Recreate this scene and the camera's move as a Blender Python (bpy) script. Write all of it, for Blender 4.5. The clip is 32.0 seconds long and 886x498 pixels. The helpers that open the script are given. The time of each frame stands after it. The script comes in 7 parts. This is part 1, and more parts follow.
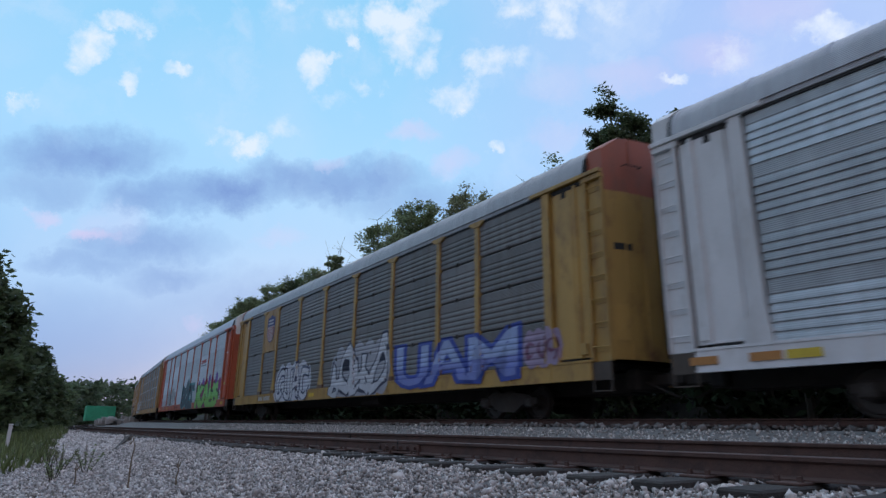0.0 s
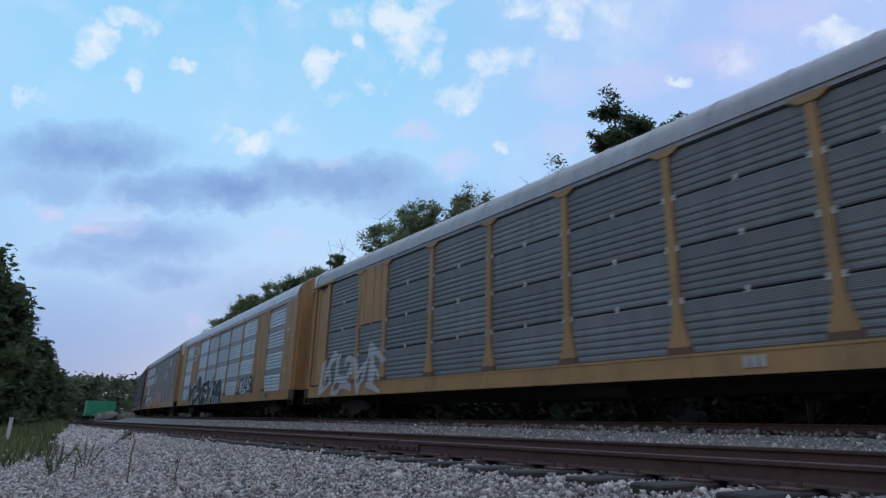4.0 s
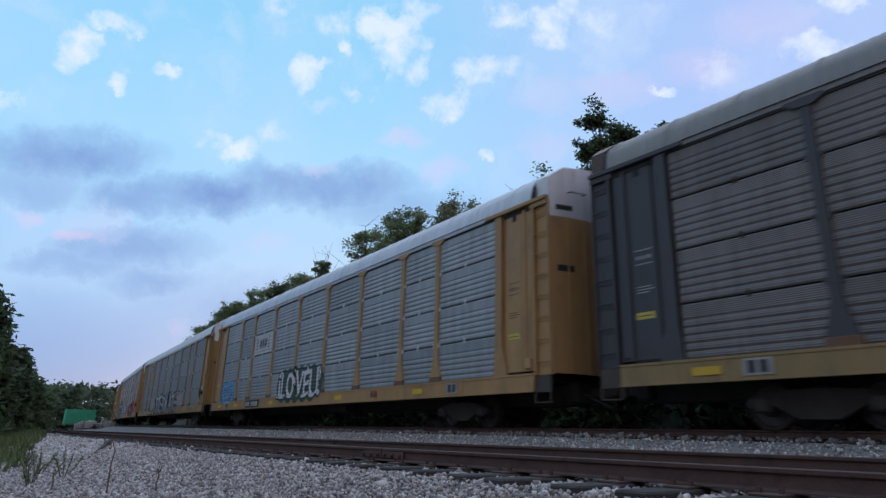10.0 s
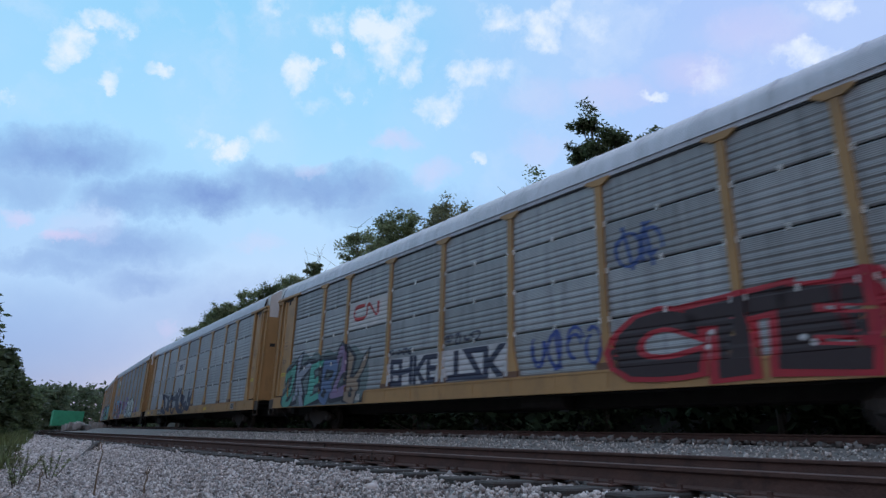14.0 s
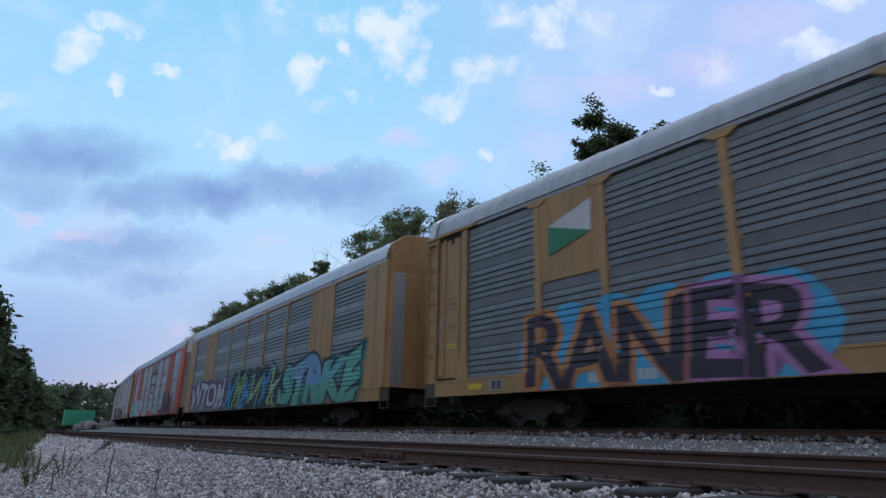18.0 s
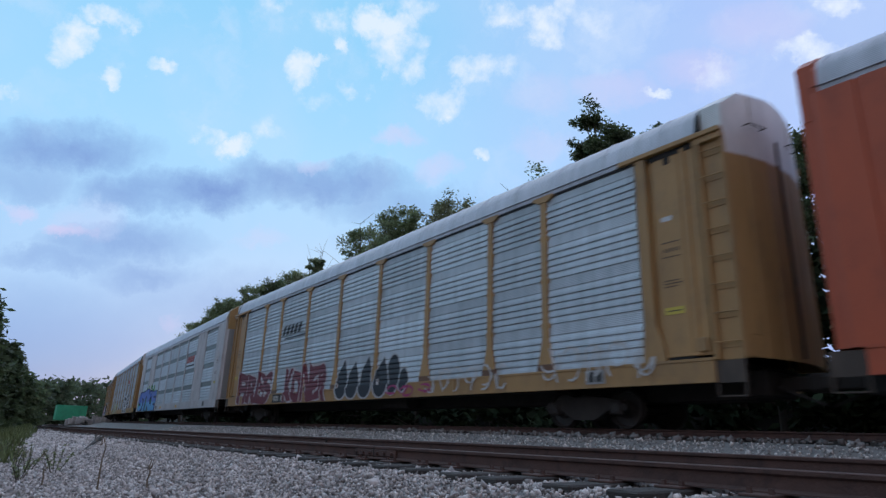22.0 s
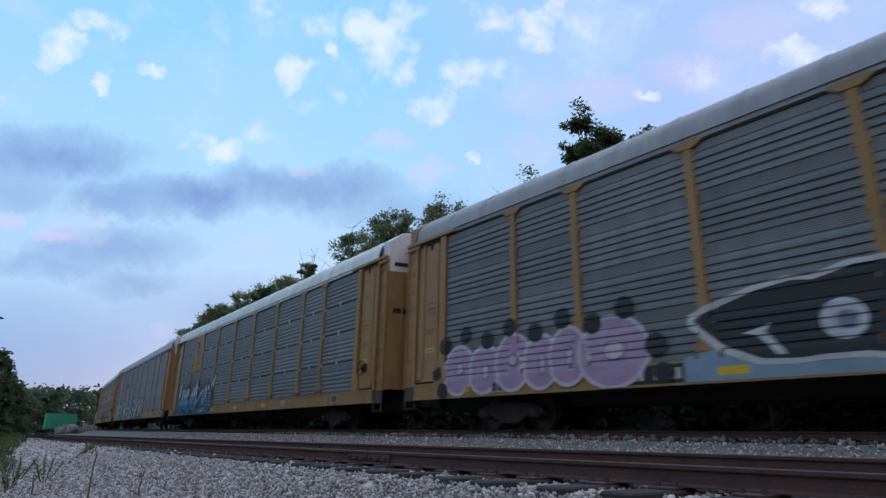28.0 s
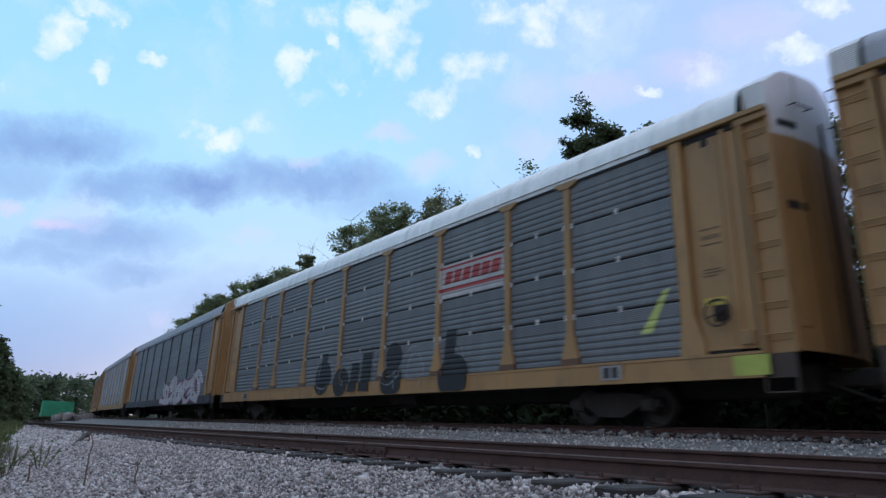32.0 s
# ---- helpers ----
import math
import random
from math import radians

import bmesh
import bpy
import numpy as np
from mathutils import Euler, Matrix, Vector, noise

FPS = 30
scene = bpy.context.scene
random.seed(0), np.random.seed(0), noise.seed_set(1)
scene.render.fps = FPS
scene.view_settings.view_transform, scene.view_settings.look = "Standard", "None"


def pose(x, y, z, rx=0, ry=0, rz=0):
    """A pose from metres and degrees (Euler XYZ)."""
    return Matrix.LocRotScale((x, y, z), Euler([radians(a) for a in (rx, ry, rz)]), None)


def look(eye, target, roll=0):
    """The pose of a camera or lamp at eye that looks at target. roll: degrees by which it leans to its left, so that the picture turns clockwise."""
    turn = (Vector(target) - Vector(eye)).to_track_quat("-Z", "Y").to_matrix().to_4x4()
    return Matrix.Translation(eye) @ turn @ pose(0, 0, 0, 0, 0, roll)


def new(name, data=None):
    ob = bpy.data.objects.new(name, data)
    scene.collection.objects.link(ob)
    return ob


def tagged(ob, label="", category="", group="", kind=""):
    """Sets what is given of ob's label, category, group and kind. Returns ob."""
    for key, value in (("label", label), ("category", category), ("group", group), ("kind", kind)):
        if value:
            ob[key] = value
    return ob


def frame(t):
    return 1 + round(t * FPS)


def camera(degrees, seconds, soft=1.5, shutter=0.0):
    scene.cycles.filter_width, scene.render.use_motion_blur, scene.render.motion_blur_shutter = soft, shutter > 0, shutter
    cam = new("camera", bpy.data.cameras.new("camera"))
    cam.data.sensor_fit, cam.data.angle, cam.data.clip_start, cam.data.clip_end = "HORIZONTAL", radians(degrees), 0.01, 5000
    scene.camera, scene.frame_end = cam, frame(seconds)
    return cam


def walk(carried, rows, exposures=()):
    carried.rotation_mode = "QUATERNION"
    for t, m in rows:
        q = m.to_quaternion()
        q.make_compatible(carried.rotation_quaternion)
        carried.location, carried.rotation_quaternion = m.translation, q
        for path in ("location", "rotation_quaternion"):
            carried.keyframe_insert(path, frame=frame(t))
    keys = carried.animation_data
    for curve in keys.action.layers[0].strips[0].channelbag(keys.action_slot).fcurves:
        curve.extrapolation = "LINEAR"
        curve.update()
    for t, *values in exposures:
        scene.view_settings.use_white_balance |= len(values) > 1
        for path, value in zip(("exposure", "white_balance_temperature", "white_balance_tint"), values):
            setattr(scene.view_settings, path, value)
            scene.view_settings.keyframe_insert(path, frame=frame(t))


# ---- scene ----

# ================= camera =================
cam = camera(72.1, 32.0, soft=1.4, shutter=0.2)
EYE = (0.0, 0.0, 0.118)
TURNS = [
    (0, 106.554, -0.591, 51.887),
    (0.5, 106.629, -0.616, 51.884),
    (1, 106.685, -0.648, 51.885),
    (1.5, 106.707, -0.771, 51.890),
    (2, 106.703, -0.912, 51.878),
    (2.5, 106.685, -1.038, 51.888),
    (3, 106.603, -1.185, 51.920),
    (3.5, 106.519, -1.331, 51.936),
    (5.5, 107.058, -1.823, 51.543),
    (6, 107.205, -1.731, 51.448),
    (6.5, 107.312, -1.704, 51.262),
    (7, 107.335, -1.642, 51.047),
    (7.5, 107.271, -1.529, 50.866),
    (8, 107.185, -1.325, 50.695),
    (8.5, 107.151, -1.175, 50.527),
    (9, 107.159, -1.118, 50.426),
    (9.5, 107.210, -1.124, 50.446),
    (10, 107.266, -1.208, 50.514),
    (10.5, 107.303, -1.337, 50.556),
    (11, 107.321, -1.405, 50.559),
    (11.5, 107.373, -1.532, 50.523),
    (12, 107.463, -1.674, 50.451),
    (12.5, 107.542, -1.727, 50.320),
    (13, 107.564, -1.673, 50.120),
    (13.5, 107.539, -1.498, 49.892),
    (14, 107.507, -1.374, 49.682),
    (14.5, 107.508, -1.425, 49.551),
    (16.5, 107.547, -1.147, 50.296),
    (17, 107.499, -1.168, 50.416),
    (17.5, 107.390, -1.101, 50.488),
    (18, 107.240, -1.070, 50.470),
    (18.5, 107.096, -1.107, 50.401),
    (19, 106.972, -1.139, 50.325),
    (19.5, 106.948, -1.270, 50.241),
    (20, 106.969, -1.348, 50.165),
    (20.5, 107.005, -1.395, 50.084),
    (21, 107.046, -1.411, 50.004),
    (21.5, 107.079, -1.432, 49.930),
    (22, 107.153, -1.602, 49.838),
    (22.5, 107.197, -1.697, 49.771),
    (23, 107.162, -1.586, 49.724),
    (23.5, 107.106, -1.413, 49.653),
    (24, 107.032, -1.236, 49.564),
    (24.5, 106.989, -1.159, 49.457),
    (25, 106.980, -1.152, 49.385),
    (25.5, 106.984, -1.163, 49.363),
    (27.5, 107.499, -1.011, 49.281),
    (28, 107.507, -0.925, 49.282),
    (28.5, 107.469, -0.895, 49.240),
    (29, 107.382, -1.086, 49.116),
    (29.5, 107.237, -1.379, 48.994),
    (30, 107.073, -1.557, 48.953),
    (30.5, 106.953, -1.774, 48.956),
    (31, 106.860, -1.844, 48.970),
    (31.5, 106.848, -1.776, 48.954),
    (32, 106.903, -1.702, 48.909),
]
walk(cam, [(t, pose(*EYE, rx, ry, rz)) for t, rx, ry, rz in TURNS],
     exposures=[(0.0, 0.04), (1.5, 0.09), (3.0, 0.0), (6.0, 0.0), (8.0, 0.05), (22.0, 0.05), (25.0, 0.0), (28.0, 0.07), (30.0, 0.08), (31.0, 0.16), (32.0, 0.19)])

# ================= light =================
world = bpy.data.worlds.new("dusk_sky")
scene.world = world
world.use_nodes = True
WN, WL = world.node_tree.nodes, world.node_tree.links
WN.clear()


def wmath(op, a, b=None, clamp=False):
    n = WN.new("ShaderNodeMath")
    n.operation, n.use_clamp = op, clamp
    for i, v in enumerate((a, b)):
        if v is None:
            continue
        if isinstance(v, (int, float)):
            n.inputs[i].default_value = v
        else:
            WL.new(v, n.inputs[i])
    return n.outputs[0]


def wmix(fac, a, b):
    n = WN.new("ShaderNodeMix")
    n.data_type = "RGBA"
    for i, v in ((0, fac), (6, a), (7, b)):
        if isinstance(v, (int, float)):
            n.inputs[i].default_value = v
        elif isinstance(v, tuple):
            n.inputs[i].default_value = (*v, 1)
        else:
            WL.new(v, n.inputs[i])
    return n.outputs[2]


def wdot(vec, axis):
    n = WN.new("ShaderNodeVectorMath")
    n.operation = "DOT_PRODUCT"
    WL.new(vec, n.inputs[0])
    n.inputs[1].default_value = axis
    return n.outputs["Value"]


def build_world():
    sky = WN.new("ShaderNodeTexSky")
    sky.sky_type = "NISHITA"
    sky.sun_disc = False
    sky.sun_elevation, sky.sun_rotation = radians(4), radians(297)
    where = WN.new("ShaderNodeTexCoord").outputs["Generated"]
    # a slow warp, so that no cloud has a clean outline
    warp = WN.new("ShaderNodeTexNoise")
    warp.inputs["Scale"].default_value, warp.inputs["Detail"].default_value, warp.inputs["Roughness"].default_value = 13.0, 9.0, 0.68
    WL.new(where, warp.inputs["Vector"])
    shift = WN.new("ShaderNodeVectorMath")
    shift.operation = "MULTIPLY_ADD"
    WL.new(warp.outputs["Color"], shift.inputs[0])
    shift.inputs[1].default_value, shift.inputs[2].default_value = (0.085,) * 3, (-0.0425,) * 3
    bent = WN.new("ShaderNodeVectorMath")
    WL.new(where, bent.inputs[0])
    WL.new(shift.outputs[0], bent.inputs[1])
    bent = bent.outputs[0]
    # sheet coordinates on the cloud layer's side of the sky that the trees frame
    ahead = wdot(bent, SKY_FORE)
    front = wmath("MAXIMUM", ahead, 0.05)
    u = wmath("DIVIDE", wdot(bent, SKY_RIGHT), front)
    v = wmath("DIVIDE", wdot(bent, SKY_UP), front)
    up = WN.new("ShaderNodeSeparateXYZ")
    WL.new(where, up.inputs[0])
    ramp = WN.new("ShaderNodeValToRGB")
    WL.new(up.outputs[2], ramp.inputs[0])
    e = ramp.color_ramp.elements
    e[0].position, e[0].color = 0.0, (0.15, 0.27, 0.55, 1)
    e[1].position, e[1].color = 1.0, (0.20, 0.52, 0.86, 1)
    for pos, col in SKY_STEPS:
        x = e.new(pos)
        x.color = (*col, 1)
    base = ramp.outputs[0]
    # the air turns lilac to the side of the afterglow
    side = wmath("MULTIPLY_ADD", wdot(where, LILAC_AXIS), 2.2)
    WN[-1].inputs[2].default_value = -0.45
    WN[-1].use_clamp = True
    base = wmix(wmath("MULTIPLY", side, 0.75), base, (0.43, 0.52, 0.93))
    tint = WN.new("ShaderNodeMix")
    tint.data_type, tint.inputs[0].default_value = "RGBA", 0.015
    WL.new(base, tint.inputs[6])
    WL.new(sky.outputs[0], tint.inputs[7])
    base = tint.outputs[2]
    fine = WN.new("ShaderNodeTexNoise")
    fine.inputs["Scale"].default_value, fine.inputs["Detail"].default_value, fine.inputs["Roughness"].default_value = 24.0, 7.0, 0.60
    WL.new(where, fine.inputs["Vector"])
    grain = fine.outputs[0]

    soft = WN.new("ShaderNodeTexNoise")
    soft.inputs["Scale"].default_value, soft.inputs["Detail"].default_value, soft.inputs["Roughness"].default_value = 8.0, 6.0, 0.55
    WL.new(bent, soft.inputs["Vector"])

    def patches(rows, hard, broken=False):
        total = None
        for x, y, a, b, k in rows:
            if broken:
                a, b = a * 1.3, b * 1.3
            dx = wmath("DIVIDE", wmath("SUBTRACT", u, x), a)
            dy = wmath("DIVIDE", wmath("SUBTRACT", v, y), b)
            r = wmath("ADD", wmath("MULTIPLY", dx, dx), wmath("MULTIPLY", dy, dy))
            m = wmath("MULTIPLY", wmath("SUBTRACT", 1.0, r, clamp=True), k)
            total = m if total is None else wmath("MAXIMUM", total, m)
        if broken:
            torn = wmath("MULTIPLY_ADD", grain, hard)
            WN[-1].inputs[2].default_value = -0.5 * hard - 0.22
            return wmath("MULTIPLY", wmath("ADD", wmath("MULTIPLY", total, 1.15), torn), wmath("MULTIPLY", total, 2.4, clamp=True), clamp=True)
        rough = wmath("MULTIPLY_ADD", soft.outputs[0], hard)
        WN[-1].inputs[2].default_value = 1.0 - hard * 0.52
        return wmath("MULTIPLY", total, rough, clamp=True)

    # thin veil everywhere
    veil = WN.new("ShaderNodeTexNoise")
    veil.inputs["Scale"].default_value, veil.inputs["Detail"].default_value = 4.0, 6.0
    WL.new(bent, veil.inputs["Vector"])
    vr = wmath("MULTIPLY_ADD", veil.outputs[0], 2.6)
    WN[-1].inputs[2].default_value = -1.15
    WN[-1].use_clamp = True
    base = wmix(wmath("MULTIPLY", vr, 0.34), base, (0.62, 0.76, 0.97))
    speck = WN.new("ShaderNodeTexNoise")
    speck.inputs["Scale"].default_value, speck.inputs["Detail"].default_value, speck.inputs["Roughness"].default_value = 11.0, 6.0, 0.55
    WL.new(bent, speck.inputs["Vector"])
    sr = wmath("MULTIPLY_ADD", speck.outputs[0], 4.2)
    WN[-1].inputs[2].default_value = -2.15
    WN[-1].use_clamp = True
    high = wmath("MULTIPLY_ADD", up.outputs[2], 2.2)
    WN[-1].inputs[2].default_value = -0.55
    WN[-1].use_clamp = True
    base = wmix(wmath("MULTIPLY", wmath("MULTIPLY", sr, high), 0.55), base, (0.70, 0.80, 0.98))
    base = wmix(patches(SLATE_BANDS, 2.0), base, (0.19, 0.31, 0.65))
    base = wmix(wmath("MULTIPLY", patches(PINK_PUFFS, 1.3), 0.65), base, (0.72, 0.64, 0.90))
    base = wmix(wmath("MULTIPLY", patches(WHITE_PUFFS, 3.2, True), 0.84), base, (0.80, 0.88, 0.99))
    # dusk: behind, the sky is an even, dimmer, greyer overcast
    glow = WN.new("ShaderNodeMapRange")
    glow.inputs[1].default_value, glow.inputs[2].default_value = -0.35, 0.45
    WL.new(wdot(where, GLOW_AXIS), glow.inputs[0])
    lift = WN.new("ShaderNodeMapRange")
    lift.interpolation_type = "SMOOTHSTEP"
    lift.inputs[1].default_value, lift.inputs[2].default_value = -0.05, 0.75
    WL.new(up.outputs[2], lift.inputs[0])
    base = wmix(glow.outputs[0], wmix(lift.outputs[0], REAR_LOW, REAR_HIGH), base)
    bg = WN.new("ShaderNodeBackground")
    WL.new(base, bg.inputs[0])
    bg.inputs[1].default_value = 1.0
    out = WN.new("ShaderNodeOutputWorld")
    WL.new(bg.outputs[0], out.inputs[0])


# cloud sheet axes: the open sky above the tracks
SKY_RIGHT, SKY_UP, SKY_FORE = (0.6408, 0.7671, 0.0297), (0.2135, -0.2153, 0.9529), (-0.7374, 0.6043, 0.3018)
LILAC_AXIS = (0.45, 0.86, 0.25)
GLOW_AXIS = (-0.62, 0.50, 0.60)
REAR_LOW, REAR_HIGH = (0.20, 0.18, 0.195), (0.80, 0.70, 0.80)
SKY_STEPS = [(0.06, (0.19, 0.34, 0.66)), (0.12, (0.25, 0.43, 0.77)), (0.20, (0.34, 0.57, 0.90)), (0.42, (0.36, 0.67, 0.97)), (0.62, (0.27, 0.62, 0.93))]
# patches of cloud: across, up, half width, half height, strength
WHITE_PUFFS = [(-0.601, 0.331, 0.045, 0.035, 1), (-0.535, 0.374, 0.051, 0.019, 0.8), (-0.533, 0.267, 0.026, 0.017, 0.9), (-0.501, 0.289, 0.033, 0.019, 0.5), (-0.452, 0.293, 0.023, 0.013, 0.6), (-0.48, 0.266, 0.017, 0.011, 0.6), (-0.709, 0.247, 0.03, 0.015, 0.7), (-0.227, 0.28, 0.028, 0.035, 0.9), (-0.196, 0.3, 0.013, 0.011, 0.6), (-0.159, 0.331, 0.013, 0.015, 0.7), (-0.171, 0.368, 0.037, 0.026, 0.5), (-0.087, 0.363, 0.042, 0.03, 1), (-0.078, 0.317, 0.042, 0.037, 1), (-0.046, 0.307, 0.028, 0.042, 0.7), (-0.046, 0.396, 0.046, 0.023, 0.6), (0.052, 0.284, 0.042, 0.028, 0.8), (0.112, 0.382, 0.042, 0.023, 0.7)]
WHITE_PUFFS += [(0.108, 0.289, 0.023, 0.017, 0.4), (0.177, 0.358, 0.037, 0.037, 0.9), (0.21, 0.391, 0.023, 0.028, 0.6), (0.252, 0.363, 0.037, 0.023, 0.4), (0.006, 0.235, 0.042, 0.026, 0.7), (-0.148, 0.256, 0.028, 0.017, 0.45), (-0.268, 0.4, 0.028, 0.028, 0.5), (-0.338, 0.157, 0.033, 0.02, 0.95), (-0.38, 0.182, 0.023, 0.017, 0.6), (-0.288, 0.187, 0.028, 0.023, 0.4), (-0.203, 0.233, 0.033, 0.013, 0.35), (0.066, 0.146, 0.015, 0.011, 0.9), (0.347, 0.252, 0.028, 0.009, 0.9), (0.656, 0.396, 0.037, 0.02, 0.8), (0.609, 0.317, 0.065, 0.02, 0.7), (0.451, 0.284, 0.042, 0.026, 0.5)]
PINK_PUFFS = [(-0.612, 0.02, 0.056, 0.015, 0.9), (-0.691, 0.055, 0.033, 0.019, 0.7), (-0.074, 0.177, 0.051, 0.02, 0.6), (0.001, 0.126, 0.042, 0.028, 0.6), (0.284, 0.256, 0.084, 0.033, 0.5), (0.414, 0.289, 0.084, 0.037, 0.5), (-0.208, 0.133, 0.037, 0.017, 0.5), (-0.44, -0.131, 0.02, 0.013, 0.5), (0.163, 0.242, 0.065, 0.037, 0.35), (0.163, 0.163, 0.056, 0.028, 0.4), (-0.292, 0.01, 0.056, 0.017, 0.35), (0.526, 0.354, 0.111, 0.046, 0.4), (-0.579, 0.038, 0.074, 0.037, 0.3)]
SLATE_BANDS = [(-0.626, 0.154, 0.186, 0.056, 0.75), (-0.422, 0.085, 0.195, 0.046, 0.8), (-0.208, 0.098, 0.214, 0.048, 0.7), (-0.514, 0.001, 0.167, 0.042, 0.55), (-0.617, -0.138, 0.306, 0.09, 0.25), (-0.338, -0.111, 0.279, 0.084, 0.32), (-0.607, -0.027, 0.139, 0.028, 0.45), (-0.477, -0.055, 0.121, 0.032, 0.4), (-0.078, 0.066, 0.176, 0.042, 0.4), (0.015, 0.001, 0.204, 0.065, 0.35), (-0.691, 0.103, 0.121, 0.042, 0.4)]

build_world()

sun_lamp = new("sun", bpy.data.lights.new("sun", "SUN"))
sun_lamp.data.energy, sun_lamp.data.angle, sun_lamp.data.color = 0.5, radians(60), (1.0, 0.88, 0.84)
sun_lamp.matrix_world = look((-40, 20, 60), (0, 0, 0))

# ================= materials =================
MATS = {}


def surface(name, colour, rough=0.6, metal=0.0, vary=0.25, scale=3.0, stretch=(1, 1, 1), dirt=None, dirt_amount=0.5, bump=0.1,
            fine=40.0, each=0.0, coords="Object", islands=0.0):
    """A painted, stained or mineral surface: base colour varied at two scales, dirt in patches, fine relief."""
    if name in MATS:
        return MATS[name]
    m = bpy.data.materials.new(name)
    m.use_nodes = True
    n, l = m.node_tree.nodes, m.node_tree.links
    b = n["Principled BSDF"]
    b.inputs["Metallic"].default_value = metal
    tc = n.new("ShaderNodeTexCoord")
    mp = n.new("ShaderNodeMapping")
    mp.inputs["Scale"].default_value = stretch
    l.new(tc.outputs[coords], mp.inputs[0])
    vec = mp.outputs[0]
    if each or islands:
        src = n.new("ShaderNodeObjectInfo") if each else n.new("ShaderNodeNewGeometry")
        rnd = src.outputs["Random"] if each else src.outputs["Random Per Island"]
        if each:
            off = n.new("ShaderNodeVectorMath")
            off.operation = "ADD"
            sc = n.new("ShaderNodeMath")
            sc.operation = "MULTIPLY"
            sc.inputs[1].default_value = 37.0
            l.new(rnd, sc.inputs[0])
            l.new(vec, off.inputs[0])
            l.new(sc.outputs[0], off.inputs[1])
            vec = off.outputs[0]
    big = n.new("ShaderNodeTexNoise")
    big.inputs["Scale"].default_value, big.inputs["Detail"].default_value, big.inputs["Roughness"].default_value = scale, 6.0, 0.6
    l.new(vec, big.inputs["Vector"])
    small = n.new("ShaderNodeTexNoise")
    small.inputs["Scale"].default_value, small.inputs["Detail"].default_value = fine, 3.0
    l.new(vec, small.inputs["Vector"])
    add = n.new("ShaderNodeMath")
    add.operation = "MULTIPLY_ADD"
    l.new(small.outputs[0], add.inputs[0])
    add.inputs[1].default_value = 0.35
    l.new(big.outputs[0], add.inputs[2])
    ramp = n.new("ShaderNodeMapRange")
    ramp.inputs[1].default_value, ramp.inputs[2].default_value = 0.35, 1.0
    ramp.inputs[3].default_value, ramp.inputs[4].default_value = 1.0 - vary, 1.0 + vary
    l.new(add.outputs[0], ramp.inputs[0])
    hue = n.new("ShaderNodeHueSaturation")
    hue.inputs["Color"].default_value = (*colour, 1)
    val = ramp.outputs[0]
    if each or islands:
        r2 = n.new("ShaderNodeMapRange")
        k = each or islands
        r2.inputs[3].default_value, r2.inputs[4].default_value = 1.0 - k, 1.0 + k
        l.new(rnd, r2.inputs[0])
        mul = n.new("ShaderNodeMath")
        mul.operation = "MULTIPLY"
        l.new(val, mul.inputs[0])
        l.new(r2.outputs[0], mul.inputs[1])
        val = mul.outputs[0]
    l.new(val, hue.inputs["Value"])
    col = hue.outputs[0]
    if dirt:
        dn = n.new("ShaderNodeTexNoise")
        dn.inputs["Scale"].default_value, dn.inputs["Detail"].default_value, dn.inputs["Roughness"].default_value = scale * 1.7, 8.0, 0.68
        l.new(vec, dn.inputs["Vector"])
        dr = n.new("ShaderNodeMapRange")
        dr.inputs[1].default_value, dr.inputs[2].default_value = 0.5, 0.72
        dr.inputs[4].default_value = dirt_amount
        l.new(dn.outputs[0], dr.inputs[0])
        mx = n.new("ShaderNodeMix")
        mx.data_type = "RGBA"
        l.new(dr.outputs[0], mx.inputs[0])
        l.new(col, mx.inputs[6])
        mx.inputs[7].default_value = (*dirt, 1)
        col = mx.outputs[2]
    l.new(col, b.inputs["Base Color"])
    rr = n.new("ShaderNodeMapRange")
    rr.inputs[3].default_value, rr.inputs[4].default_value = max(0.05, rough - 0.12), min(1, rough + 0.15)
    l.new(big.outputs[0], rr.inputs[0])
    l.new(rr.outputs[0], b.inputs["Roughness"])
    if bump:
        bp = n.new("ShaderNodeBump")
        bp.inputs["Strength"].default_value, bp.inputs["Distance"].default_value = bump, 0.02
        l.new(small.outputs[0], bp.inputs["Height"])
        l.new(bp.outputs[0], b.inputs["Normal"])
    MATS[name] = m
    return m


def zinc(name, tone, tint=(0.94, 1.0, 1.06), grime=0.5, grime_col=(0.12, 0.12, 0.125)):
    """Weathered galvanised steel: vertical run-off streaks."""
    c = tuple(tone * k for k in tint)
    fresh = name not in MATS
    m = surface(name, c, 0.5, 0.35, 0.26, 1.1, (2.4, 1.0, 0.22), grime_col, grime, 0.08, 30.0, each=0.15)
    if fresh:
        # fine lines pressed along the sheet
        n, l = m.node_tree.nodes, m.node_tree.links
        b = n["Principled BSDF"]
        wave = n.new("ShaderNodeTexWave")
        wave.wave_type, wave.bands_direction = "BANDS", "Z"
        wave.inputs["Scale"].default_value, wave.inputs["Distortion"].default_value = 8.4, 0.0
        l.new(n["Texture Coordinate"].outputs["Object"], wave.inputs["Vector"])
        fine = n.new("ShaderNodeBump")
        fine.inputs["Strength"].default_value, fine.inputs["Distance"].default_value = 0.55, 0.006
        l.new(wave.outputs["Fac"], fine.inputs["Height"])
        l.new(b.inputs["Normal"].links[0].from_socket, fine.inputs["Normal"])
        l.new(fine.outputs[0], b.inputs["Normal"])
    return m


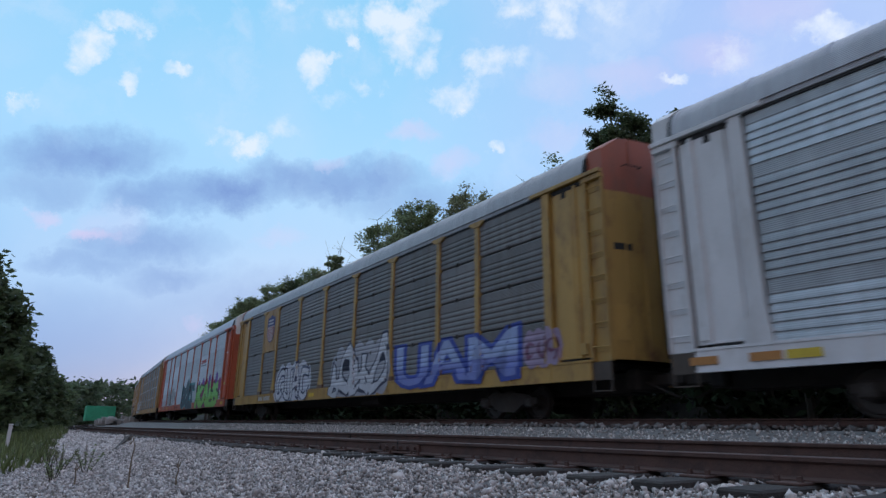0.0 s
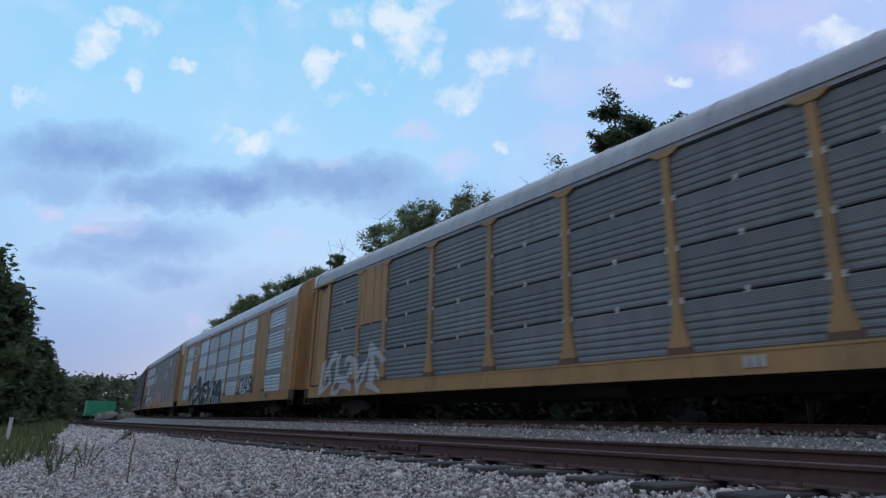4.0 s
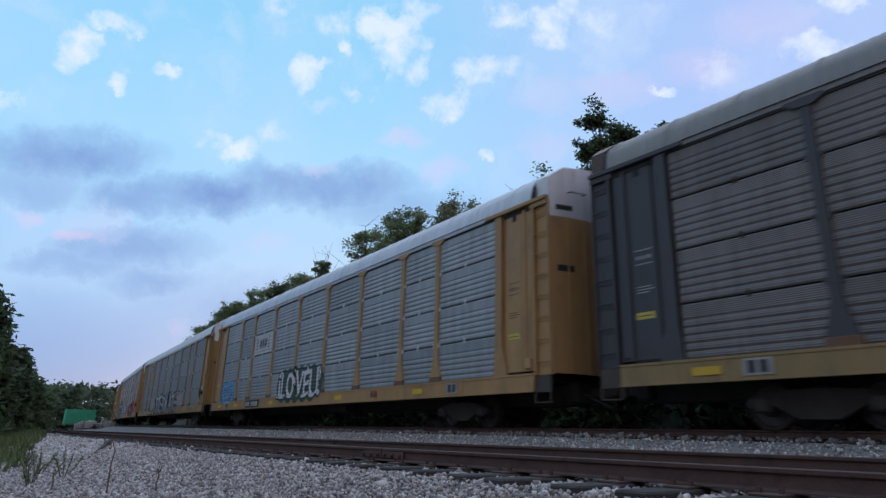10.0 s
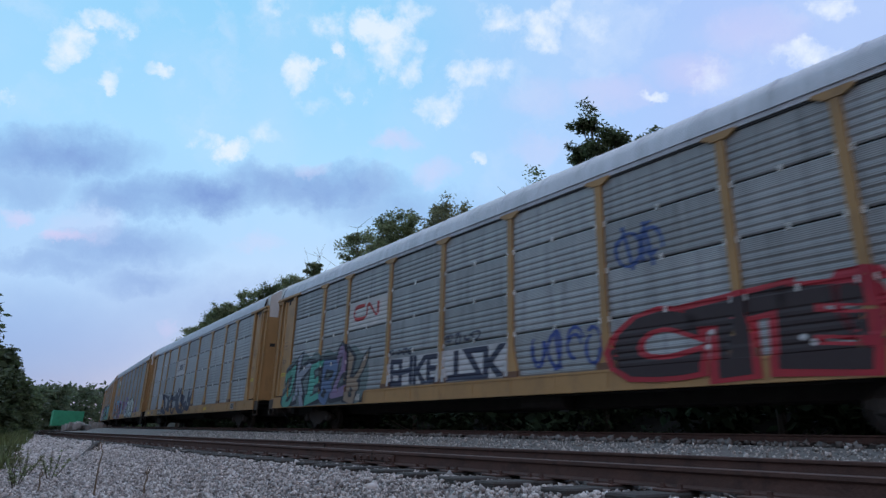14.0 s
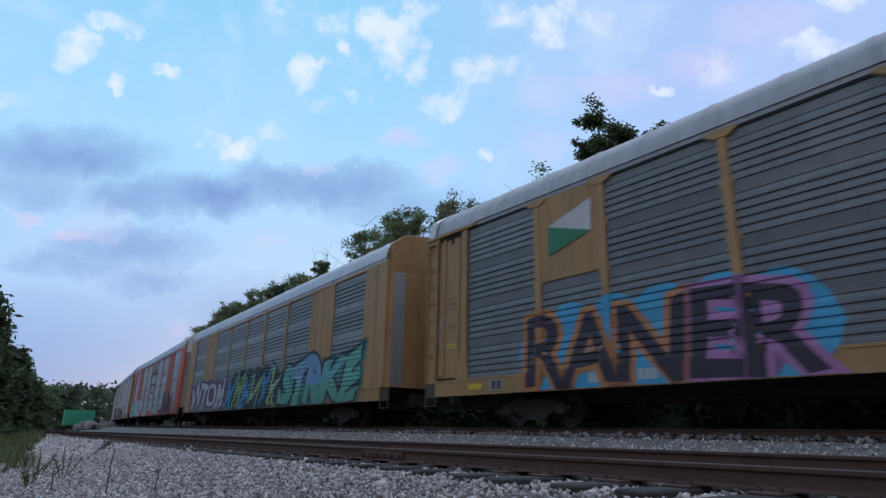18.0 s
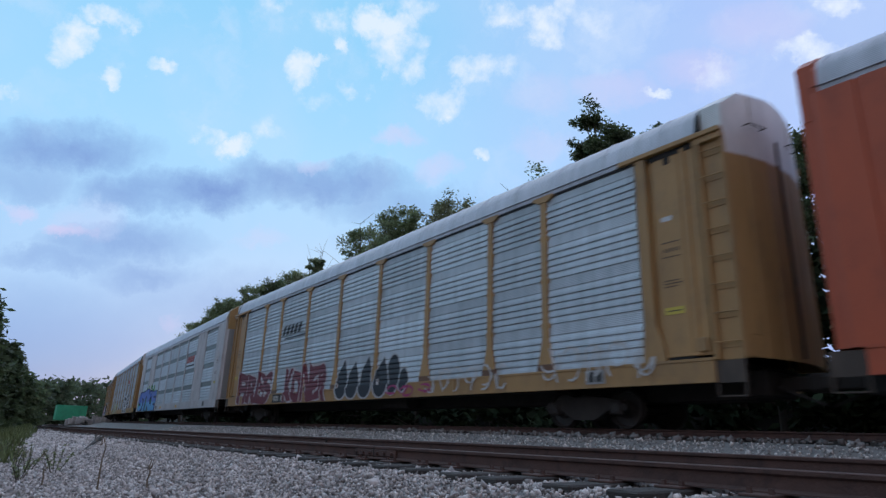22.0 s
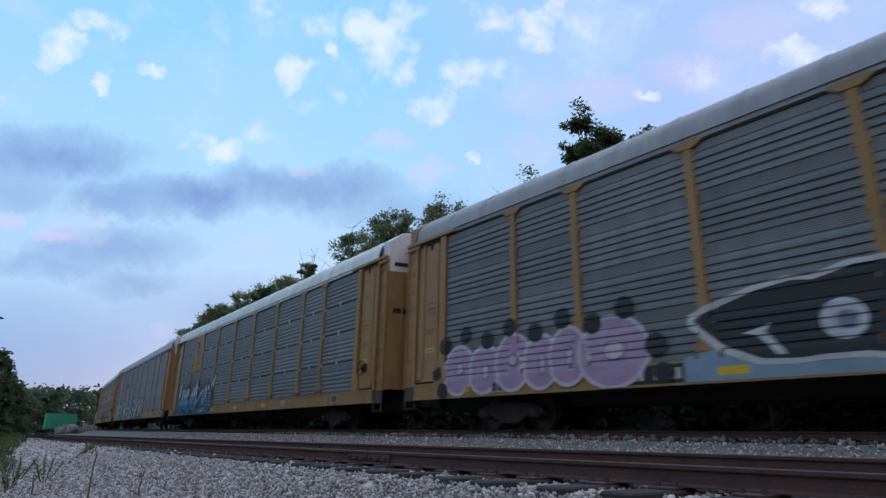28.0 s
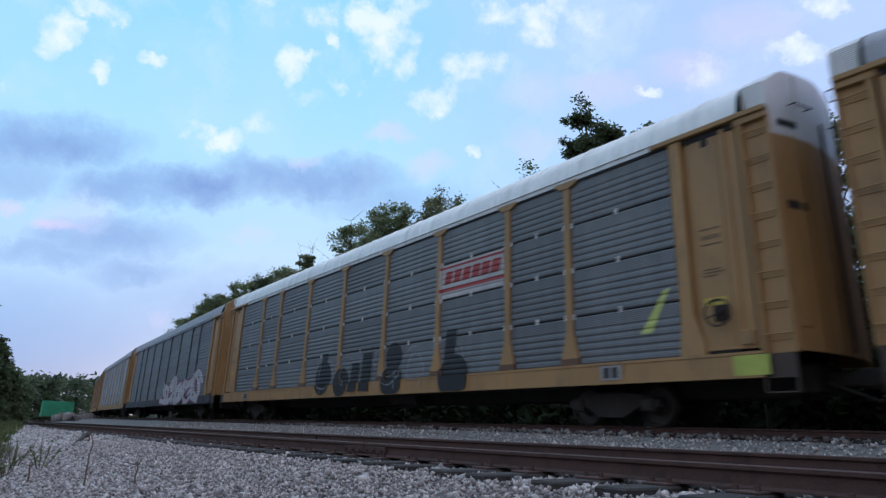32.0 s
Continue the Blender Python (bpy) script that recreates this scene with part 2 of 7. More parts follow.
def paint(name, colour, grime=0.45, grime_col=(0.10, 0.075, 0.055), rough=0.55):
    return surface(name, colour, rough, 0.0, 0.18, 1.1, (1, 1, 0.45), grime_col, grime, 0.06, 45.0, each=0.06)


STEEL_DARK = surface("underframe_grime", (0.045, 0.041, 0.039), 0.75, 0.1, 0.4, 3.0, dirt=(0.045, 0.036, 0.028), dirt_amount=0.4, bump=0.2)
WHEEL_STEEL = surface("wheel_steel", (0.045, 0.040, 0.038), 0.5, 0.5, 0.4, 5.0, dirt=(0.10, 0.07, 0.05))
# black of roof seams; also stands for shade in gaps, slots and behind panels
SEAM_AND_GAP_BLACK = surface("black_gap", (0.018, 0.018, 0.019), 0.8)
RAIL_RUST = surface("rail_rust", (0.085, 0.048, 0.040), 0.8, 0.1, 0.35, 4.0, dirt=(0.026, 0.020, 0.020), dirt_amount=0.7, bump=0.25, fine=60)
RAIL_TOP = surface("rail_polish", (0.060, 0.054, 0.060), 0.5, 0.6, 0.25, 6.0)
TIE_WOOD = surface("creosoted_wood", (0.040, 0.035, 0.032), 0.85, 0, 0.5, 5.0, (0.4, 3, 3), dirt=(0.10, 0.095, 0.09), dirt_amount=0.4, bump=0.5, each=0.3)
GRAVEL_BED = surface("ballast_bed", (0.18, 0.167, 0.16), 0.9, 0, 0.6, 14.0, dirt=(0.10, 0.095, 0.09), dirt_amount=0.6, bump=1.0, fine=30, coords="Object")
STONE = surface("crushed_stone", (0.42, 0.385, 0.368), 0.85, 0, 0.35, 9.0, dirt=(0.20, 0.18, 0.165), dirt_amount=0.5, bump=0.35, fine=50, islands=0.62)
STONE_DARK = surface("dark_crushed_stone", (0.16, 0.145, 0.14), 0.85, 0, 0.35, 9.0, bump=0.35, fine=50, islands=0.45)
# bank ground coloured near-black to stand for the shade behind the train
SHADED_BANK = surface("shaded_bank", (0.022, 0.020, 0.015), 0.95, 0, 0.5, 1.5, dirt=(0.012, 0.014, 0.008), dirt_amount=0.6, bump=0.6, fine=20)
SOIL = surface("weedy_soil", (0.075, 0.085, 0.04), 0.95, 0, 0.5, 1.5, dirt=(0.12, 0.10, 0.07), dirt_amount=0.6, bump=0.6, fine=12)
GRASS = surface("grass_blades", (0.11, 0.145, 0.05), 0.7, 0, 0.4, 0.6, dirt=(0.16, 0.14, 0.07), dirt_amount=0.4, bump=0, islands=0.35)
# leaf colour darkened to stand for the shade behind and under the train
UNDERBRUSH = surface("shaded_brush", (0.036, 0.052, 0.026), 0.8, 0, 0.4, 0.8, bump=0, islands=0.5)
for m in (UNDERBRUSH, SHADED_BANK, STEEL_DARK):
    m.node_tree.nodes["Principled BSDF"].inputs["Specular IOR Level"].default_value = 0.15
BARK = surface("bark", (0.09, 0.075, 0.06), 0.9, 0, 0.4, 6.0, (1, 1, 0.3), bump=0.6)


def leaf_mat(name, colour):
    m = surface(name, colour, 0.6, 0, 0.3, 0.5, bump=0, islands=0.4)
    # thin blades let a share of the light through
    n, l = m.node_tree.nodes, m.node_tree.links
    b, out = n["Principled BSDF"], n["Material Output"]
    tr = n.new("ShaderNodeBsdfTranslucent")
    l.new(b.inputs["Base Color"].links[0].from_socket, tr.inputs[0])
    mx = n.new("ShaderNodeMixShader")
    mx.inputs[0].default_value = 0.5
    l.new(b.outputs[0], mx.inputs[1])
    l.new(tr.outputs[0], mx.inputs[2])
    l.new(mx.outputs[0], out.inputs[0])
    return m


# LEAF_A and LEAF_C are brightened beyond real leaves, in place of missing skylight
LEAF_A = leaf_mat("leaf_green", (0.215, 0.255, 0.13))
LEAF_B = leaf_mat("leaf_dark", (0.10, 0.13, 0.062))
LEAF_FAR = leaf_mat("leaf_far", (0.11, 0.14, 0.078))
LEAF_C = leaf_mat("leaf_olive", (0.225, 0.235, 0.13))

# ================= mesh tools =================


def mesh_from(name, verts, faces, mat, smooth=False):
    me = bpy.data.meshes.new(name)
    me.from_pydata(verts, [], faces)
    mats = mat if isinstance(mat, (list, tuple)) else [mat]
    for k in mats:
        me.materials.append(k)
    if smooth:
        me.polygons.foreach_set("use_smooth", [True] * len(me.polygons))
    me.update()
    return me


def quick_mesh(name, verts, faces, mat, smooth=False):
    """A mesh from arrays of points and of equal-sided faces."""
    verts, faces = np.asarray(verts, dtype=np.float32), np.asarray(faces, dtype=np.int32)
    me = bpy.data.meshes.new(name)
    n, k = faces.shape
    me.vertices.add(len(verts))
    me.vertices.foreach_set("co", verts.ravel())
    me.loops.add(n * k)
    me.loops.foreach_set("vertex_index", faces.ravel())
    me.polygons.add(n)
    me.polygons.foreach_set("loop_start", np.arange(0, n * k, k, dtype=np.int32))
    if smooth:
        me.polygons.foreach_set("use_smooth", np.ones(n, dtype=bool))
    me.materials.append(mat)
    me.update(calc_edges=True)
    me.validate()
    return me


def part_mesh(name, me, parent=None, label="", m=None):
    ob = new(name, me)
    if parent is not None:
        ob.parent = parent
    if m is not None:
        ob.matrix_basis = m
    if label:
        tagged(ob, label)
    return ob


BOX_FACES = [(0, 3, 2, 1), (4, 5, 6, 7), (0, 1, 5, 4), (1, 2, 6, 5), (2, 3, 7, 6), (3, 0, 4, 7)]


class Build:
    """Collects boxes, prisms and tubes into one mesh."""

    def __init__(self):
        self.v, self.f = [], []

    def add(self, verts, faces):
        k = len(self.v)
        self.v += [tuple(p) for p in verts]
        self.f += [tuple(i + k for i in q) for q in faces]
        return self

    def box(self, x0, x1, y0, y1, z0, z1, ch=0.0):
        if ch <= 0:
            return self.add([(x0, y0, z0), (x1, y0, z0), (x1, y1, z0), (x0, y1, z0), (x0, y0, z1), (x1, y0, z1), (x1, y1, z1), (x0, y1, z1)], BOX_FACES)
        a = [(x0 + ch, y0), (x1 - ch, y0), (x1, y0 + ch), (x1, y1 - ch), (x1 - ch, y1), (x0 + ch, y1), (x0, y1 - ch), (x0, y0 + ch)]
        b = [(x0 + ch, y0 + ch), (x1 - ch, y0 + ch), (x1 - ch, y0 + ch), (x1 - ch, y1 - ch), (x1 - ch, y1 - ch), (x0 + ch, y1 - ch), (x0 + ch, y1 - ch), (x0 + ch, y0 + ch)]
        v = [(x, y, z0 + ch) for x, y in a] + [(x, y, z1 - ch) for x, y in a]
        v += [(x0 + ch, y0 + ch, z0), (x1 - ch, y0 + ch, z0), (x1 - ch, y1 - ch, z0), (x0 + ch, y1 - ch, z0)]
        v += [(x0 + ch, y0 + ch, z1), (x1 - ch, y0 + ch, z1), (x1 - ch, y1 - ch, z1), (x0 + ch, y1 - ch, z1)]
        f = [(i, (i + 1) % 8, 8 + (i + 1) % 8, 8 + i) for i in range(8)]
        f += [(16, 19, 18, 17), (20, 21, 22, 23)]
        f += [(0, 16, 17, 1), (1, 17, 2), (2, 17, 18, 3), (3, 18, 4), (4, 18, 19, 5), (5, 19, 6), (6, 19, 16, 7), (7, 16, 0)]
        f += [(8, 9, 21, 20), (9, 10, 21), (10, 11, 22, 21), (11, 12, 22), (12, 13, 23, 22), (13, 14, 23), (14, 15, 20, 23), (15, 8, 20)]
        return self.add(v, f)

    def sweep(self, ring, points, close=True):
        """ring: list of (a, b) offsets; points: list of functions or matrices mapping (a, b) to 3D."""
        n = len(ring)
        v = [m(a, b) for m in points for a, b in ring]
        f = []
        for i in range(len(points) - 1):
            for j in range(n if close else n - 1):
                k = (j + 1) % n
                f.append((i * n + j, i * n + k, (i + 1) * n + k, (i + 1) * n + j))
        if close:
            f.append(tuple(reversed(range(n))))
            f.append(tuple((len(points) - 1) * n + j for j in range(n)))
        return self.add(v, f)

    def tube(self, a, b, r, n=8, r2=None):
        a, b = Vector(a), Vector(b)
        d = (b - a).normalized()
        s = d.orthogonal().normalized()
        t = d.cross(s)
        ring = [(math.cos(2 * math.pi * i / n), math.sin(2 * math.pi * i / n)) for i in range(n)]
        r2 = r if r2 is None else r2
        return self.sweep(ring, [lambda p, q: a + (s * p + t * q) * r, lambda p, q: b + (s * p + t * q) * r2])

    def lathe_y(self, profile, x, z, n=24):
        """profile: (y, radius) pairs, turned about the axis through (x, z)."""
        k = len(profile)
        v = []
        for i in range(n):
            a = 2 * math.pi * i / n
            v += [(x + r * math.cos(a), y, z + r * math.sin(a)) for y, r in profile]
        f = [(i * k + j, i * k + j + 1, ((i + 1) % n) * k + j + 1, ((i + 1) % n) * k + j) for i in range(n) for j in range(k - 1)]
        return self.add(v, f)

    def mesh(self, name, mat, smooth=False):
        return mesh_from(name, self.v, self.f, mat, smooth)


# ================= the line of the tracks =================
BEND_START, BEND = 29.8, 1 / 750.0
TRAIN_Y, NEAR_OFF = 11.56, -7.73
RISE = -0.0058
TRAIN_Z = 0.344


def track(s, off=0.0):
    """Ground plan of the tracks: s metres along the train's track, off metres beyond it."""
    if s >= BEND_START:
        return s, TRAIN_Y + off
    a, r = (BEND_START - s) * BEND, 1 / BEND - off
    return BEND_START - r * math.sin(a), TRAIN_Y + off + r * (1 - math.cos(a))


def track_turn(s):
    return -max(0.0, BEND_START - s) * BEND


def train_level(s):
    return TRAIN_Z + RISE * max(-170.0, min(s, 40.0))


def near_level(s):
    return -0.0008 * max(-60.0, min(s, 40.0)) + (-0.0048 * (max(-170.0, s) + 60.0) if s < -60 else 0.0)


# cross-section of the railway's bed: offset from the train's track, level over the near track's rail, level over the train's rail
# the rise past 4.2 is added, to block sky seen under the cars
SECTION = [(-40, -0.75, 0), (-14, -0.62, 0), (-11.5, -0.50, 0), (-10.4, -0.41, 0), (-9.6, -0.285, 0), (-9.1, -0.205, 0), (-8.9, -0.180, 0), (-6.2, -0.190, 0), (-5.2, -0.28, 0),
           (-4.2, -0.22, 0), (-2.6, -0.36, 1), (-1.75, -0.20, 1), (1.75, -0.20, 1), (2.8, -0.45, 1), (4.2, -0.85, 1), (6.5, -0.5, 1), (12, 1.6, 1), (16, 2.4, 1), (60, 2.0, 1)]


def bed_level(s, off):
    for (a, za, ra), (b, zb, rb) in zip(SECTION, SECTION[1:]):
        if a <= off <= b:
            k = (off - a) / (b - a)
            la = za + (train_level(s) if ra else near_level(s))
            lb = zb + (train_level(s) if rb else near_level(s))
            return la + (lb - la) * k
    return -0.8


def verge(s):
    """Where the grass begins beside the ballast."""
    return max(-12.4, min(-9.7, -11.5 - (s + 12) * 0.07))


def build_bed():
    ss = [-800 + 50 * i for i in range(10)] + [-300 + 10 * i for i in range(21)] + [-95 + 2.5 * i for i in range(50)] + [40 + 20 * i for i in range(8)] + [200 + 75 * i for i in range(7)]
    offs = []
    for (a, _, _), (b, _, _) in zip(SECTION, SECTION[1:]):
        k = 4 if b - a < 4 else 3
        offs += [a + (b - a) * i / k for i in range(k)]
    offs.append(SECTION[-1][0])
    v, f = [], []
    for s in ss:
        for o in offs:
            x, y = track(s, o)
            v.append((x, y, bed_level(s, o) + 0.025 * noise.noise((x * 0.7, y * 0.7, 0))))
    n = len(offs)
    mats = []
    for i in range(len(ss) - 1):
        for j in range(n - 1):
            f.append((i * n + j, (i + 1) * n + j, (i + 1) * n + j + 1, i * n + j + 1))
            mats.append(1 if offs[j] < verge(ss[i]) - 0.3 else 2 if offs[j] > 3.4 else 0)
    me = mesh_from("trackbed", v, f, [GRAVEL_BED, SOIL, SHADED_BANK], True)
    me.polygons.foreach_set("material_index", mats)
    tagged(new("trackbed", me), "grey crushed stone bed under the two tracks with weedy sides and an added dark bank", "track bed", kind="structure")
    # the land reaches the horizon
    g = Build()
    xs = [-3000, -1200, -600, -330, -250, -170, -100, -50, 0, 60, 200, 600, 1500, 3000]
    v = [(x, y, -1.25 + (0.0058 * min(170, max(0, -x))) + 0.4 * noise.noise((x * 0.01, y * 0.01, 3))) for x in xs for y in xs]
    n = len(xs)
    f = [(i * n + j, (i + 1) * n + j, (i + 1) * n + j + 1, i * n + j + 1) for i in range(n - 1) for j in range(n - 1)]
    tagged(new("ground", mesh_from("ground", v, f, SOIL, True)), "flat grassy land beside the railway", "ground", kind="structure")


build_bed()

RAIL_H = 0.128
RAIL_RING = [(-0.066, 0), (0.066, 0), (0.066, 0.009), (0.012, 0.022), (0.009, 0.088), (0.034, 0.101), (0.036, 0.122), (0.026, 0.128),
             (-0.026, 0.128), (-0.036, 0.122), (-0.034, 0.101), (-0.009, 0.088), (-0.012, 0.022), (-0.066, 0.009)]


def build_rail(name, off, level, a, b, step, label):
    pts = []
    s = a
    while s <= b + 1e-6:
        def place(p, q, s=s):
            x, y = track(s, off + p)
            return (x, y, level(s) - RAIL_H + q)
        pts.append(place)
        s += step
    bd = Build().sweep(RAIL_RING, pts)
    me = bd.mesh(name, [RAIL_RUST, RAIL_TOP])
    n = len(RAIL_RING)
    idx = [0] * len(me.polygons)
    for i in range(len(pts) - 1):
        idx[i * n + 7] = 1
    me.polygons.foreach_set("material_index", idx)
    return tagged(new(name, me), label, "rail", "rails of the two tracks", "structure")


for o in (-0.7535, 0.7535):
    build_rail("rail_near", NEAR_OFF + o, lambda s: near_level(s) + (0.05 if o > 0 else 0.0), -180, 60, 2.0, "rusty brown steel rail with a worn top on dark ties")
    build_rail("rail_far", o, train_level, -780, 640, 5.0, "rusty steel rail under the passing train")

# ================= rail cars =================
PITCH = 29.467
# cars of other builds stand a little off the even spacing
SLACK = {0: -0.10, 1: -0.12, 2: -0.05, 4: 0.05, 5: 0.05, 6: 0.09, 7: 0.10, 8: 0.15, 9: 0.12, 10: 0.10, 11: 0.21, 12: -0.45, 13: -0.37, 14: -0.22, 15: -0.14, 16: -0.12,
         18: 0.13, 19: 0.42, 20: 0.72, 21: 0.9, 22: 1.1, 23: 1.3, 24: 1.5}
LONG = 1.012
SILL_LOW, SILL_TOP, EAVE = 0.80, 1.24, 5.56
POSTS = (-9.25, -7.25, -4.35, -1.45, 1.45, 4.35, 7.25, 9.25)
PANEL_END = 11.96
ROW_LOW, ROW_HIGH = SILL_TOP - 0.012, EAVE - 0.02
ROWS = 4
ROW_H = (ROW_HIGH - ROW_LOW) / ROWS
SKIN = 1.535
SHARED = {}


def shared(key, make):
    if key not in SHARED:
        SHARED[key] = make()
    return SHARED[key]


def rib_lines(style):
    """Heights of the slat edges over one row, with how far each stands out: (z, out)."""
    pts = []
    if style == "gapped":
        n, lo, hi, flat = 5, 0.014, ROW_H - 0.020, 0.72
        p = (hi - lo) * flat / n
        for i in range(n):
            z = lo + i * p
            pts += [(z, 0.0), (z + 0.20 * p, 0.017), (z + 0.58 * p, 0.016), (z + 0.92 * p, 0.001)]
        z = lo + n * p
        pts += [(z, 0.0), (z + 0.03, 0.012), (hi - 0.03, 0.012), (hi, 0.0)]
    else:
        n, lo, hi = 5, 0.0, ROW_H - 0.27
        p = (hi - lo) / n
        for i in range(n):
            z = lo + i * p
            pts += [(z, 0.0), (z + 0.10 * p, 0.034), (z + 0.45 * p, 0.030), (z + 0.98 * p, 0.004)]
        pts += [(hi, 0.0), (hi + 0.02, 0.012), (ROW_H, 0.012)]
    return pts


def skin_out(style, z):
    """How far the ribbed side stands out at height z."""
    k = (z - ROW_LOW) / ROW_H
    if k < 0 or k >= ROWS:
        return 0.03
    q = (k - math.floor(k)) * ROW_H
    pts = rib_lines(style)
    if q <= pts[0][0] or q >= pts[-1][0]:
        return pts[-1][1] if style != "gapped" else 0.0
    for (a, oa), (b, ob) in zip(pts, pts[1:]):
        if a <= q <= b:
            return oa + (ob - oa) * (q - a) / max(1e-6, b - a)
    return 0.0


def panel_mesh(style, width, mat, rows=1, band=None):
    def make():
        pts = []
        for r in range(rows):
            pts += [(r * ROW_H + z, o) for z, o in rib_lines(style)]
        bd = Build()
        w = width / 2
        v = [(sx * w, -o, z) for z, o in pts for sx in (-1, 1)]
        f = [(2 * i, 2 * i + 1, 2 * i + 3, 2 * i + 2) for i in range(len(pts) - 1)]
        k = len(v)
        zt, zb = pts[-1][0], pts[0][0]
        v += [(-w, 0.03, zb), (w, 0.03, zb), (w, 0.03, zt), (-w, 0.03, zt)]
        f += [(k, k + 3, k + 2, k + 1), (k, k + 1, 1, 0), (k + 3, len(pts) * 2 - 2, len(pts) * 2 - 1, k + 2)]
        f += [(k, 0) + tuple(2 * i for i in range(1, len(pts))) + (k + 3,)]
        f += [(k + 1, k + 2) + tuple(2 * i + 1 for i in range(len(pts) - 1, -1, -1))]
        bd.add(v, f)
        me = bd.mesh("panel", [mat, band or mat])
        if band is not None:
            idx = [0] * len(me.polygons)
            idx[len(pts) - 2] = idx[len(pts) - 3] = 1
            me.polygons.foreach_set("material_index", idx)
        return me
    return shared(("panel", style, round(width, 3), mat.name, rows, band and band.name), make)


def post_mesh(mat, z0, z1, foot, clip=None):
    def make():
        bd = Build()
        # a channel section that spreads to a gusset at the sill and to a cap at the eave
        w = 0.10
        levels = [(z0, w + (0.18 if foot else 0.02)), (z0 + 0.26, w + (0.13 if foot else 0.0)), (z0 + 0.50, w + (0.06 if foot else 0.0)), (z0 + 0.80, w), (z1 - 0.08, w), (z1 - 0.01, w)]
        v = []
        for z, k in levels:
            v += [(-k, 0.0, z), (-k + 0.012, -0.075, z), (k - 0.012, -0.075, z), (k, 0.0, z)]
        f = []
        for i in range(len(levels) - 1):
            for j in range(3):
                f.append((i * 4 + j, i * 4 + j + 1, i * 4 + j + 5, i * 4 + j + 4))
        f += [(0, 3, 2, 1), tuple((len(levels) - 1) * 4 + j for j in range(4))]
        bd.add(v, f)
        plain = len(bd.f)
        for r in (1, 2, 3):
            z = ROW_LOW + r * ROW_H - 0.07
            bd.box(-w - 0.05, -w + 0.01, -0.05, 0.0, z, z + 0.12)
            bd.box(w - 0.01, w + 0.05, -0.05, 0.0, z, z + 0.12)
        clips = len(bd.f)
        # flat head under the eave
        bd.add([(x, y, z) for y in (0.0, -0.092) for x, z in ((-0.15, z1 - 0.13), (0.15, z1 - 0.13), (0.34, z1 - 0.02), (0.34, z1 + 0.03), (-0.34, z1 + 0.03), (-0.34, z1 - 0.02))],
               [(0, 1, 2, 3, 4, 5), (11, 10, 9, 8, 7, 6)] + [(j, j + 6, (j + 1) % 6 + 6, (j + 1) % 6) for j in range(6)])
        head = len(bd.f)
        # rusted shoe at the sill
        if foot and mat.name in ("tan_paint", "yellow_paint", "rusted_yellow_paint", "charcoal_paint"):
            bd.box(-w - 0.165, w + 0.165, -0.084, 0.0, z0, z0 + 0.17, 0.006)
        me = bd.mesh("post", [mat, clip or mat, RUST_SHOE])
        me.polygons.foreach_set("material_index", [0] * plain + [1] * (clips - plain) + [0] * (head - clips) + [2] * (len(bd.f) - head))
        return me
    return shared(("post", mat.name, z0, z1, foot, clip and clip.name), make)


ROOF_HALF = [(-1.585, -0.02), (-1.585, 0.085), (-1.612, 0.09), (-1.605, 0.125), (-1.53, 0.43), (-1.40, 0.62), (-1.05, 0.90), (-0.90, 0.96), (-0.40, 1.03)]
ROOF_RING = [(y, EAVE + z) for y, z in ROOF_HALF] + [(0, EAVE + 1.05)] + [(-y, EAVE + z) for y, z in reversed(ROOF_HALF)]
ROOF_END, DOOR_CORNER, CAP_LOW = 13.42, 13.90, 5.10


def rounded(me, degrees=26):
    me.polygons.foreach_set("use_smooth", [True] * len(me.polygons))
    me.set_sharp_from_angle(angle=radians(degrees))
    return me


def roof_mesh(mat, half=ROOF_END):
    """Corrugated roof sheets, lapped every few metres."""
    def make():
        bd = Build()
        n = 168
        xs = []
        for i in range(n):
            x = -half + 2 * half * i / n
            up = 0.014 if i % 9 == 0 else 0.0
            xs += [(x, up), (x + 0.05, up + 0.009), (x + 0.09, up + 0.009), (x + 0.14, up)]
        xs.append((half, 0.0))
        ring = ROOF_RING + [(1.3, EAVE - 0.06), (-1.3, EAVE - 0.06)]
        pts = [lambda p, q, x=x, o=o: (x, p * (1 + o * 0.5 * (1 if q > EAVE + 0.13 else 0)), q + (o if q > EAVE + 0.13 else 0)) for x, o in xs]
        bd.sweep(ring, pts)
        return rounded(bd.mesh("roof", mat))
    return shared(("roof", mat.name, half), make)


def roof_height(y):
    """Top of the roof's section at the distance y from its middle."""
    half = [(-1.60, 0.12), (-1.52, 0.58), (-1.06, 0.93), (0.0, 1.03)]
    y = -abs(y)
    for (a, za), (b, zb) in zip(half, half[1:]):
        if a <= y <= b:
            return EAVE + za + (zb - za) * (y - a) / (b - a)
    return EAVE + 0.3


def bow(y, flush=False):
    """How far ahead the bowed end stands."""
    k = 1 - min(1.0, abs(y) / 1.5) ** 2
    return 13.74 + 0.15 * k if flush else DOOR_CORNER + 0.28 * k


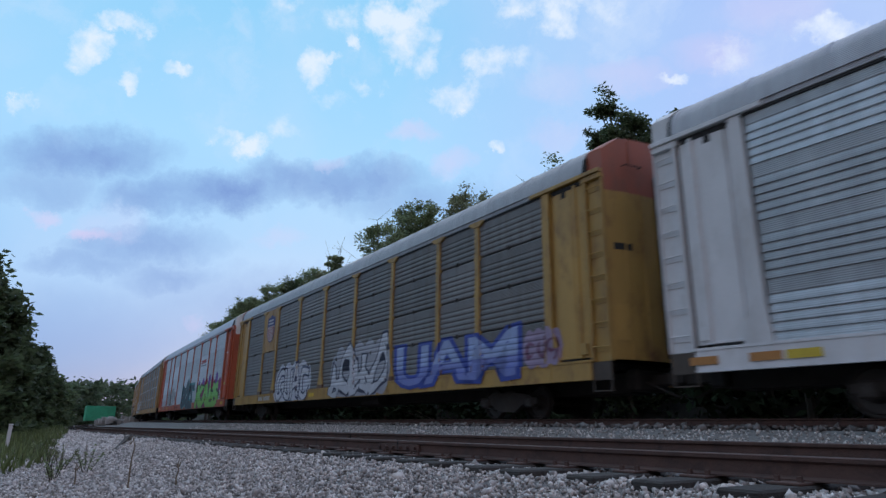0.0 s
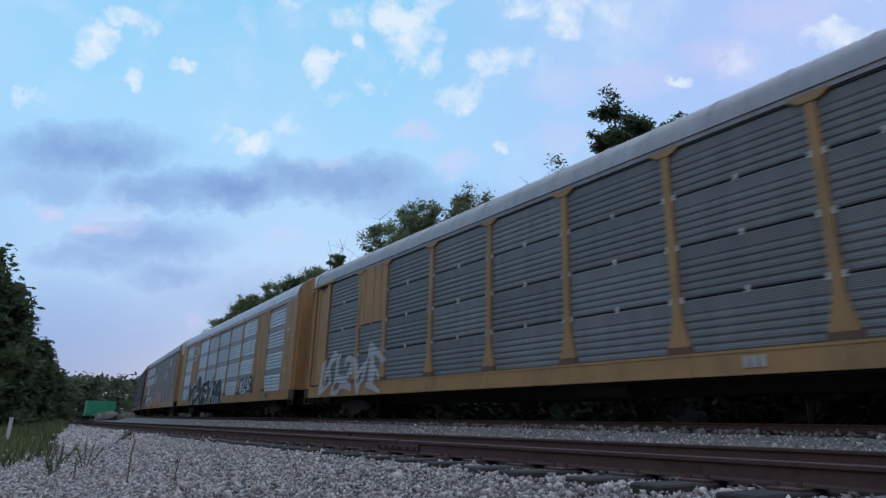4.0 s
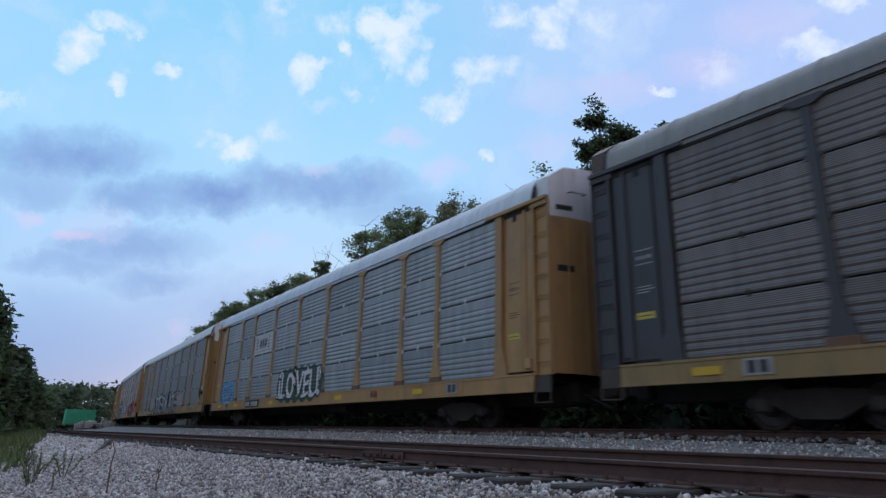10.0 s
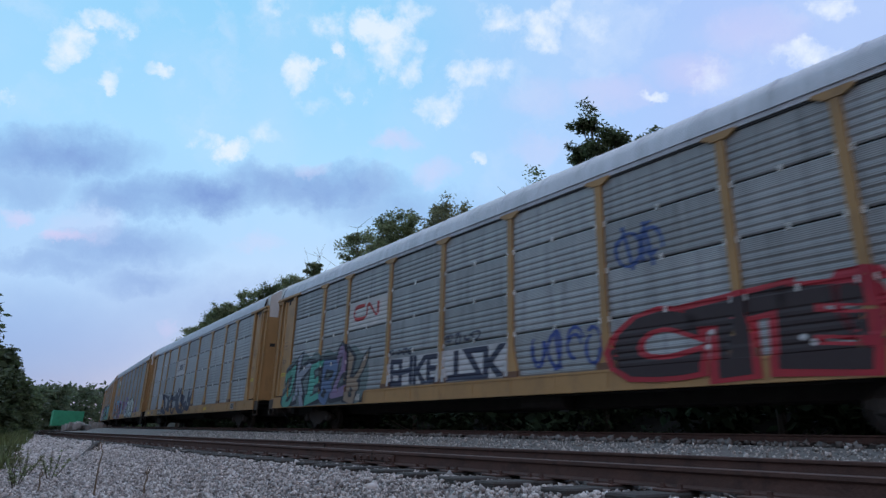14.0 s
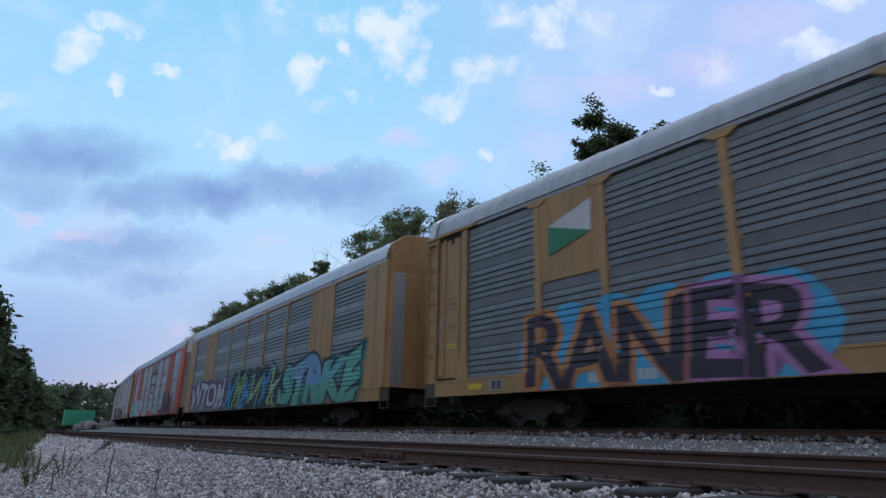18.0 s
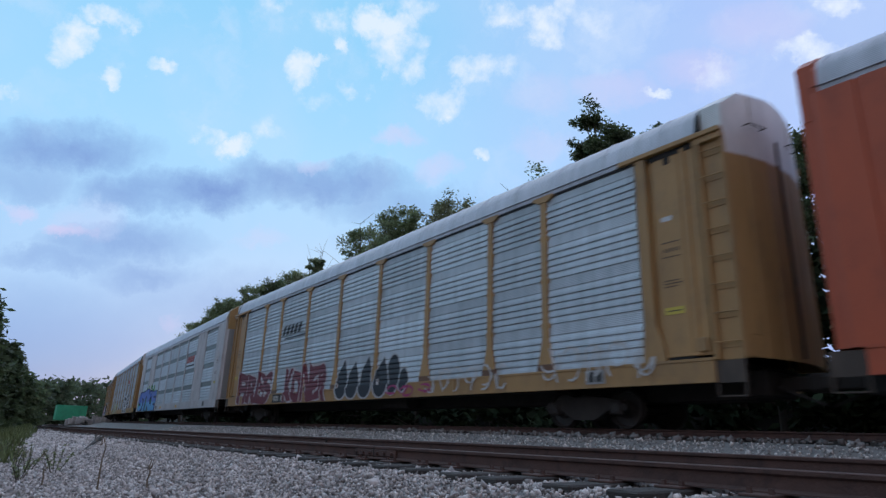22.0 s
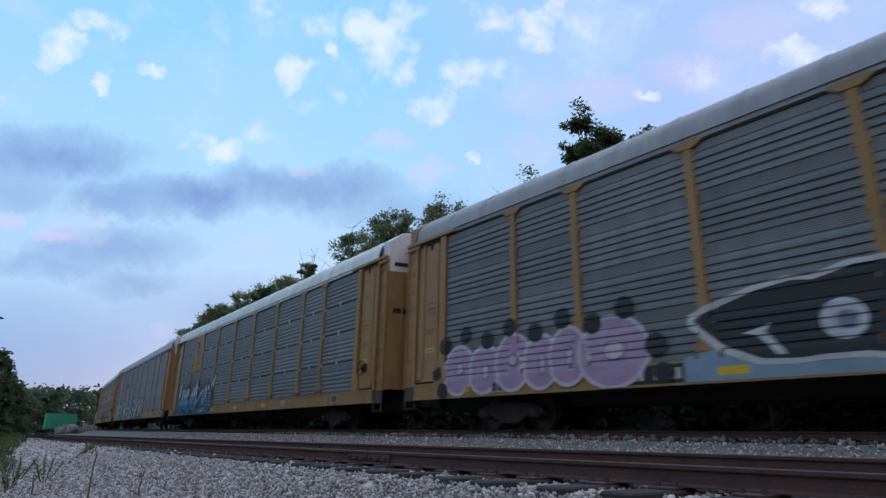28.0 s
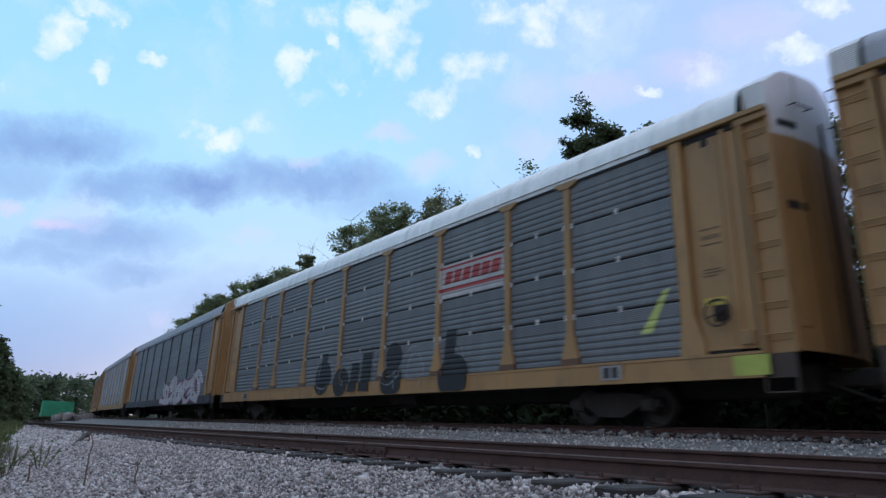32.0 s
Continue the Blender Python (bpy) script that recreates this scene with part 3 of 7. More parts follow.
def roof_cap_mesh(mat, flush=False):
    """The closed gable of the end doors under the end of the roof, in the car's front half."""
    def make():
        ys = [-1.5 + 0.15 * i for i in range(21)]
        n = len(ys)
        v = [(bow(y, flush), y, CAP_LOW) for y in ys] + [(bow(y, flush), y, roof_height(y) - 0.03) for y in ys] + [(bow(y, flush) - 0.05, y, roof_height(y)) for y in ys]
        v += [(ROOF_END + 0.05, y, roof_height(y)) for y in ys] + [(ROOF_END + 0.05, y, CAP_LOW) for y in ys]
        f = []
        for r in range(4):
            for i in range(n - 1):
                f.append((r * n + i, r * n + i + 1, (r + 1) * n + i + 1, (r + 1) * n + i))
        for i in range(n - 1):
            f.append((4 * n + i, 4 * n + i + 1, i + 1, i))
        f += [(0, n, 2 * n, 3 * n, 4 * n), tuple(k * n + n - 1 for k in (4, 3, 2, 1, 0))]
        bd = Build().add(v, f)
        return rounded(bd.mesh("roof_cap", mat))
    return shared(("cap", mat.name, flush), make)


def sill_mesh(mat):
    def make():
        bd = Build()
        bd.box(-13.35, 13.35, -1.60, -1.48, SILL_LOW, SILL_TOP, 0.015)
        bd.box(-13.35, 13.35, -1.615, -1.60, SILL_LOW, SILL_LOW + 0.05)
        bd.box(-13.35, 13.35, -1.615, -1.60, SILL_TOP - 0.05, SILL_TOP)
        for x in POSTS + (-12.1, 12.1, -10.6, 10.6, -2.9, 2.9, 5.8, -5.8, 0):
            bd.box(x - 0.03, x + 0.03, -1.613, -1.60, SILL_LOW + 0.05, SILL_TOP - 0.05)
        return bd.mesh("side_sill", mat)
    return shared(("sill", mat.name), make)


def frame_mesh():
    def make():
        bd = Build()
        bd.box(-13.4, 13.4, -0.35, 0.35, 0.55, 1.05, 0.03)
        bd.box(-13.4, 13.4, -1.48, 1.48, 1.10, 1.22)
        for x in [-12.5 + 1.25 * i for i in range(21)]:
            bd.box(x - 0.05, x + 0.05, -1.48, 1.48, 0.92, 1.10)
        for y in (-1.0, 1.0):
            bd.tube((-9, y, 0.82), (9, y, 0.82), 0.03, 6)
        bd.box(-1.6, 0.3, 0.5, 1.1, 0.55, 0.95, 0.06)
        bd.tube((1.2, -0.8, 0.72), (2.6, -0.8, 0.72), 0.22, 12)
        return bd.mesh("underframe", STEEL_DARK)
    return shared("frame", make)


# black sheet standing for the unlit inside seen through the panel gaps
def dark_backing_mesh():
    return shared("wall", lambda: Build().box(-13.2, 13.2, -1.46, -1.44, SILL_TOP, EAVE - 0.05).mesh("inner_wall", SEAM_AND_GAP_BLACK))


def deck_mesh():
    return shared("deck", lambda: Build().box(-13.2, 13.2, -1.44, 1.44, 3.25, 3.33).mesh("inner_deck", STEEL_DARK))


def end_post_mesh(mat):
    """Stout post at the end of the panels, spread to a gusset at the sill."""
    def make():
        pts = [(11.90, SILL_TOP - 0.02), (12.41, SILL_TOP - 0.02), (12.38, 1.50), (12.22, 1.95), (12.21, 2.2), (12.21, EAVE - 0.04), (11.97, EAVE - 0.04), (11.96, 1.9)]
        v = [(x, y, z) for y in (-1.606, -1.46) for x, z in pts]
        n = len(pts)
        f = [tuple(range(n)), tuple(reversed(range(n, 2 * n)))] + [(j, j + n, (j + 1) % n + n, (j + 1) % n) for j in range(n)]
        return Build().add(v, f).mesh("end_post", mat)
    return shared(("endpost", mat.name), make)


def end_plate_mesh(mat):
    """Recessed door pocket: a plain sheet, a folded rib and a lip along the bottom."""
    def make():
        z0, z1 = SILL_TOP + 0.06, EAVE - 0.10
        ring = [(12.22, -1.46), (12.22, -1.500), (12.34, -1.505), (12.36, -1.545), (12.92, -1.545), (12.95, -1.525), (12.99, -1.525), (13.01, -1.575), (13.09, -1.575), (13.11, -1.535), (13.30, -1.530), (13.30, -1.46)]
        bd = Build().sweep(ring, [lambda p, q, z=z: (p, q, z) for z in (z0, z1)])
        bd.box(12.40, 13.00, -1.565, -1.53, z0, z0 + 0.05, 0.006)
        bd.box(12.36, 12.44, -1.552, -1.54, 3.0, 3.9)
        return bd.mesh("end_plate", mat)
    return shared(("endplate", mat.name), make)


def pocket_gap_mesh():
    """Dark slit over the door pocket, with its square latch hole, and the joint beside the ladder."""
    def make():
        bd = Build().box(12.30, 13.26, -1.556, -1.50, EAVE - 0.16, EAVE - 0.05)
        bd.box(12.62, 12.76, -1.552, -1.50, EAVE - 0.32, EAVE - 0.15)
        bd.box(13.30, 13.38, -1.48, -1.44, SILL_TOP + 0.02, EAVE - 0.1)
        bd.box(12.42, 12.98, -1.552, -1.50, SILL_TOP + 0.02, SILL_TOP + 0.058)
        return bd.mesh("pocket_gap", SEAM_AND_GAP_BLACK)
    return shared("pocketgap", make)


def end_sheet_mesh(mat):
    """Flush end of a side: one wide folded sheet."""
    def make():
        z0, z1 = SILL_TOP - 0.02, EAVE - 0.01
        ring = [(11.97, -1.46), (11.97, -1.60), (12.16, -1.60), (12.17, -1.588), (12.19, -1.588), (12.20, -1.60), (12.82, -1.60), (12.83, -1.575), (12.88, -1.575), (12.89, -1.60), (13.46, -1.60), (13.52, -1.58), (13.54, -1.50), (13.74, -1.48), (13.74, -1.44)]
        return Build().sweep(ring, [lambda p, q, z=z: (p, q, z) for z in (z0, z1)]).mesh("end_sheet", mat)
    return shared(("endsheet", mat.name), make)


def top_rail_or_gap_mesh(mat):
    return shared(("toprailgap", mat.name), lambda: Build().box(-12.0, 12.0, -1.602, -1.50, EAVE - 0.13, EAVE - 0.03, 0.01).mesh("top_rail", mat))


def lock_box_mesh(mat):
    return shared(("lockbox", mat.name), lambda: Build().box(13.02, 13.24, -1.585, -1.53, 1.36, 1.62, 0.015).mesh("lock_box", mat))


def eave_bar_mesh(mat):
    return shared(("eavebar", mat.name), lambda: Build().box(11.55, 13.90, -1.645, -1.46, EAVE - 0.03, EAVE + 0.075, 0.012).box(13.30, 13.90, -1.60, -1.46, EAVE - 0.16, EAVE - 0.03, 0.01).mesh("eave_bar", mat))


def seam_mesh(mat):
    """Joint between the roof and its end."""
    def make():
        ring = [(y * 1.010, z + 0.012) for y, z in ROOF_RING]
        v = [(x, y * k, z - (0.0 if k == 1 else 0.03)) for x in (ROOF_END - 0.02, ROOF_END + 0.055) for k in (1, 0.97) for y, z in ring]
        n = len(ring)
        f = []
        for j in range(n - 1):
            f += [(j, j + 1, 2 * n + j + 1, 2 * n + j), (n + j, 3 * n + j, 3 * n + j + 1, n + j + 1), (j, n + j, n + j + 1, j + 1), (2 * n + j, 2 * n + j + 1, 3 * n + j + 1, 3 * n + j)]
        return Build().add(v, f).mesh("roof_seam", mat)
    return shared(("seam", mat.name), make)


def ladder_mesh(mat):
    """Backing sheet of the corner ladder, turned in at the corner."""
    def make():
        z0, z1 = SILL_TOP - 0.05, EAVE - 0.05
        ring = [(13.36, -1.44), (13.36, -1.505), (13.86, -1.515), (13.91, -1.49), (13.91, -1.44)]
        bd = Build().sweep(ring, [lambda p, q, z=z: (p, q, z) for z in (z0, z1)])
        for i in range(8):
            z = 1.50 + 0.53 * i
            bd.box(13.45, 13.90, -1.528, -1.508, z - 0.10, z - 0.075)
        return bd.mesh("ladder", mat)
    return shared(("ladder", mat.name), make)


def stile_mesh(mat):
    return shared(("stile", mat.name), lambda: Build().box(13.36, 13.44, -1.60, -1.512, SILL_TOP - 0.05, EAVE - 0.10, 0.012).mesh("stile", mat))


def corner_stile_mesh(mat):
    return shared(("cornerstile", mat.name), lambda: Build().box(13.865, 13.905, -1.565, -1.512, SILL_TOP - 0.05, EAVE - 0.16, 0.008).mesh("stile", mat))


def rung_mesh(mat):
    return shared(("rung", mat.name), lambda: Build().tube((13.40, -1.592, 0), (13.885, -1.560, 0), 0.014, 6).mesh("rung", mat))


def end_door_mesh(mat, flush=False):
    """Half of the bowed, folding end door."""
    def make():
        bd = Build()
        # the leaves meet in raised folds
        folds = [(y + d, o) for y in (-1.46, -1.02, -0.52) for d, o in ((-0.022, 0.0), (-0.018, 0.016), (0.018, 0.016), (0.022, 0.0))]
        ys = sorted([(-1.49, 0.0), (-1.3, 0.0), (-1.15, 0.0), (-0.86, 0.0), (-0.7, 0.0), (-0.35, 0.0), (-0.2, 0.0), (-0.005, 0.0)] + folds)
        n = len(ys) - 1
        pts = [(bow(y, flush) + o, y) for y, o in ys]
        z0, z1 = SILL_TOP - 0.02, CAP_LOW
        v = [(x, y, z) for z in (z0, z1) for x, y in pts] + [(x - 0.05, y, z) for z in (z0, z1) for x, y in pts]
        m = n + 1
        f = []
        for i in range(n):
            f += [(i, i + 1, m + i + 1, m + i), (2 * m + i, 3 * m + i, 3 * m + i + 1, 2 * m + i + 1), (m + i, m + i + 1, 3 * m + i + 1, 3 * m + i), (i, 2 * m + i, 2 * m + i + 1, i + 1)]
        f += [(0, m, 3 * m, 2 * m), (n, 2 * m + n, 3 * m + n, m + n)]
        bd.add(v, f)
        return rounded(bd.mesh("end_door", mat))
    return shared(("enddoor", mat.name, flush), make)


def bowed_strip(name, mat, y0, y1, z0, z1, proud, flush=False):
    """A strip that lies on the bowed door."""
    ys = [y0 + (y1 - y0) * i / 4 for i in range(5)]
    v = [(bow(y, flush) + o, y, z) for o in (proud, -0.03) for z in (z0, z1) for y in ys]
    f = []
    for i in range(4):
        f += [(i, i + 1, 6 + i, 5 + i), (10 + i, 15 + i, 16 + i, 11 + i), (5 + i, 6 + i, 16 + i, 15 + i), (i, 10 + i, 11 + i, i + 1)]
    f += [(0, 5, 15, 10), (4, 14, 19, 9)]
    return Build().add(v, f).mesh(name, mat)


def slot_mesh(z0=0.0, z1=0.16):
    return shared(("slot", z0, z1), lambda: bowed_strip("slot", SEAM_AND_GAP_BLACK, -1.32, -0.86, z0, z1, 0.006))


def stiffener_mesh(mat, flush=False):
    return shared(("stiffener", mat.name, flush), lambda: bowed_strip("stiffener", mat, -0.79, -0.71, CAP_LOW + 0.66, EAVE + 0.86, 0.020, flush))


def hatch_mesh(mat):
    return shared(("hatch", mat.name), lambda: bowed_strip("hatch", mat, -1.36, -1.08, 1.62, 2.42, 0.014))


def door_joint_mesh(flush=False):
    return shared(("doorjoint", flush), lambda: bowed_strip("door_joint", SEAM_AND_GAP_BLACK, -0.035, 0.035, SILL_TOP + 0.05, CAP_LOW + 0.55, 0.024, flush))


def door_leaf_mesh(mat):
    return shared(("doorleaf", mat.name), lambda: bowed_strip("door_leaf", mat, -1.47, -1.04, SILL_TOP + 0.02, CAP_LOW, 0.016, True))


def grab_mesh():
    """Bent hand rail on the gable of the doors."""
    def make():
        bd = Build()
        y = -0.98
        a, b = bow(y), bow(y + 0.45)
        z = EAVE + 0.20
        bd.tube((a - 0.03, y, z), (a + 0.12, y, z), 0.014, 6)
        bd.tube((b - 0.03, y + 0.45, z), (b + 0.12, y + 0.45, z), 0.014, 6)
        bd.tube((a + 0.11, y - 0.012, z), (b + 0.11, y + 0.462, z), 0.014, 6)
        return bd.mesh("grab_bar", STEEL_DARK)
    return shared("grab", make)


def joint_clip_mesh(mat):
    """Bracket that ties two rows of panels in the middle of a bay."""
    return shared(("jointclip", mat.name), lambda: Build().box(-0.032, 0.032, -0.040, 0.0, -0.055, 0.075, 0.006).mesh("joint_clip", mat))


def side_frame_mesh():
    def make():
        bd = Build()
        # cast side frame: an arched bar that dips between the axle boxes
        top = [(-1.15, 0.50), (-0.72, 0.62), (-0.35, 0.66), (0.35, 0.66), (0.72, 0.62), (1.15, 0.50)]
        low = [(-1.15, 0.36), (-0.72, 0.40), (-0.30, 0.17), (0.30, 0.17), (0.72, 0.40), (1.15, 0.36)]
        for y0, y1 in ((-1.12, -0.98), (0.98, 1.12)):
            v = [(x, y, z) for y in (y0, y1) for x, z in top + low]
            f = []
            for i in range(5):
                f += [(i, i + 1, 7 + i, 6 + i)[::1], (12 + i, 18 + i, 19 + i, 13 + i), (i, 12 + i, 13 + i, i + 1), (6 + i, 7 + i, 19 + i, 18 + i)]
            f += [(0, 6, 18, 12), (5, 17, 23, 11)]
            bd.add(v, f)
            for x in (-0.89, 0.89):
                bd.box(x - 0.16, x + 0.16, y0 - 0.05, y1 + 0.05, 0.28, 0.56, 0.03)
            for x in (-0.14, 0.0, 0.14):
                bd.tube((x, (y0 + y1) / 2, 0.22), (x, (y0 + y1) / 2, 0.60), 0.06, 8)
        bd.box(-0.20, 0.20, -1.0, 1.0, 0.40, 0.72, 0.03)
        return bd.mesh("side_frame", STEEL_DARK)
    return shared("sideframe", make)


def wheelset_mesh():
    def make():
        bd = Build()
        for k in (-1, 1):
            prof = [(k * 0.69, 0.05), (k * 0.69, 0.16), (k * 0.715, 0.20), (k * 0.745, 0.355), (k * 0.69, 0.375), (k * 0.69, 0.445), (k * 0.715, 0.445), (k * 0.725, 0.42),
                    (k * 0.825, 0.415), (k * 0.83, 0.375), (k * 0.775, 0.350), (k * 0.765, 0.20), (k * 0.80, 0.16), (k * 0.80, 0.05)]
            bd.lathe_y(prof, 0, 0, 24)
            # bolts of the axle cap, by which one sees it turn
            for j in range(3):
                a = j * 2 * math.pi / 3
                bd.tube((0.07 * math.cos(a), k * 1.12, 0.07 * math.sin(a)), (0.07 * math.cos(a), k * 1.20, 0.07 * math.sin(a)), 0.022, 6)
        bd.lathe_y([(-1.18, 0.0), (-1.18, 0.10), (-0.9, 0.11), (-0.8, 0.085), (0.8, 0.085), (0.9, 0.11), (1.18, 0.10), (1.18, 0.0)], 0, 0, 12)
        return bd.mesh("wheelset", WHEEL_STEEL)
    return shared("wheelset", make)


def coupler_mesh():
    def make():
        bd = Build()
        bd.box(13.3, 14.25, -0.10, 0.10, 0.72, 0.98, 0.03)
        bd.box(14.25, 14.56, -0.20, 0.14, 0.68, 1.02, 0.05)
        bd.box(14.42, 14.66, -0.22, -0.08, 0.72, 0.98, 0.04)
        bd.box(13.4, 13.75, -0.55, 0.55, 0.60, 1.10, 0.04)
        bd.tube((13.8, -0.35, 0.8), (14.55, -0.3, 0.45), 0.025, 6)
        return bd.mesh("coupler", STEEL_DARK)
    return shared("coupler", make)


def step_mesh(mat):
    def make():
        bd = Build()
        for x in (13.36, 13.86):
            bd.box(x - 0.018, x + 0.018, -1.56, -1.53, 0.55, SILL_TOP - 0.06)
        bd.box(13.342, 13.878, -1.56, -1.48, 0.55, 0.575)
        bd.box(13.342, 13.878, -1.555, -1.50, SILL_LOW - 0.01, SILL_TOP - 0.06)
        return bd.mesh("step", mat)
    return shared(("step", mat.name), make)


FLIP = Matrix.Rotation(math.pi, 4, "Z")
MIRROR_X = Matrix.Diagonal((-1, 1, 1, 1))
WHEELSETS = []


def rail_car(spec):
    """One covered autorack car: built about its middle, x ahead, the camera's side at -y."""
    body, roof_m, sill_m, post_m, style = spec["body"], spec["roof"], spec["sill"], spec["post"], spec["style"]
    car = tagged(new("autorack_car"), spec["label"], "rail car", "cars of the passing freight train")
    part_mesh("underframe", frame_mesh(), car)
    part_mesh("inner_deck", deck_mesh(), car)
    part_mesh("roof", roof_mesh(roof_m), car, spec.get("roof_label", ""))
    flush = bool(spec.get("flush"))
    ends = spec.get("ends", post_m)
    for turn in (Matrix(), FLIP):
        part_mesh("side_sill", sill_mesh(sill_m), car, "", turn)
        part_mesh("inner_wall", dark_backing_mesh(), car, "", turn)
        part_mesh("roof_seam", seam_mesh(ends if flush else SEAM_AND_GAP_BLACK), car, "", turn)
        part_mesh("roof_cap", roof_cap_mesh(ends if flush and turn == FLIP else spec.get("cap", ends), flush), car, spec.get("cap_label", ""), turn)
        part_mesh("coupler", coupler_mesh(), car, "", turn)
        for k in (Matrix(), Matrix.Diagonal((1, -1, 1, 1))):
            door = part_mesh("end_door", end_door_mesh(ends, flush), car, "", turn @ k)
            if not flush:
                part_mesh("hatch", hatch_mesh(ends), door)
            if "door" in spec:
                part_mesh("door_leaf", door_leaf_mesh(spec["door"]), door, "galvanised door leaf")
            if style == "gapped":
                part_mesh("slot", slot_mesh(3.68, 3.84), door, "black slot")
                if spec["place"] in (7, 18, 20):
                    part_mesh("slot", slot_mesh(5.28, 5.42), door, "black slot")
        for k in (Matrix(), Matrix.Diagonal((1, -1, 1, 1))):
            part_mesh("stiffener", stiffener_mesh(spec.get("cap", ends), flush), car, "", turn @ k)
        part_mesh("door_joint", door_joint_mesh(flush), car, "", turn)
        if not flush:
            for y in (0.0, 1.5):
                part_mesh("grab_bar", grab_mesh(), car, "", turn @ (Matrix() if y == 0 else Matrix.Diagonal((1, -1, 1, 1))))
        for k in (Matrix(), MIRROR_X):
            if flush:
                part_mesh("end_sheet", end_sheet_mesh(ends), car, "", turn @ k)
                part_mesh("step", step_mesh(STEP_SHADED), car, "", turn @ k)
                continue
            for nm, fn in (("end_post", end_post_mesh), ("end_plate", end_plate_mesh), ("lock_box", lock_box_mesh), ("eave_bar", eave_bar_mesh)):
                part_mesh(nm, fn(ends), car, "", turn @ k)
            part_mesh("pocket_gap", pocket_gap_mesh(), car, "", turn @ k)
            lad = part_mesh("ladder", ladder_mesh(ends), car, "", turn @ k)
            if turn == FLIP:
                continue
            part_mesh("stile", stile_mesh(ends), lad)
            part_mesh("stile", corner_stile_mesh(ends), lad)
            for i in range(8):
                part_mesh("rung", rung_mesh(ends), lad, "", Matrix.Translation((0, 0, 1.50 + 0.53 * i)))
            part_mesh("step", step_mesh(STEP_SHADED), car, "", turn @ k)
    # sides
    edges = (-PANEL_END,) + POSTS + (PANEL_END,)
    for j, (a, b) in enumerate(zip(edges, edges[1:])):
        mid, w = (a + b) / 2, b - a - 0.10
        special = spec.get("bays", {}).get(j)
        if special is not None and special[0] == "plate":
            rows_low, mat, lab = special[1], special[2], special[3]
            z0 = ROW_LOW + rows_low * ROW_H
            ring = [(-w / 2 - 0.04, 0.02), (-w / 2 - 0.04, -0.045)]
            for k in (-0.30, 0.06, 0.34):
                ring += [(k * w - 0.03, -0.045), (k * w - 0.022, -0.062), (k * w + 0.022, -0.062), (k * w + 0.03, -0.045)]
            ring += [(w / 2 + 0.04, -0.045), (w / 2 + 0.04, 0.02)]
            pl = Build().sweep(ring, [lambda p, q, z=z: (p, q, z) for z in (z0, ROW_HIGH)]).mesh("plate", mat)
            part_mesh("plate", pl, car, lab, Matrix.Translation((mid, -SKIN, 0)))
            for r in range(rows_low):
                part_mesh("panel", panel_mesh(style, w, body[0], 1, spec.get("band")), car, "", Matrix.Translation((mid, -SKIN, ROW_LOW + r * ROW_H)))
        else:
            for r in range(ROWS):
                mat = spec.get("tone", {}).get((j, r), body[0])
                part_mesh("panel", panel_mesh(style, w, mat, 1, spec.get("band")), car, "", Matrix.Translation((mid, -SKIN, ROW_LOW + r * ROW_H)))
        if style == "gapped":
            for r in range(1, 4):
                if special is None or r <= special[1]:
                    part_mesh("joint_clip", joint_clip_mesh(spec.get("clip", STEEL_DARK)), car, "", Matrix.Translation((mid, -SKIN, ROW_LOW + r * ROW_H)))
        part_mesh("panel", panel_mesh("gapped", w, body[0], ROWS), car, "", FLIP @ Matrix.Translation((-mid, -SKIN, ROW_LOW)))
    pm = post_mesh(post_m, SILL_TOP - 0.02, EAVE - 0.03, spec.get("foot", True), spec.get("clip"))
    for x in POSTS:
        part_mesh("post", pm, car, "", Matrix.Translation((x, -SKIN + 0.012, 0)))
        part_mesh("post", pm, car, "", FLIP @ Matrix.Translation((x, -SKIN + 0.012, 0)))
    # non-flush cars get a black strip here, standing for the shaded roof gap
    for turn in (Matrix(), FLIP):
        part_mesh("top_rail", top_rail_or_gap_mesh(post_m if spec.get("flush") else SEAM_AND_GAP_BLACK), car, "", turn @ Matrix.Translation((0, 0.0 if spec.get("flush") else 0.03, 0.02 if spec.get("flush") else 0.05)))
    for x in (-10.05, 10.05):
        tr = part_mesh("truck", side_frame_mesh(), car, "black cast steel truck frame", Matrix.Translation((x, 0, 0)))
        for dx in (-0.89, 0.89):
            ws = part_mesh("wheelset", wheelset_mesh(), tr, "", Matrix.Translation((dx, 0, 0.415)))
            WHEELSETS.append((spec["place"], ws, dx))
    for fn in spec.get("extras", ()):
        fn(car, spec)
    stretch = Matrix.Diagonal((LONG, 1, 1, 1))
    for child in car.children:
        if not child.name.startswith("truck"):
            child.matrix_basis = stretch @ child.matrix_basis
    return car


def rail_s(t):
    """How far the train has come along its track at t seconds."""
    return -14.976 + 17.5848 * (t - 13) + 0.0075 * (t - 13) ** 2 / 2


def car_pose(place, t):
    mid = rail_s(t) + (8.5 - place) * PITCH + SLACK.get(place, 0.0)
    ax, ay = track(mid - 10.05)
    bx, by = track(mid + 10.05)
    za, zb = train_level(mid - 10.05), train_level(mid + 10.05)
    turn = math.atan2(by - ay, bx - ax)
    tilt = -math.atan2(zb - za, 20.1)
    return pose((ax + bx) / 2, (ay + by) / 2, (za + zb) / 2, 0, math.degrees(tilt), math.degrees(turn))

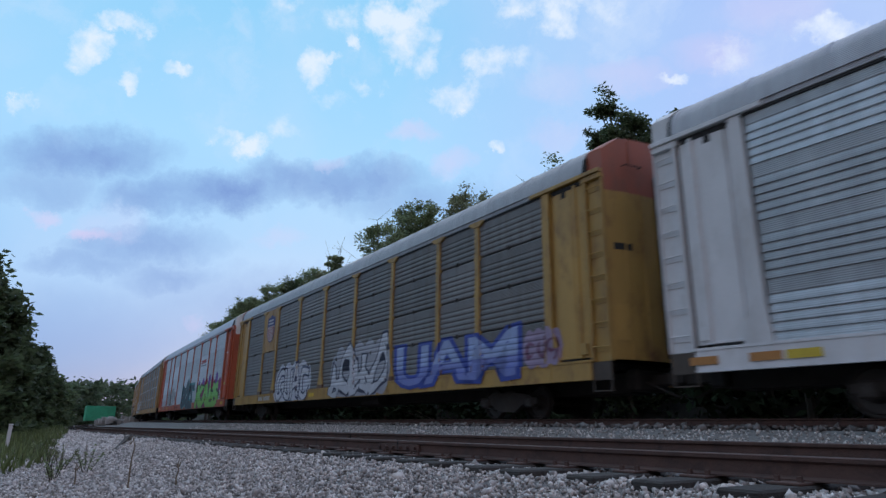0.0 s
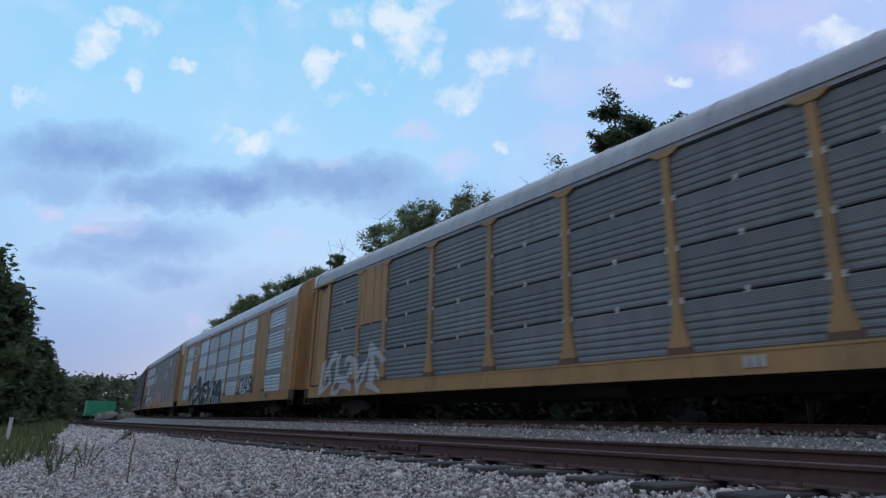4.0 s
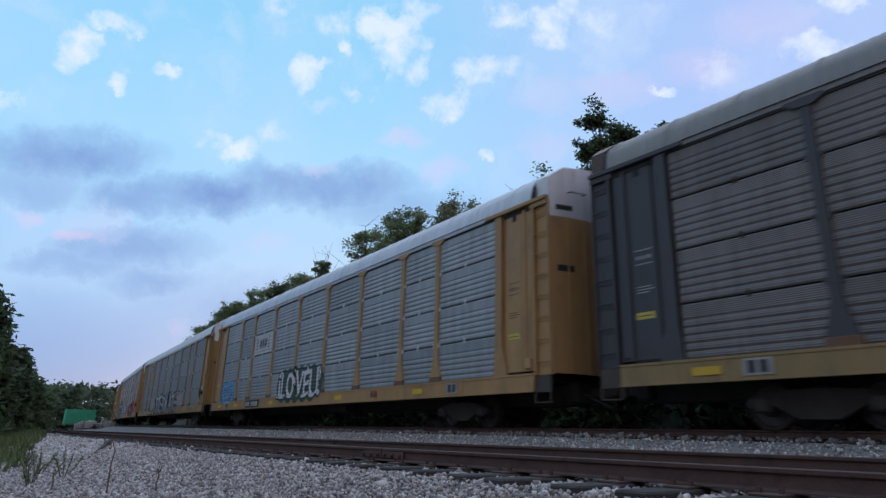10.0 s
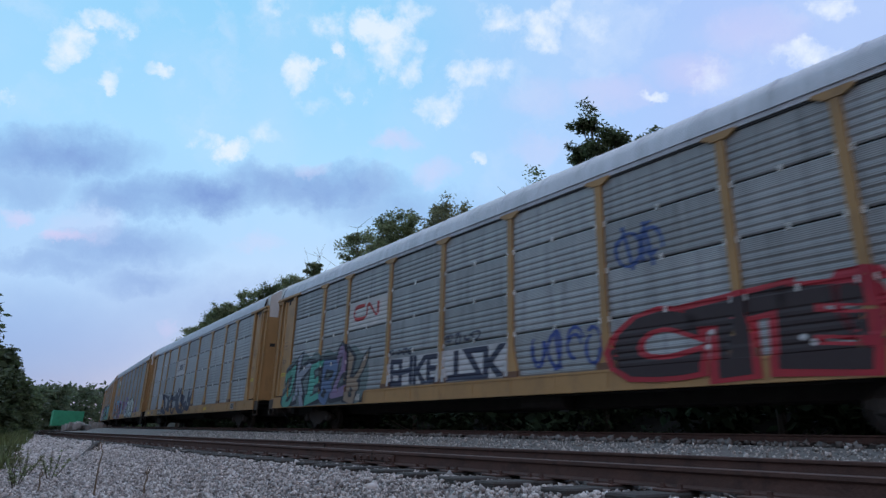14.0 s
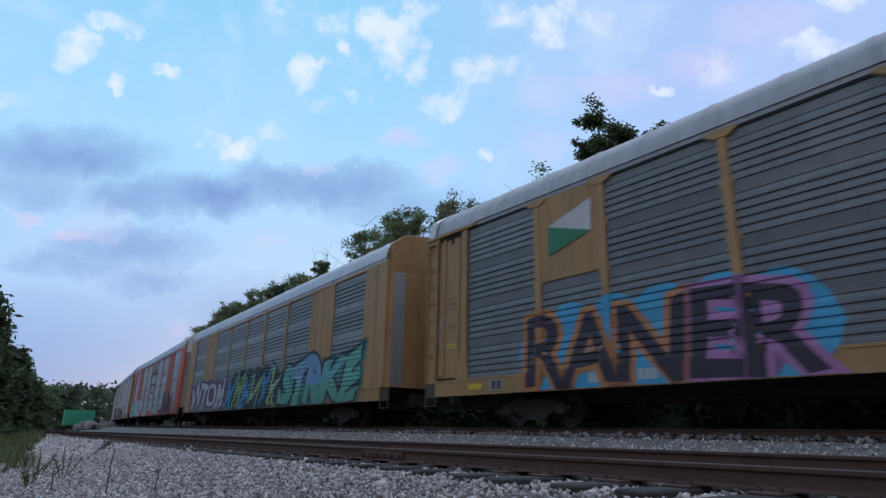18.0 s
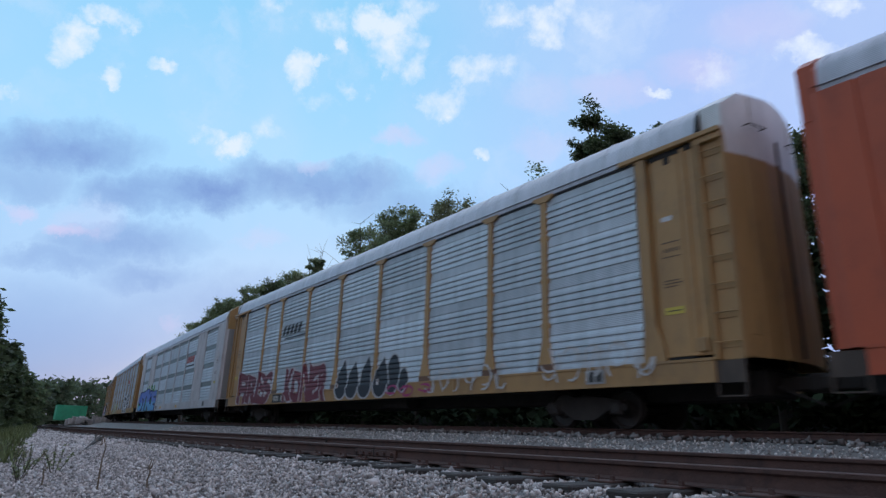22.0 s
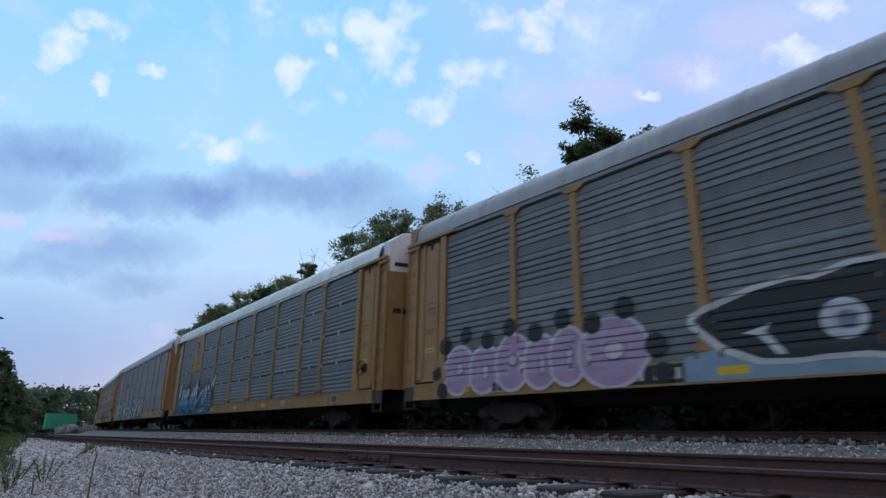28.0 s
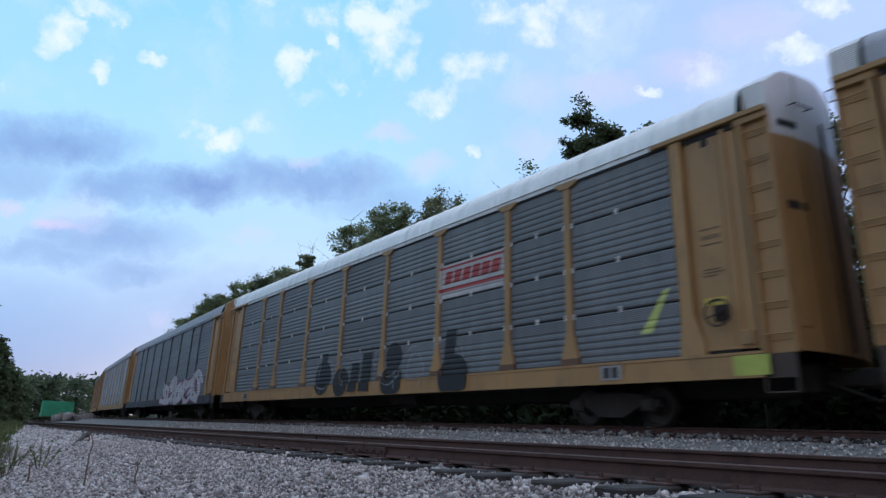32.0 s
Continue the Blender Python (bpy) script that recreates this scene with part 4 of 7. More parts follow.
# ---- liveries ----
TAN = paint("tan_paint", (0.36, 0.214, 0.086))
TAN_PALE = paint("pale_tan_paint", (0.38, 0.265, 0.15), 0.35)
YELLOW = paint("yellow_paint", (0.32, 0.192, 0.066), 0.6, (0.15, 0.075, 0.035))
RUST_YELLOW = paint("rusted_yellow_paint", (0.37, 0.225, 0.06), 0.85, (0.12, 0.055, 0.03))
ORANGE = paint("orange_red_paint", (0.42, 0.085, 0.035), 0.4, (0.14, 0.035, 0.025))
CHARCOAL = paint("charcoal_paint", (0.045, 0.045, 0.052), 0.4, (0.03, 0.025, 0.022))
BROWN_DARK = paint("dark_brown_paint", (0.075, 0.042, 0.032), 0.5)
WHITE = paint("white_paint", (0.58, 0.58, 0.60), 0.35, (0.30, 0.27, 0.24))
PALE_GREY = paint("pale_grey_paint", (0.46, 0.45, 0.465), 0.55, (0.24, 0.21, 0.19))
# dark brown in place of the body colour, for the shade under the ladders
STEP_SHADED = paint("shaded_step", (0.05, 0.035, 0.026), 0.7)
OCHRE = paint("worn_ochre_paint", (0.27, 0.185, 0.075), 0.8, (0.11, 0.07, 0.04))
RUST_SHOE = paint("rusted_shoe", (0.13, 0.065, 0.035), 0.7)
RED_LEAD = paint("red_primer", (0.30, 0.085, 0.05), 0.5)

ZINC_BRIGHT = zinc("bright_zinc", 0.50, (0.92, 1.0, 1.08), 0.40, (0.26, 0.28, 0.30))
ZINC_MID = zinc("mid_zinc", 0.30, (0.97, 1.0, 1.04), 0.5)
ZINC_LIGHT = zinc("light_zinc", 0.35, (0.94, 1.0, 1.06), 0.4, (0.2, 0.21, 0.22))
ZINC_DULL = zinc("dull_zinc", 0.165, (0.98, 1.0, 1.03), 0.5)
ZINC_DARK = zinc("dark_zinc", 0.135, (1.02, 1.0, 1.0), 0.6, (0.06, 0.055, 0.052))
ZINC_BROWN = zinc("sooty_zinc", 0.135, (1.10, 0.99, 0.97), 0.7, (0.09, 0.07, 0.055))
ZINC_GREEN = zinc("green_grey_zinc", 0.20, (0.90, 1.02, 1.0), 0.5)
ROOF_GREY = zinc("grey_roof", 0.30, (1.0, 0.99, 1.06), 0.4, (0.17, 0.16, 0.16))
ROOF_WHITE = zinc("white_roof", 0.62, (1.0, 1.0, 1.0), 0.35, (0.36, 0.35, 0.34))
ROOF_BLUE = zinc("pale_zinc_roof", 0.44, (0.96, 0.98, 1.09), 0.4, (0.22, 0.23, 0.25))
ROOF_SOOT = zinc("sooty_roof", 0.20, (1.04, 1.0, 0.98), 0.5, (0.10, 0.09, 0.085))

BRIGHT = [ZINC_BRIGHT]
GREYS = [ZINC_MID]
DULLS = [ZINC_DULL]
SOOTY = [ZINC_BROWN]


def spec(place, label, body, roof_m, post_m, style, **more):
    d = dict(place=place, label=label, body=body, roof=roof_m, post=post_m, sill=more.pop("sill", post_m), style=style, extras=[], bays={})
    d.update(more)
    return d


SPECS = [
    spec(0, "silver slatted autorack car with white doors, ladders and sill", [ZINC_BRIGHT], ROOF_GREY, WHITE, "slats", band=ZINC_LIGHT, tone={(0, 1): ZINC_LIGHT, (0, 2): ZINC_LIGHT, (1, 2): ZINC_LIGHT}),
    spec(1, "sooty ribbed autorack car with rusted yellow posts and spray-painted tags", SOOTY, ROOF_GREY, RUST_YELLOW, "gapped", cap=RED_LEAD, ends=RUST_YELLOW,
         bays={1: ("plate", 2, YELLOW, "yellow logo plate")}),
    spec(2, "bright silver autorack car with orange-red posts and doors, green graffiti", BRIGHT, ROOF_BLUE, ORANGE, "slats", cap=ROOF_WHITE, band=ZINC_BRIGHT),
    spec(3, "grey ribbed autorack car with tan posts and a white roof end", DULLS, ROOF_GREY, TAN, "gapped", clip=ROOF_WHITE, cap=ROOF_WHITE, bays={1: ("plate", 2, TAN, "tan logo plate")}),
    spec(4, "silver slatted autorack car with tan plates and black and white graffiti", [ZINC_BRIGHT], ROOF_BLUE, TAN, "slats", band=ZINC_MID, flush=True, bays={1: ("plate", 0, TAN, "tan plate"), 7: ("plate", 0, TAN, "tan plate")}),
    spec(5, "silver and grey slatted autorack car with tan posts and doors", [ZINC_DULL], ROOF_GREY, TAN_PALE, "slats", cap=ROOF_WHITE, band=ZINC_DULL, tone={(0, 3): ZINC_BRIGHT, (0, 2): ZINC_BRIGHT, (0, 0): ZINC_BRIGHT, (1, 0): ZINC_BRIGHT, (1, 1): ZINC_BRIGHT, (1, 2): ZINC_BRIGHT, (1, 3): ZINC_BRIGHT, (2, 3): ZINC_BRIGHT, (2, 2): ZINC_BRIGHT, (2, 0): ZINC_BRIGHT, (3, 2): ZINC_MID, (3, 0): ZINC_BRIGHT, (5, 0): ZINC_MID, (6, 2): ZINC_MID, (7, 3): ZINC_MID}),
    spec(6, "dark ribbed autorack car with charcoal posts and a yellowed sill", SOOTY, ROOF_SOOT, CHARCOAL, "gapped", sill=OCHRE, ends=CHARCOAL, cap=BROWN_DARK),
    spec(7, "grey ribbed autorack car with tan doors and blue graffiti", GREYS, ROOF_BLUE, TAN, "gapped", clip=ROOF_WHITE, cap=ROOF_WHITE),
    spec(8, "grey ribbed autorack car with yellow-tan posts, white roof, long tag", DULLS, ROOF_WHITE, YELLOW, "gapped", clip=ROOF_WHITE, cap=ROOF_WHITE, bays={1: ("plate", 2, YELLOW, "yellow logo plate")}),
    spec(9, "grey ribbed autorack car with tan posts and red-black letters", GREYS, ROOF_BLUE, TAN, "gapped", clip=ROOF_WHITE, cap=ROOF_WHITE),
    spec(10, "silver ribbed autorack car with tan posts and black graffiti", GREYS, ROOF_BLUE, TAN, "gapped", clip=ROOF_WHITE, cap=ROOF_WHITE),
    spec(11, "grey slatted autorack car with tan posts and large purple lettering", [ZINC_DULL], ROOF_GREY, TAN, "slats", cap=ROOF_WHITE, bays={1: ("plate", 2, TAN, "tan logo plate")}),
    spec(12, "silver slatted autorack car with tan plates and blue-green graffiti", [ZINC_DULL], ROOF_BLUE, TAN, "slats", band=ZINC_MID, flush=True, door=ZINC_MID, cap=YELLOW, bays={1: ("plate", 0, TAN, "tan plate"), 7: ("plate", 0, TAN, "tan plate")}),
    spec(13, "bright slatted autorack car with orange-red plates, posts and doors", [ZINC_LIGHT], ROOF_BLUE, ORANGE, "slats", cap=ROOF_WHITE, band=ZINC_MID, flush=True, door=ZINC_MID, bays={1: ("plate", 0, ORANGE, "orange-red plate"), 7: ("plate", 0, ORANGE, "orange-red plate")}),
    spec(14, "pale silver slatted autorack car with tan posts and dark red tags", BRIGHT, ROOF_BLUE, TAN, "slats", cap=ROOF_WHITE, band=ZINC_BRIGHT),
    spec(15, "green-grey slatted autorack car with pale grey plates, posts and sill", [ZINC_BRIGHT], ROOF_BLUE, PALE_GREY, "slats", band=ZINC_GREEN, flush=True, door=ZINC_MID, cap=YELLOW, bays={1: ("plate", 0, PALE_GREY, "pale grey plate"), 7: ("plate", 0, PALE_GREY, "pale grey plate")}),
    spec(16, "grey slatted autorack car with tan posts and one white tag", [ZINC_LIGHT], ROOF_BLUE, TAN, "slats", cap=ROOF_WHITE, band=ZINC_MID),
    spec(17, "grey slatted autorack car with yellow-tan posts and pink bubble letters", DULLS, ROOF_GREY, YELLOW, "slats", ends=TAN),
    spec(18, "grey ribbed autorack car with yellow posts, white roof and blue graffiti", DULLS, ROOF_WHITE, YELLOW, "gapped", clip=ROOF_WHITE, cap=ROOF_WHITE, bays={1: ("plate", 2, YELLOW, "yellow logo plate")}),
    spec(19, "grey slatted autorack car with tan posts and a long white tag", DULLS, ROOF_GREY, TAN, "slats", cap=ROOF_WHITE),
    spec(20, "grey ribbed autorack car with tan posts, white roof and black throw-ups", DULLS, ROOF_WHITE, TAN, "gapped", clip=ROOF_WHITE, cap=ROOF_WHITE),
    spec(21, "dark grey autorack car with a pink and white tag", [ZINC_DARK], ROOF_GREY, CHARCOAL, "slats", ends=TAN),
    spec(22, "grey autorack car with tan doors", GREYS, ROOF_GREY, TAN, "slats"),
    spec(23, "grey ribbed autorack car with tan posts", DULLS, ROOF_GREY, TAN, "gapped"),
    spec(24, "silver autorack car with tan posts", GREYS, ROOF_BLUE, TAN, "slats"),
]

# ---- spray paint, signs and markings on the sides ----
SPRAY = {}


def spray(rgb):
    key = "spray_%02d_%02d_%02d" % tuple(int(99 * k) for k in rgb)
    if key not in SPRAY:
        SPRAY[key] = surface(key, rgb, 0.62, 0.0, 0.22, 2.2, dirt=tuple(k * 0.6 + 0.018 for k in rgb), dirt_amount=0.45, bump=0.05)
    return SPRAY[key]


BLACK, INK, CREAM = (0.016, 0.016, 0.018), (0.03, 0.035, 0.07), (0.55, 0.56, 0.60)


def side_out(spec, x, z):
    style = spec["style"]
    if z < SILL_TOP + 0.004:
        return 1.618
    if abs(x) > 11.96:
        if spec.get("flush") or abs(x) < 12.22 or (abs(x) < 12.40 and z < 1.6):
            return 1.608
        return 1.548 if abs(x) < 13.29 else 1.532
    for p in POSTS:
        k = abs(x - p)
        if k < 0.10 or (z < 2.04 and k < 0.10 + 0.18 * (2.04 - z) / 0.8):
            return 1.608 if z < 1.45 else 1.600
    edges = (-PANEL_END,) + POSTS + (PANEL_END,)
    for j, plate in spec["bays"].items():
        if edges[j] <= x <= edges[j + 1] and z >= ROW_LOW + plate[1] * ROW_H:
            return SKIN + 0.062
    return SKIN + skin_out(style, z)


def kinks(style, z0, z1):
    out = [SILL_TOP, SILL_TOP + 0.008]
    for r in range(ROWS):
        out += [ROW_LOW + r * ROW_H + z for z, _ in rib_lines(style)]
    return [z for z in out if z0 < z < z1]


# where the paint of each car begins, against the middle of the car
PAINT_SHIFT = {0: 0.05, 1: 0.05, 2: -0.1, 3: -0.1, 4: -0.16, 5: -0.26, 6: -0.3, 7: -0.15, 8: -0.14, 9: -0.12, 10: -0.13, 11: -0.46, 12: 0.54, 13: 0.51, 14: 0.42, 15: 0.51, 16: 0.61, 17: 0.47, 18: 0.48, 19: 0.25, 20: 0.05}


def lay_on_side(name, flat, car, spec, rgb, lift, label="", loose=True):
    """flat: points (x, z) and faces, laid over posts, ribs and sill as paint lies on them."""
    pts, faces = flat
    if not pts or not faces:
        return None
    pts = [(x, max(z, SILL_LOW + 0.015)) for x, z in pts]
    if loose:
        b = PAINT_SHIFT.get(spec["place"], 0.0)
        pts = [((1.03 * x + b) / LONG, z) for x, z in pts]
    bm = bmesh.new()
    vs = [bm.verts.new((x, 0, z)) for x, z in pts]
    for f in faces:
        try:
            bm.faces.new([vs[i] for i in f])
        except ValueError:
            pass
    bmesh.ops.triangulate(bm, faces=[f for f in bm.faces if len(f.verts) > 4])
    xs, zs = [p[0] for p in pts], [p[1] for p in pts]
    for z in kinks(spec["style"], min(zs), max(zs)):
        bmesh.ops.bisect_plane(bm, geom=bm.verts[:] + bm.edges[:] + bm.faces[:], plane_co=(0, 0, z), plane_no=(0, 0, 1), dist=1e-5)
    for p in POSTS + (-12.09, 12.09):
        for e in (-0.29, -0.19, -0.115, -0.098, 0.098, 0.115, 0.19, 0.29):
            if min(xs) < p + e < max(xs):
                bmesh.ops.bisect_plane(bm, geom=bm.verts[:] + bm.edges[:] + bm.faces[:], plane_co=(p + e, 0, 0), plane_no=(1, 0, 0), dist=1e-5)
    for v in bm.verts:
        v.co.y = -side_out(spec, v.co.x, v.co.z) - lift
    me = bpy.data.meshes.new(name)
    bm.to_mesh(me)
    bm.free()
    me.materials.append(spray(rgb))
    return part_mesh(name, me, car, label)


def letters(word, box, grow=0.0, lean=0.0, wobble=0.05, seed=0, spacing=0.92, turned=False):
    """Letters of the built-in font, swollen and swung like sprayed ones, to fill the box x0, x1, z0, z1."""
    x0, x1, z0, z1 = box
    cu = bpy.data.curves.new("letters", "FONT")
    cu.body, cu.space_character, cu.resolution_u = word, spacing, 3
    ob = bpy.data.objects.new("letters", cu)
    raw = bpy.data.meshes.new_from_object(ob)
    base = [(v.co.x, v.co.y) for v in raw.vertices]
    lo = (min(p[0] for p in base), min(p[1] for p in base))
    hi = (max(p[0] for p in base), max(p[1] for p in base))
    cu.offset = grow
    fat = bpy.data.meshes.new_from_object(ob)
    pts = []
    for v in fat.vertices:
        a, b = (v.co.x - lo[0]) / (hi[0] - lo[0]), (v.co.y - lo[1]) / (hi[1] - lo[1])
        n = len(word)
        if turned:
            b = 1 - b
        b2 = b * (1 + wobble * math.sin(a * n * 2.1 + seed)) + wobble * math.sin(a * n * 3.7 + seed * 2)
        a2 = a + lean * (b - 0.5) * (z1 - z0) / (x1 - x0) + 0.15 * wobble * math.sin(b * 5 + a * n * 3 + seed)
        pts.append((x0 + a2 * (x1 - x0), z0 + b2 * (z1 - z0)))
    faces = [tuple(reversed(p.vertices)) if turned else tuple(p.vertices) for p in fat.polygons]
    bpy.data.objects.remove(ob)
    bpy.data.meshes.remove(raw)
    bpy.data.meshes.remove(fat)
    bpy.data.curves.remove(cu)
    return pts, faces


def ribbon(line, width, pts, faces):
    k = len(pts)
    n = len(line)
    for i in range(n):
        a, b = line[max(0, i - 1)], line[min(n - 1, i + 1)]
        dx, dz = b[0] - a[0], b[1] - a[1]
        d = math.hypot(dx, dz) or 1
        w = width * (0.75 + 0.25 * math.sin(i * 1.3))
        pts += [(line[i][0] - dz / d * w, line[i][1] + dx / d * w), (line[i][0] + dz / d * w, line[i][1] - dx / d * w)]
    faces += [(k + 2 * i, k + 2 * i + 1, k + 2 * i + 3, k + 2 * i + 2) for i in range(n - 1)]


def scrawl(box, count, width, seed, loops=2):
    """Unreadable tag strokes: swung lines, cell by cell."""
    rng = random.Random(seed)
    x0, x1, z0, z1 = box
    pts, faces = [], []
    w = (x1 - x0) / count
    for i in range(count):
        cx = x0 + (i + 0.5) * w
        for _ in range(loops):
            a, sweep = rng.uniform(0, 6.28), rng.choice((-1, 1)) * rng.uniform(2.2, 4.6)
            rx, rz = w * rng.uniform(0.28, 0.5), (z1 - z0) * rng.uniform(0.25, 0.46)
            ox, oz = cx + w * rng.uniform(-0.12, 0.12), (z0 + z1) / 2 + (z1 - z0) * rng.uniform(-0.12, 0.12)
            line = [(ox + rx * math.cos(a + sweep * k / 9), oz + rz * math.sin(a + sweep * k / 9)) for k in range(10)]
            ribbon(line, width, pts, faces)
        if rng.random() < 0.7:
            lean = rng.uniform(-0.25, 0.25) * w
            px = cx + rng.uniform(-0.3, 0.3) * w
            ribbon([(px - lean, z0 + 0.05), (px + lean, z1 - 0.05)], width, pts, faces)
    return pts, faces


def cloud(box, count, seed, swell=0.5):
    """A puffy ground behind a piece: one sheet with a bumpy rim."""
    x0, x1, z0, z1 = box
    n = 6 * count
    pts = []
    m = 0.16 * (z1 - z0)
    for i in range(n + 1):
        k = i / n
        round_off = math.sqrt(max(0.0, 1 - abs(2 * k - 1) ** 6))
        up = m * (0.4 + abs(math.sin(math.pi * k * count + seed)))
        down = m * (0.3 + abs(math.sin(math.pi * k * count * 0.8 + seed * 2)))
        mid = (z0 + z1) / 2
        x = x0 - m + (x1 - x0 + 2 * m) * k
        pts += [(x, max(0.82, mid - (mid - z0 + down) * round_off)), (x, mid + (z1 - mid + up) * round_off)]
    return pts, [(2 * i, 2 * i + 2, 2 * i + 3, 2 * i + 1) for i in range(n)]


def islands(flat):
    """Split a flat drawing into its separate shapes."""
    pts, faces = flat
    root = list(range(len(pts)))

    def find(i):
        while root[i] != i:
            root[i] = root[root[i]]
            i = root[i]
        return i
    for f in faces:
        for i in f[1:]:
            root[find(i)] = find(f[0])
    groups = {}
    for f in faces:
        groups.setdefault(find(f[0]), []).append(f)
    out = []
    for fs in groups.values():
        used = sorted({i for f in fs for i in f})
        back = {i: k for k, i in enumerate(used)}
        out.append(([pts[i] for i in used], [tuple(back[i] for i in f) for f in fs]))
    return out


def lay_each(name, flat, car, spec, rgb, lift, label="", loose=True):
    for i, one in enumerate(sorted(islands(flat), key=lambda f: min(p[0] for p in f[0]))):
        lay_on_side(name, one, car, spec, rgb[i % len(rgb)] if isinstance(rgb, list) else rgb, lift, label, loose)


def slab(x0, x1, z0, z1, lean=0.0):
    return [(x0, z0), (x1, z0), (x1 + lean, z1), (x0 + lean, z1)], [(0, 1, 2, 3)]


def poly(*pts):
    return list(pts), [tuple(range(len(pts)))]


def disc(x, z, r, n=20):
    return poly(*[(x + r * math.cos(2 * math.pi * i / n), z + r * math.sin(2 * math.pi * i / n)) for i in range(n)])


def piece(word, box, fill, line, ground=None, lean=0.0, wobble=0.06, seed=0, bold=0.07, shine=None, label="", count=None, fat=0.25, fade=None, drop=None):
    """A sprayed word: puffy ground, offset backing, dark outline, fill, lower second tone and a lighter streak."""
    def fn(car, sp):
        if ground is not None:
            m = 0.10
            lay_on_side("graffiti_ground", cloud((box[0] - m, box[1] + m, box[2], box[3]), count or len(word) + 1, seed, 0.62), car, sp, ground, 0.003)
        if drop is not None:
            lay_each("letter_backing", letters(word, (box[0] + 0.12, box[1] + 0.12, box[2] - 0.07, box[3] - 0.07), bold * 1.1, lean, wobble, seed), car, sp, drop, 0.006)
        lay_each("letter_outline", letters(word, box, bold, lean, wobble, seed), car, sp, line, 0.009)
        body = letters(word, box, bold * fat, lean, wobble, seed)
        lay_each("letter", body, car, sp, fill, 0.012, label)
        if fade is not None:
            lay_each("letter_shade", low_half(body, box[2] + 0.45 * (box[3] - box[2])), car, sp, fade, 0.0145)
        if shine is not None:
            lay_each("letter_streak", letters(word, (box[0], box[1], box[2] + 0.05, box[3]), -0.035, lean, wobble, seed), car, sp, shine, 0.017)
    return fn


def strip(xs, lows, highs):
    """A shape between two outlines over the same stations."""
    n = len(xs)
    return [(x, z) for x, z in zip(xs, lows)] + [(x, z) for x, z in zip(xs, highs)], [(i, i + 1, n + i + 1, n + i) for i in range(n - 1)]


def black_throw(car, sp):
    """Black throw-up with a white rim, drawn out to a point at either end."""
    xs = (-4.95, -4.4, -3.8, -3.2, -2.9, -2.3, -1.7, -1.3, -0.7, -0.1, 0.2, 0.45, 0.62)
    lo = (1.93, 1.42, 1.16, 1.12, 1.15, 1.15, 1.05, 0.86, 0.84, 0.84, 0.86, 0.95, 1.2)
    hi = (1.99, 2.18, 2.34, 2.42, 2.36, 2.50, 2.48, 2.36, 2.44, 2.66, 2.25, 2.0, 1.55)
    rim = [0.09] * len(xs)
    lay_on_side("graffiti_ground", strip((-5.2, -4.2, -3.4, -2.6, 0.9, 1.4), (0.84,) * 6, (1.3, 1.45, 1.3, 1.25, 1.5, 1.1)), car, sp, (0.20, 0.30, 0.38), 0.003)
    lay_on_side("graffiti_outline", strip([x * 1.025 for x in xs], [max(0.82, a - r) for a, r in zip(lo, rim)], [a + r for a, r in zip(hi, rim)]), car, sp, (0.48, 0.49, 0.50), 0.006, "black throw-up with a white rim")
    lay_on_side("graffiti_fill", strip(xs, lo, hi), car, sp, (0.018, 0.020, 0.028), 0.009)
    for flat, rgb in ((poly((-4.1, 1.62), (-3.62, 1.75), (-3.72, 1.62), (-3.4, 1.2), (-3.55, 1.2), (-3.86, 1.56)), (0.48, 0.49, 0.52)), (disc(-2.55, 1.68, 0.33), (0.46, 0.48, 0.54)), (disc(-2.5, 1.66, 0.16), (0.20, 0.26, 0.42)),
                      (poly((-1.5, 1.3), (-1.2, 1.25), (-1.1, 1.7), (-1.4, 1.8)), (0.44, 0.45, 0.48)), (poly((-0.75, 1.62), (0.0, 1.95), (-0.45, 1.95), (-0.85, 1.75)), (0.46, 0.47, 0.50)), (poly((-0.6, 1.15), (-0.1, 1.2), (-0.2, 1.4), (-0.55, 1.35)), (0.46, 0.47, 0.50))):
        lay_on_side("graffiti_mark", flat, car, sp, rgb, 0.012)


def bent_logo(x, z, wide, high, rgb, label):
    """A logo of one bent stroke, filling the box from (x, z)."""
    line = [(0.46, 0.96), (0.14, 0.96), (0.04, 0.88), (0.0, 0.70), (0.0, 0.28), (0.04, 0.10), (0.14, 0.0), (0.42, 0.0), (0.51, 0.10), (0.55, 0.28), (0.55, 0.84), (0.61, 0.97), (0.66, 0.90), (0.91, 0.06), (0.96, 0.03), (1.0, 0.12), (1.0, 1.0)]

    def fn(car, sp):
        pts, faces = [], []
        ribbon([(x + a * wide, z + b * high) for a, b in line], 0.075, pts, faces)
        lay_on_side("logo", (pts, faces), car, sp, rgb, 0.009, label, False)
    return fn


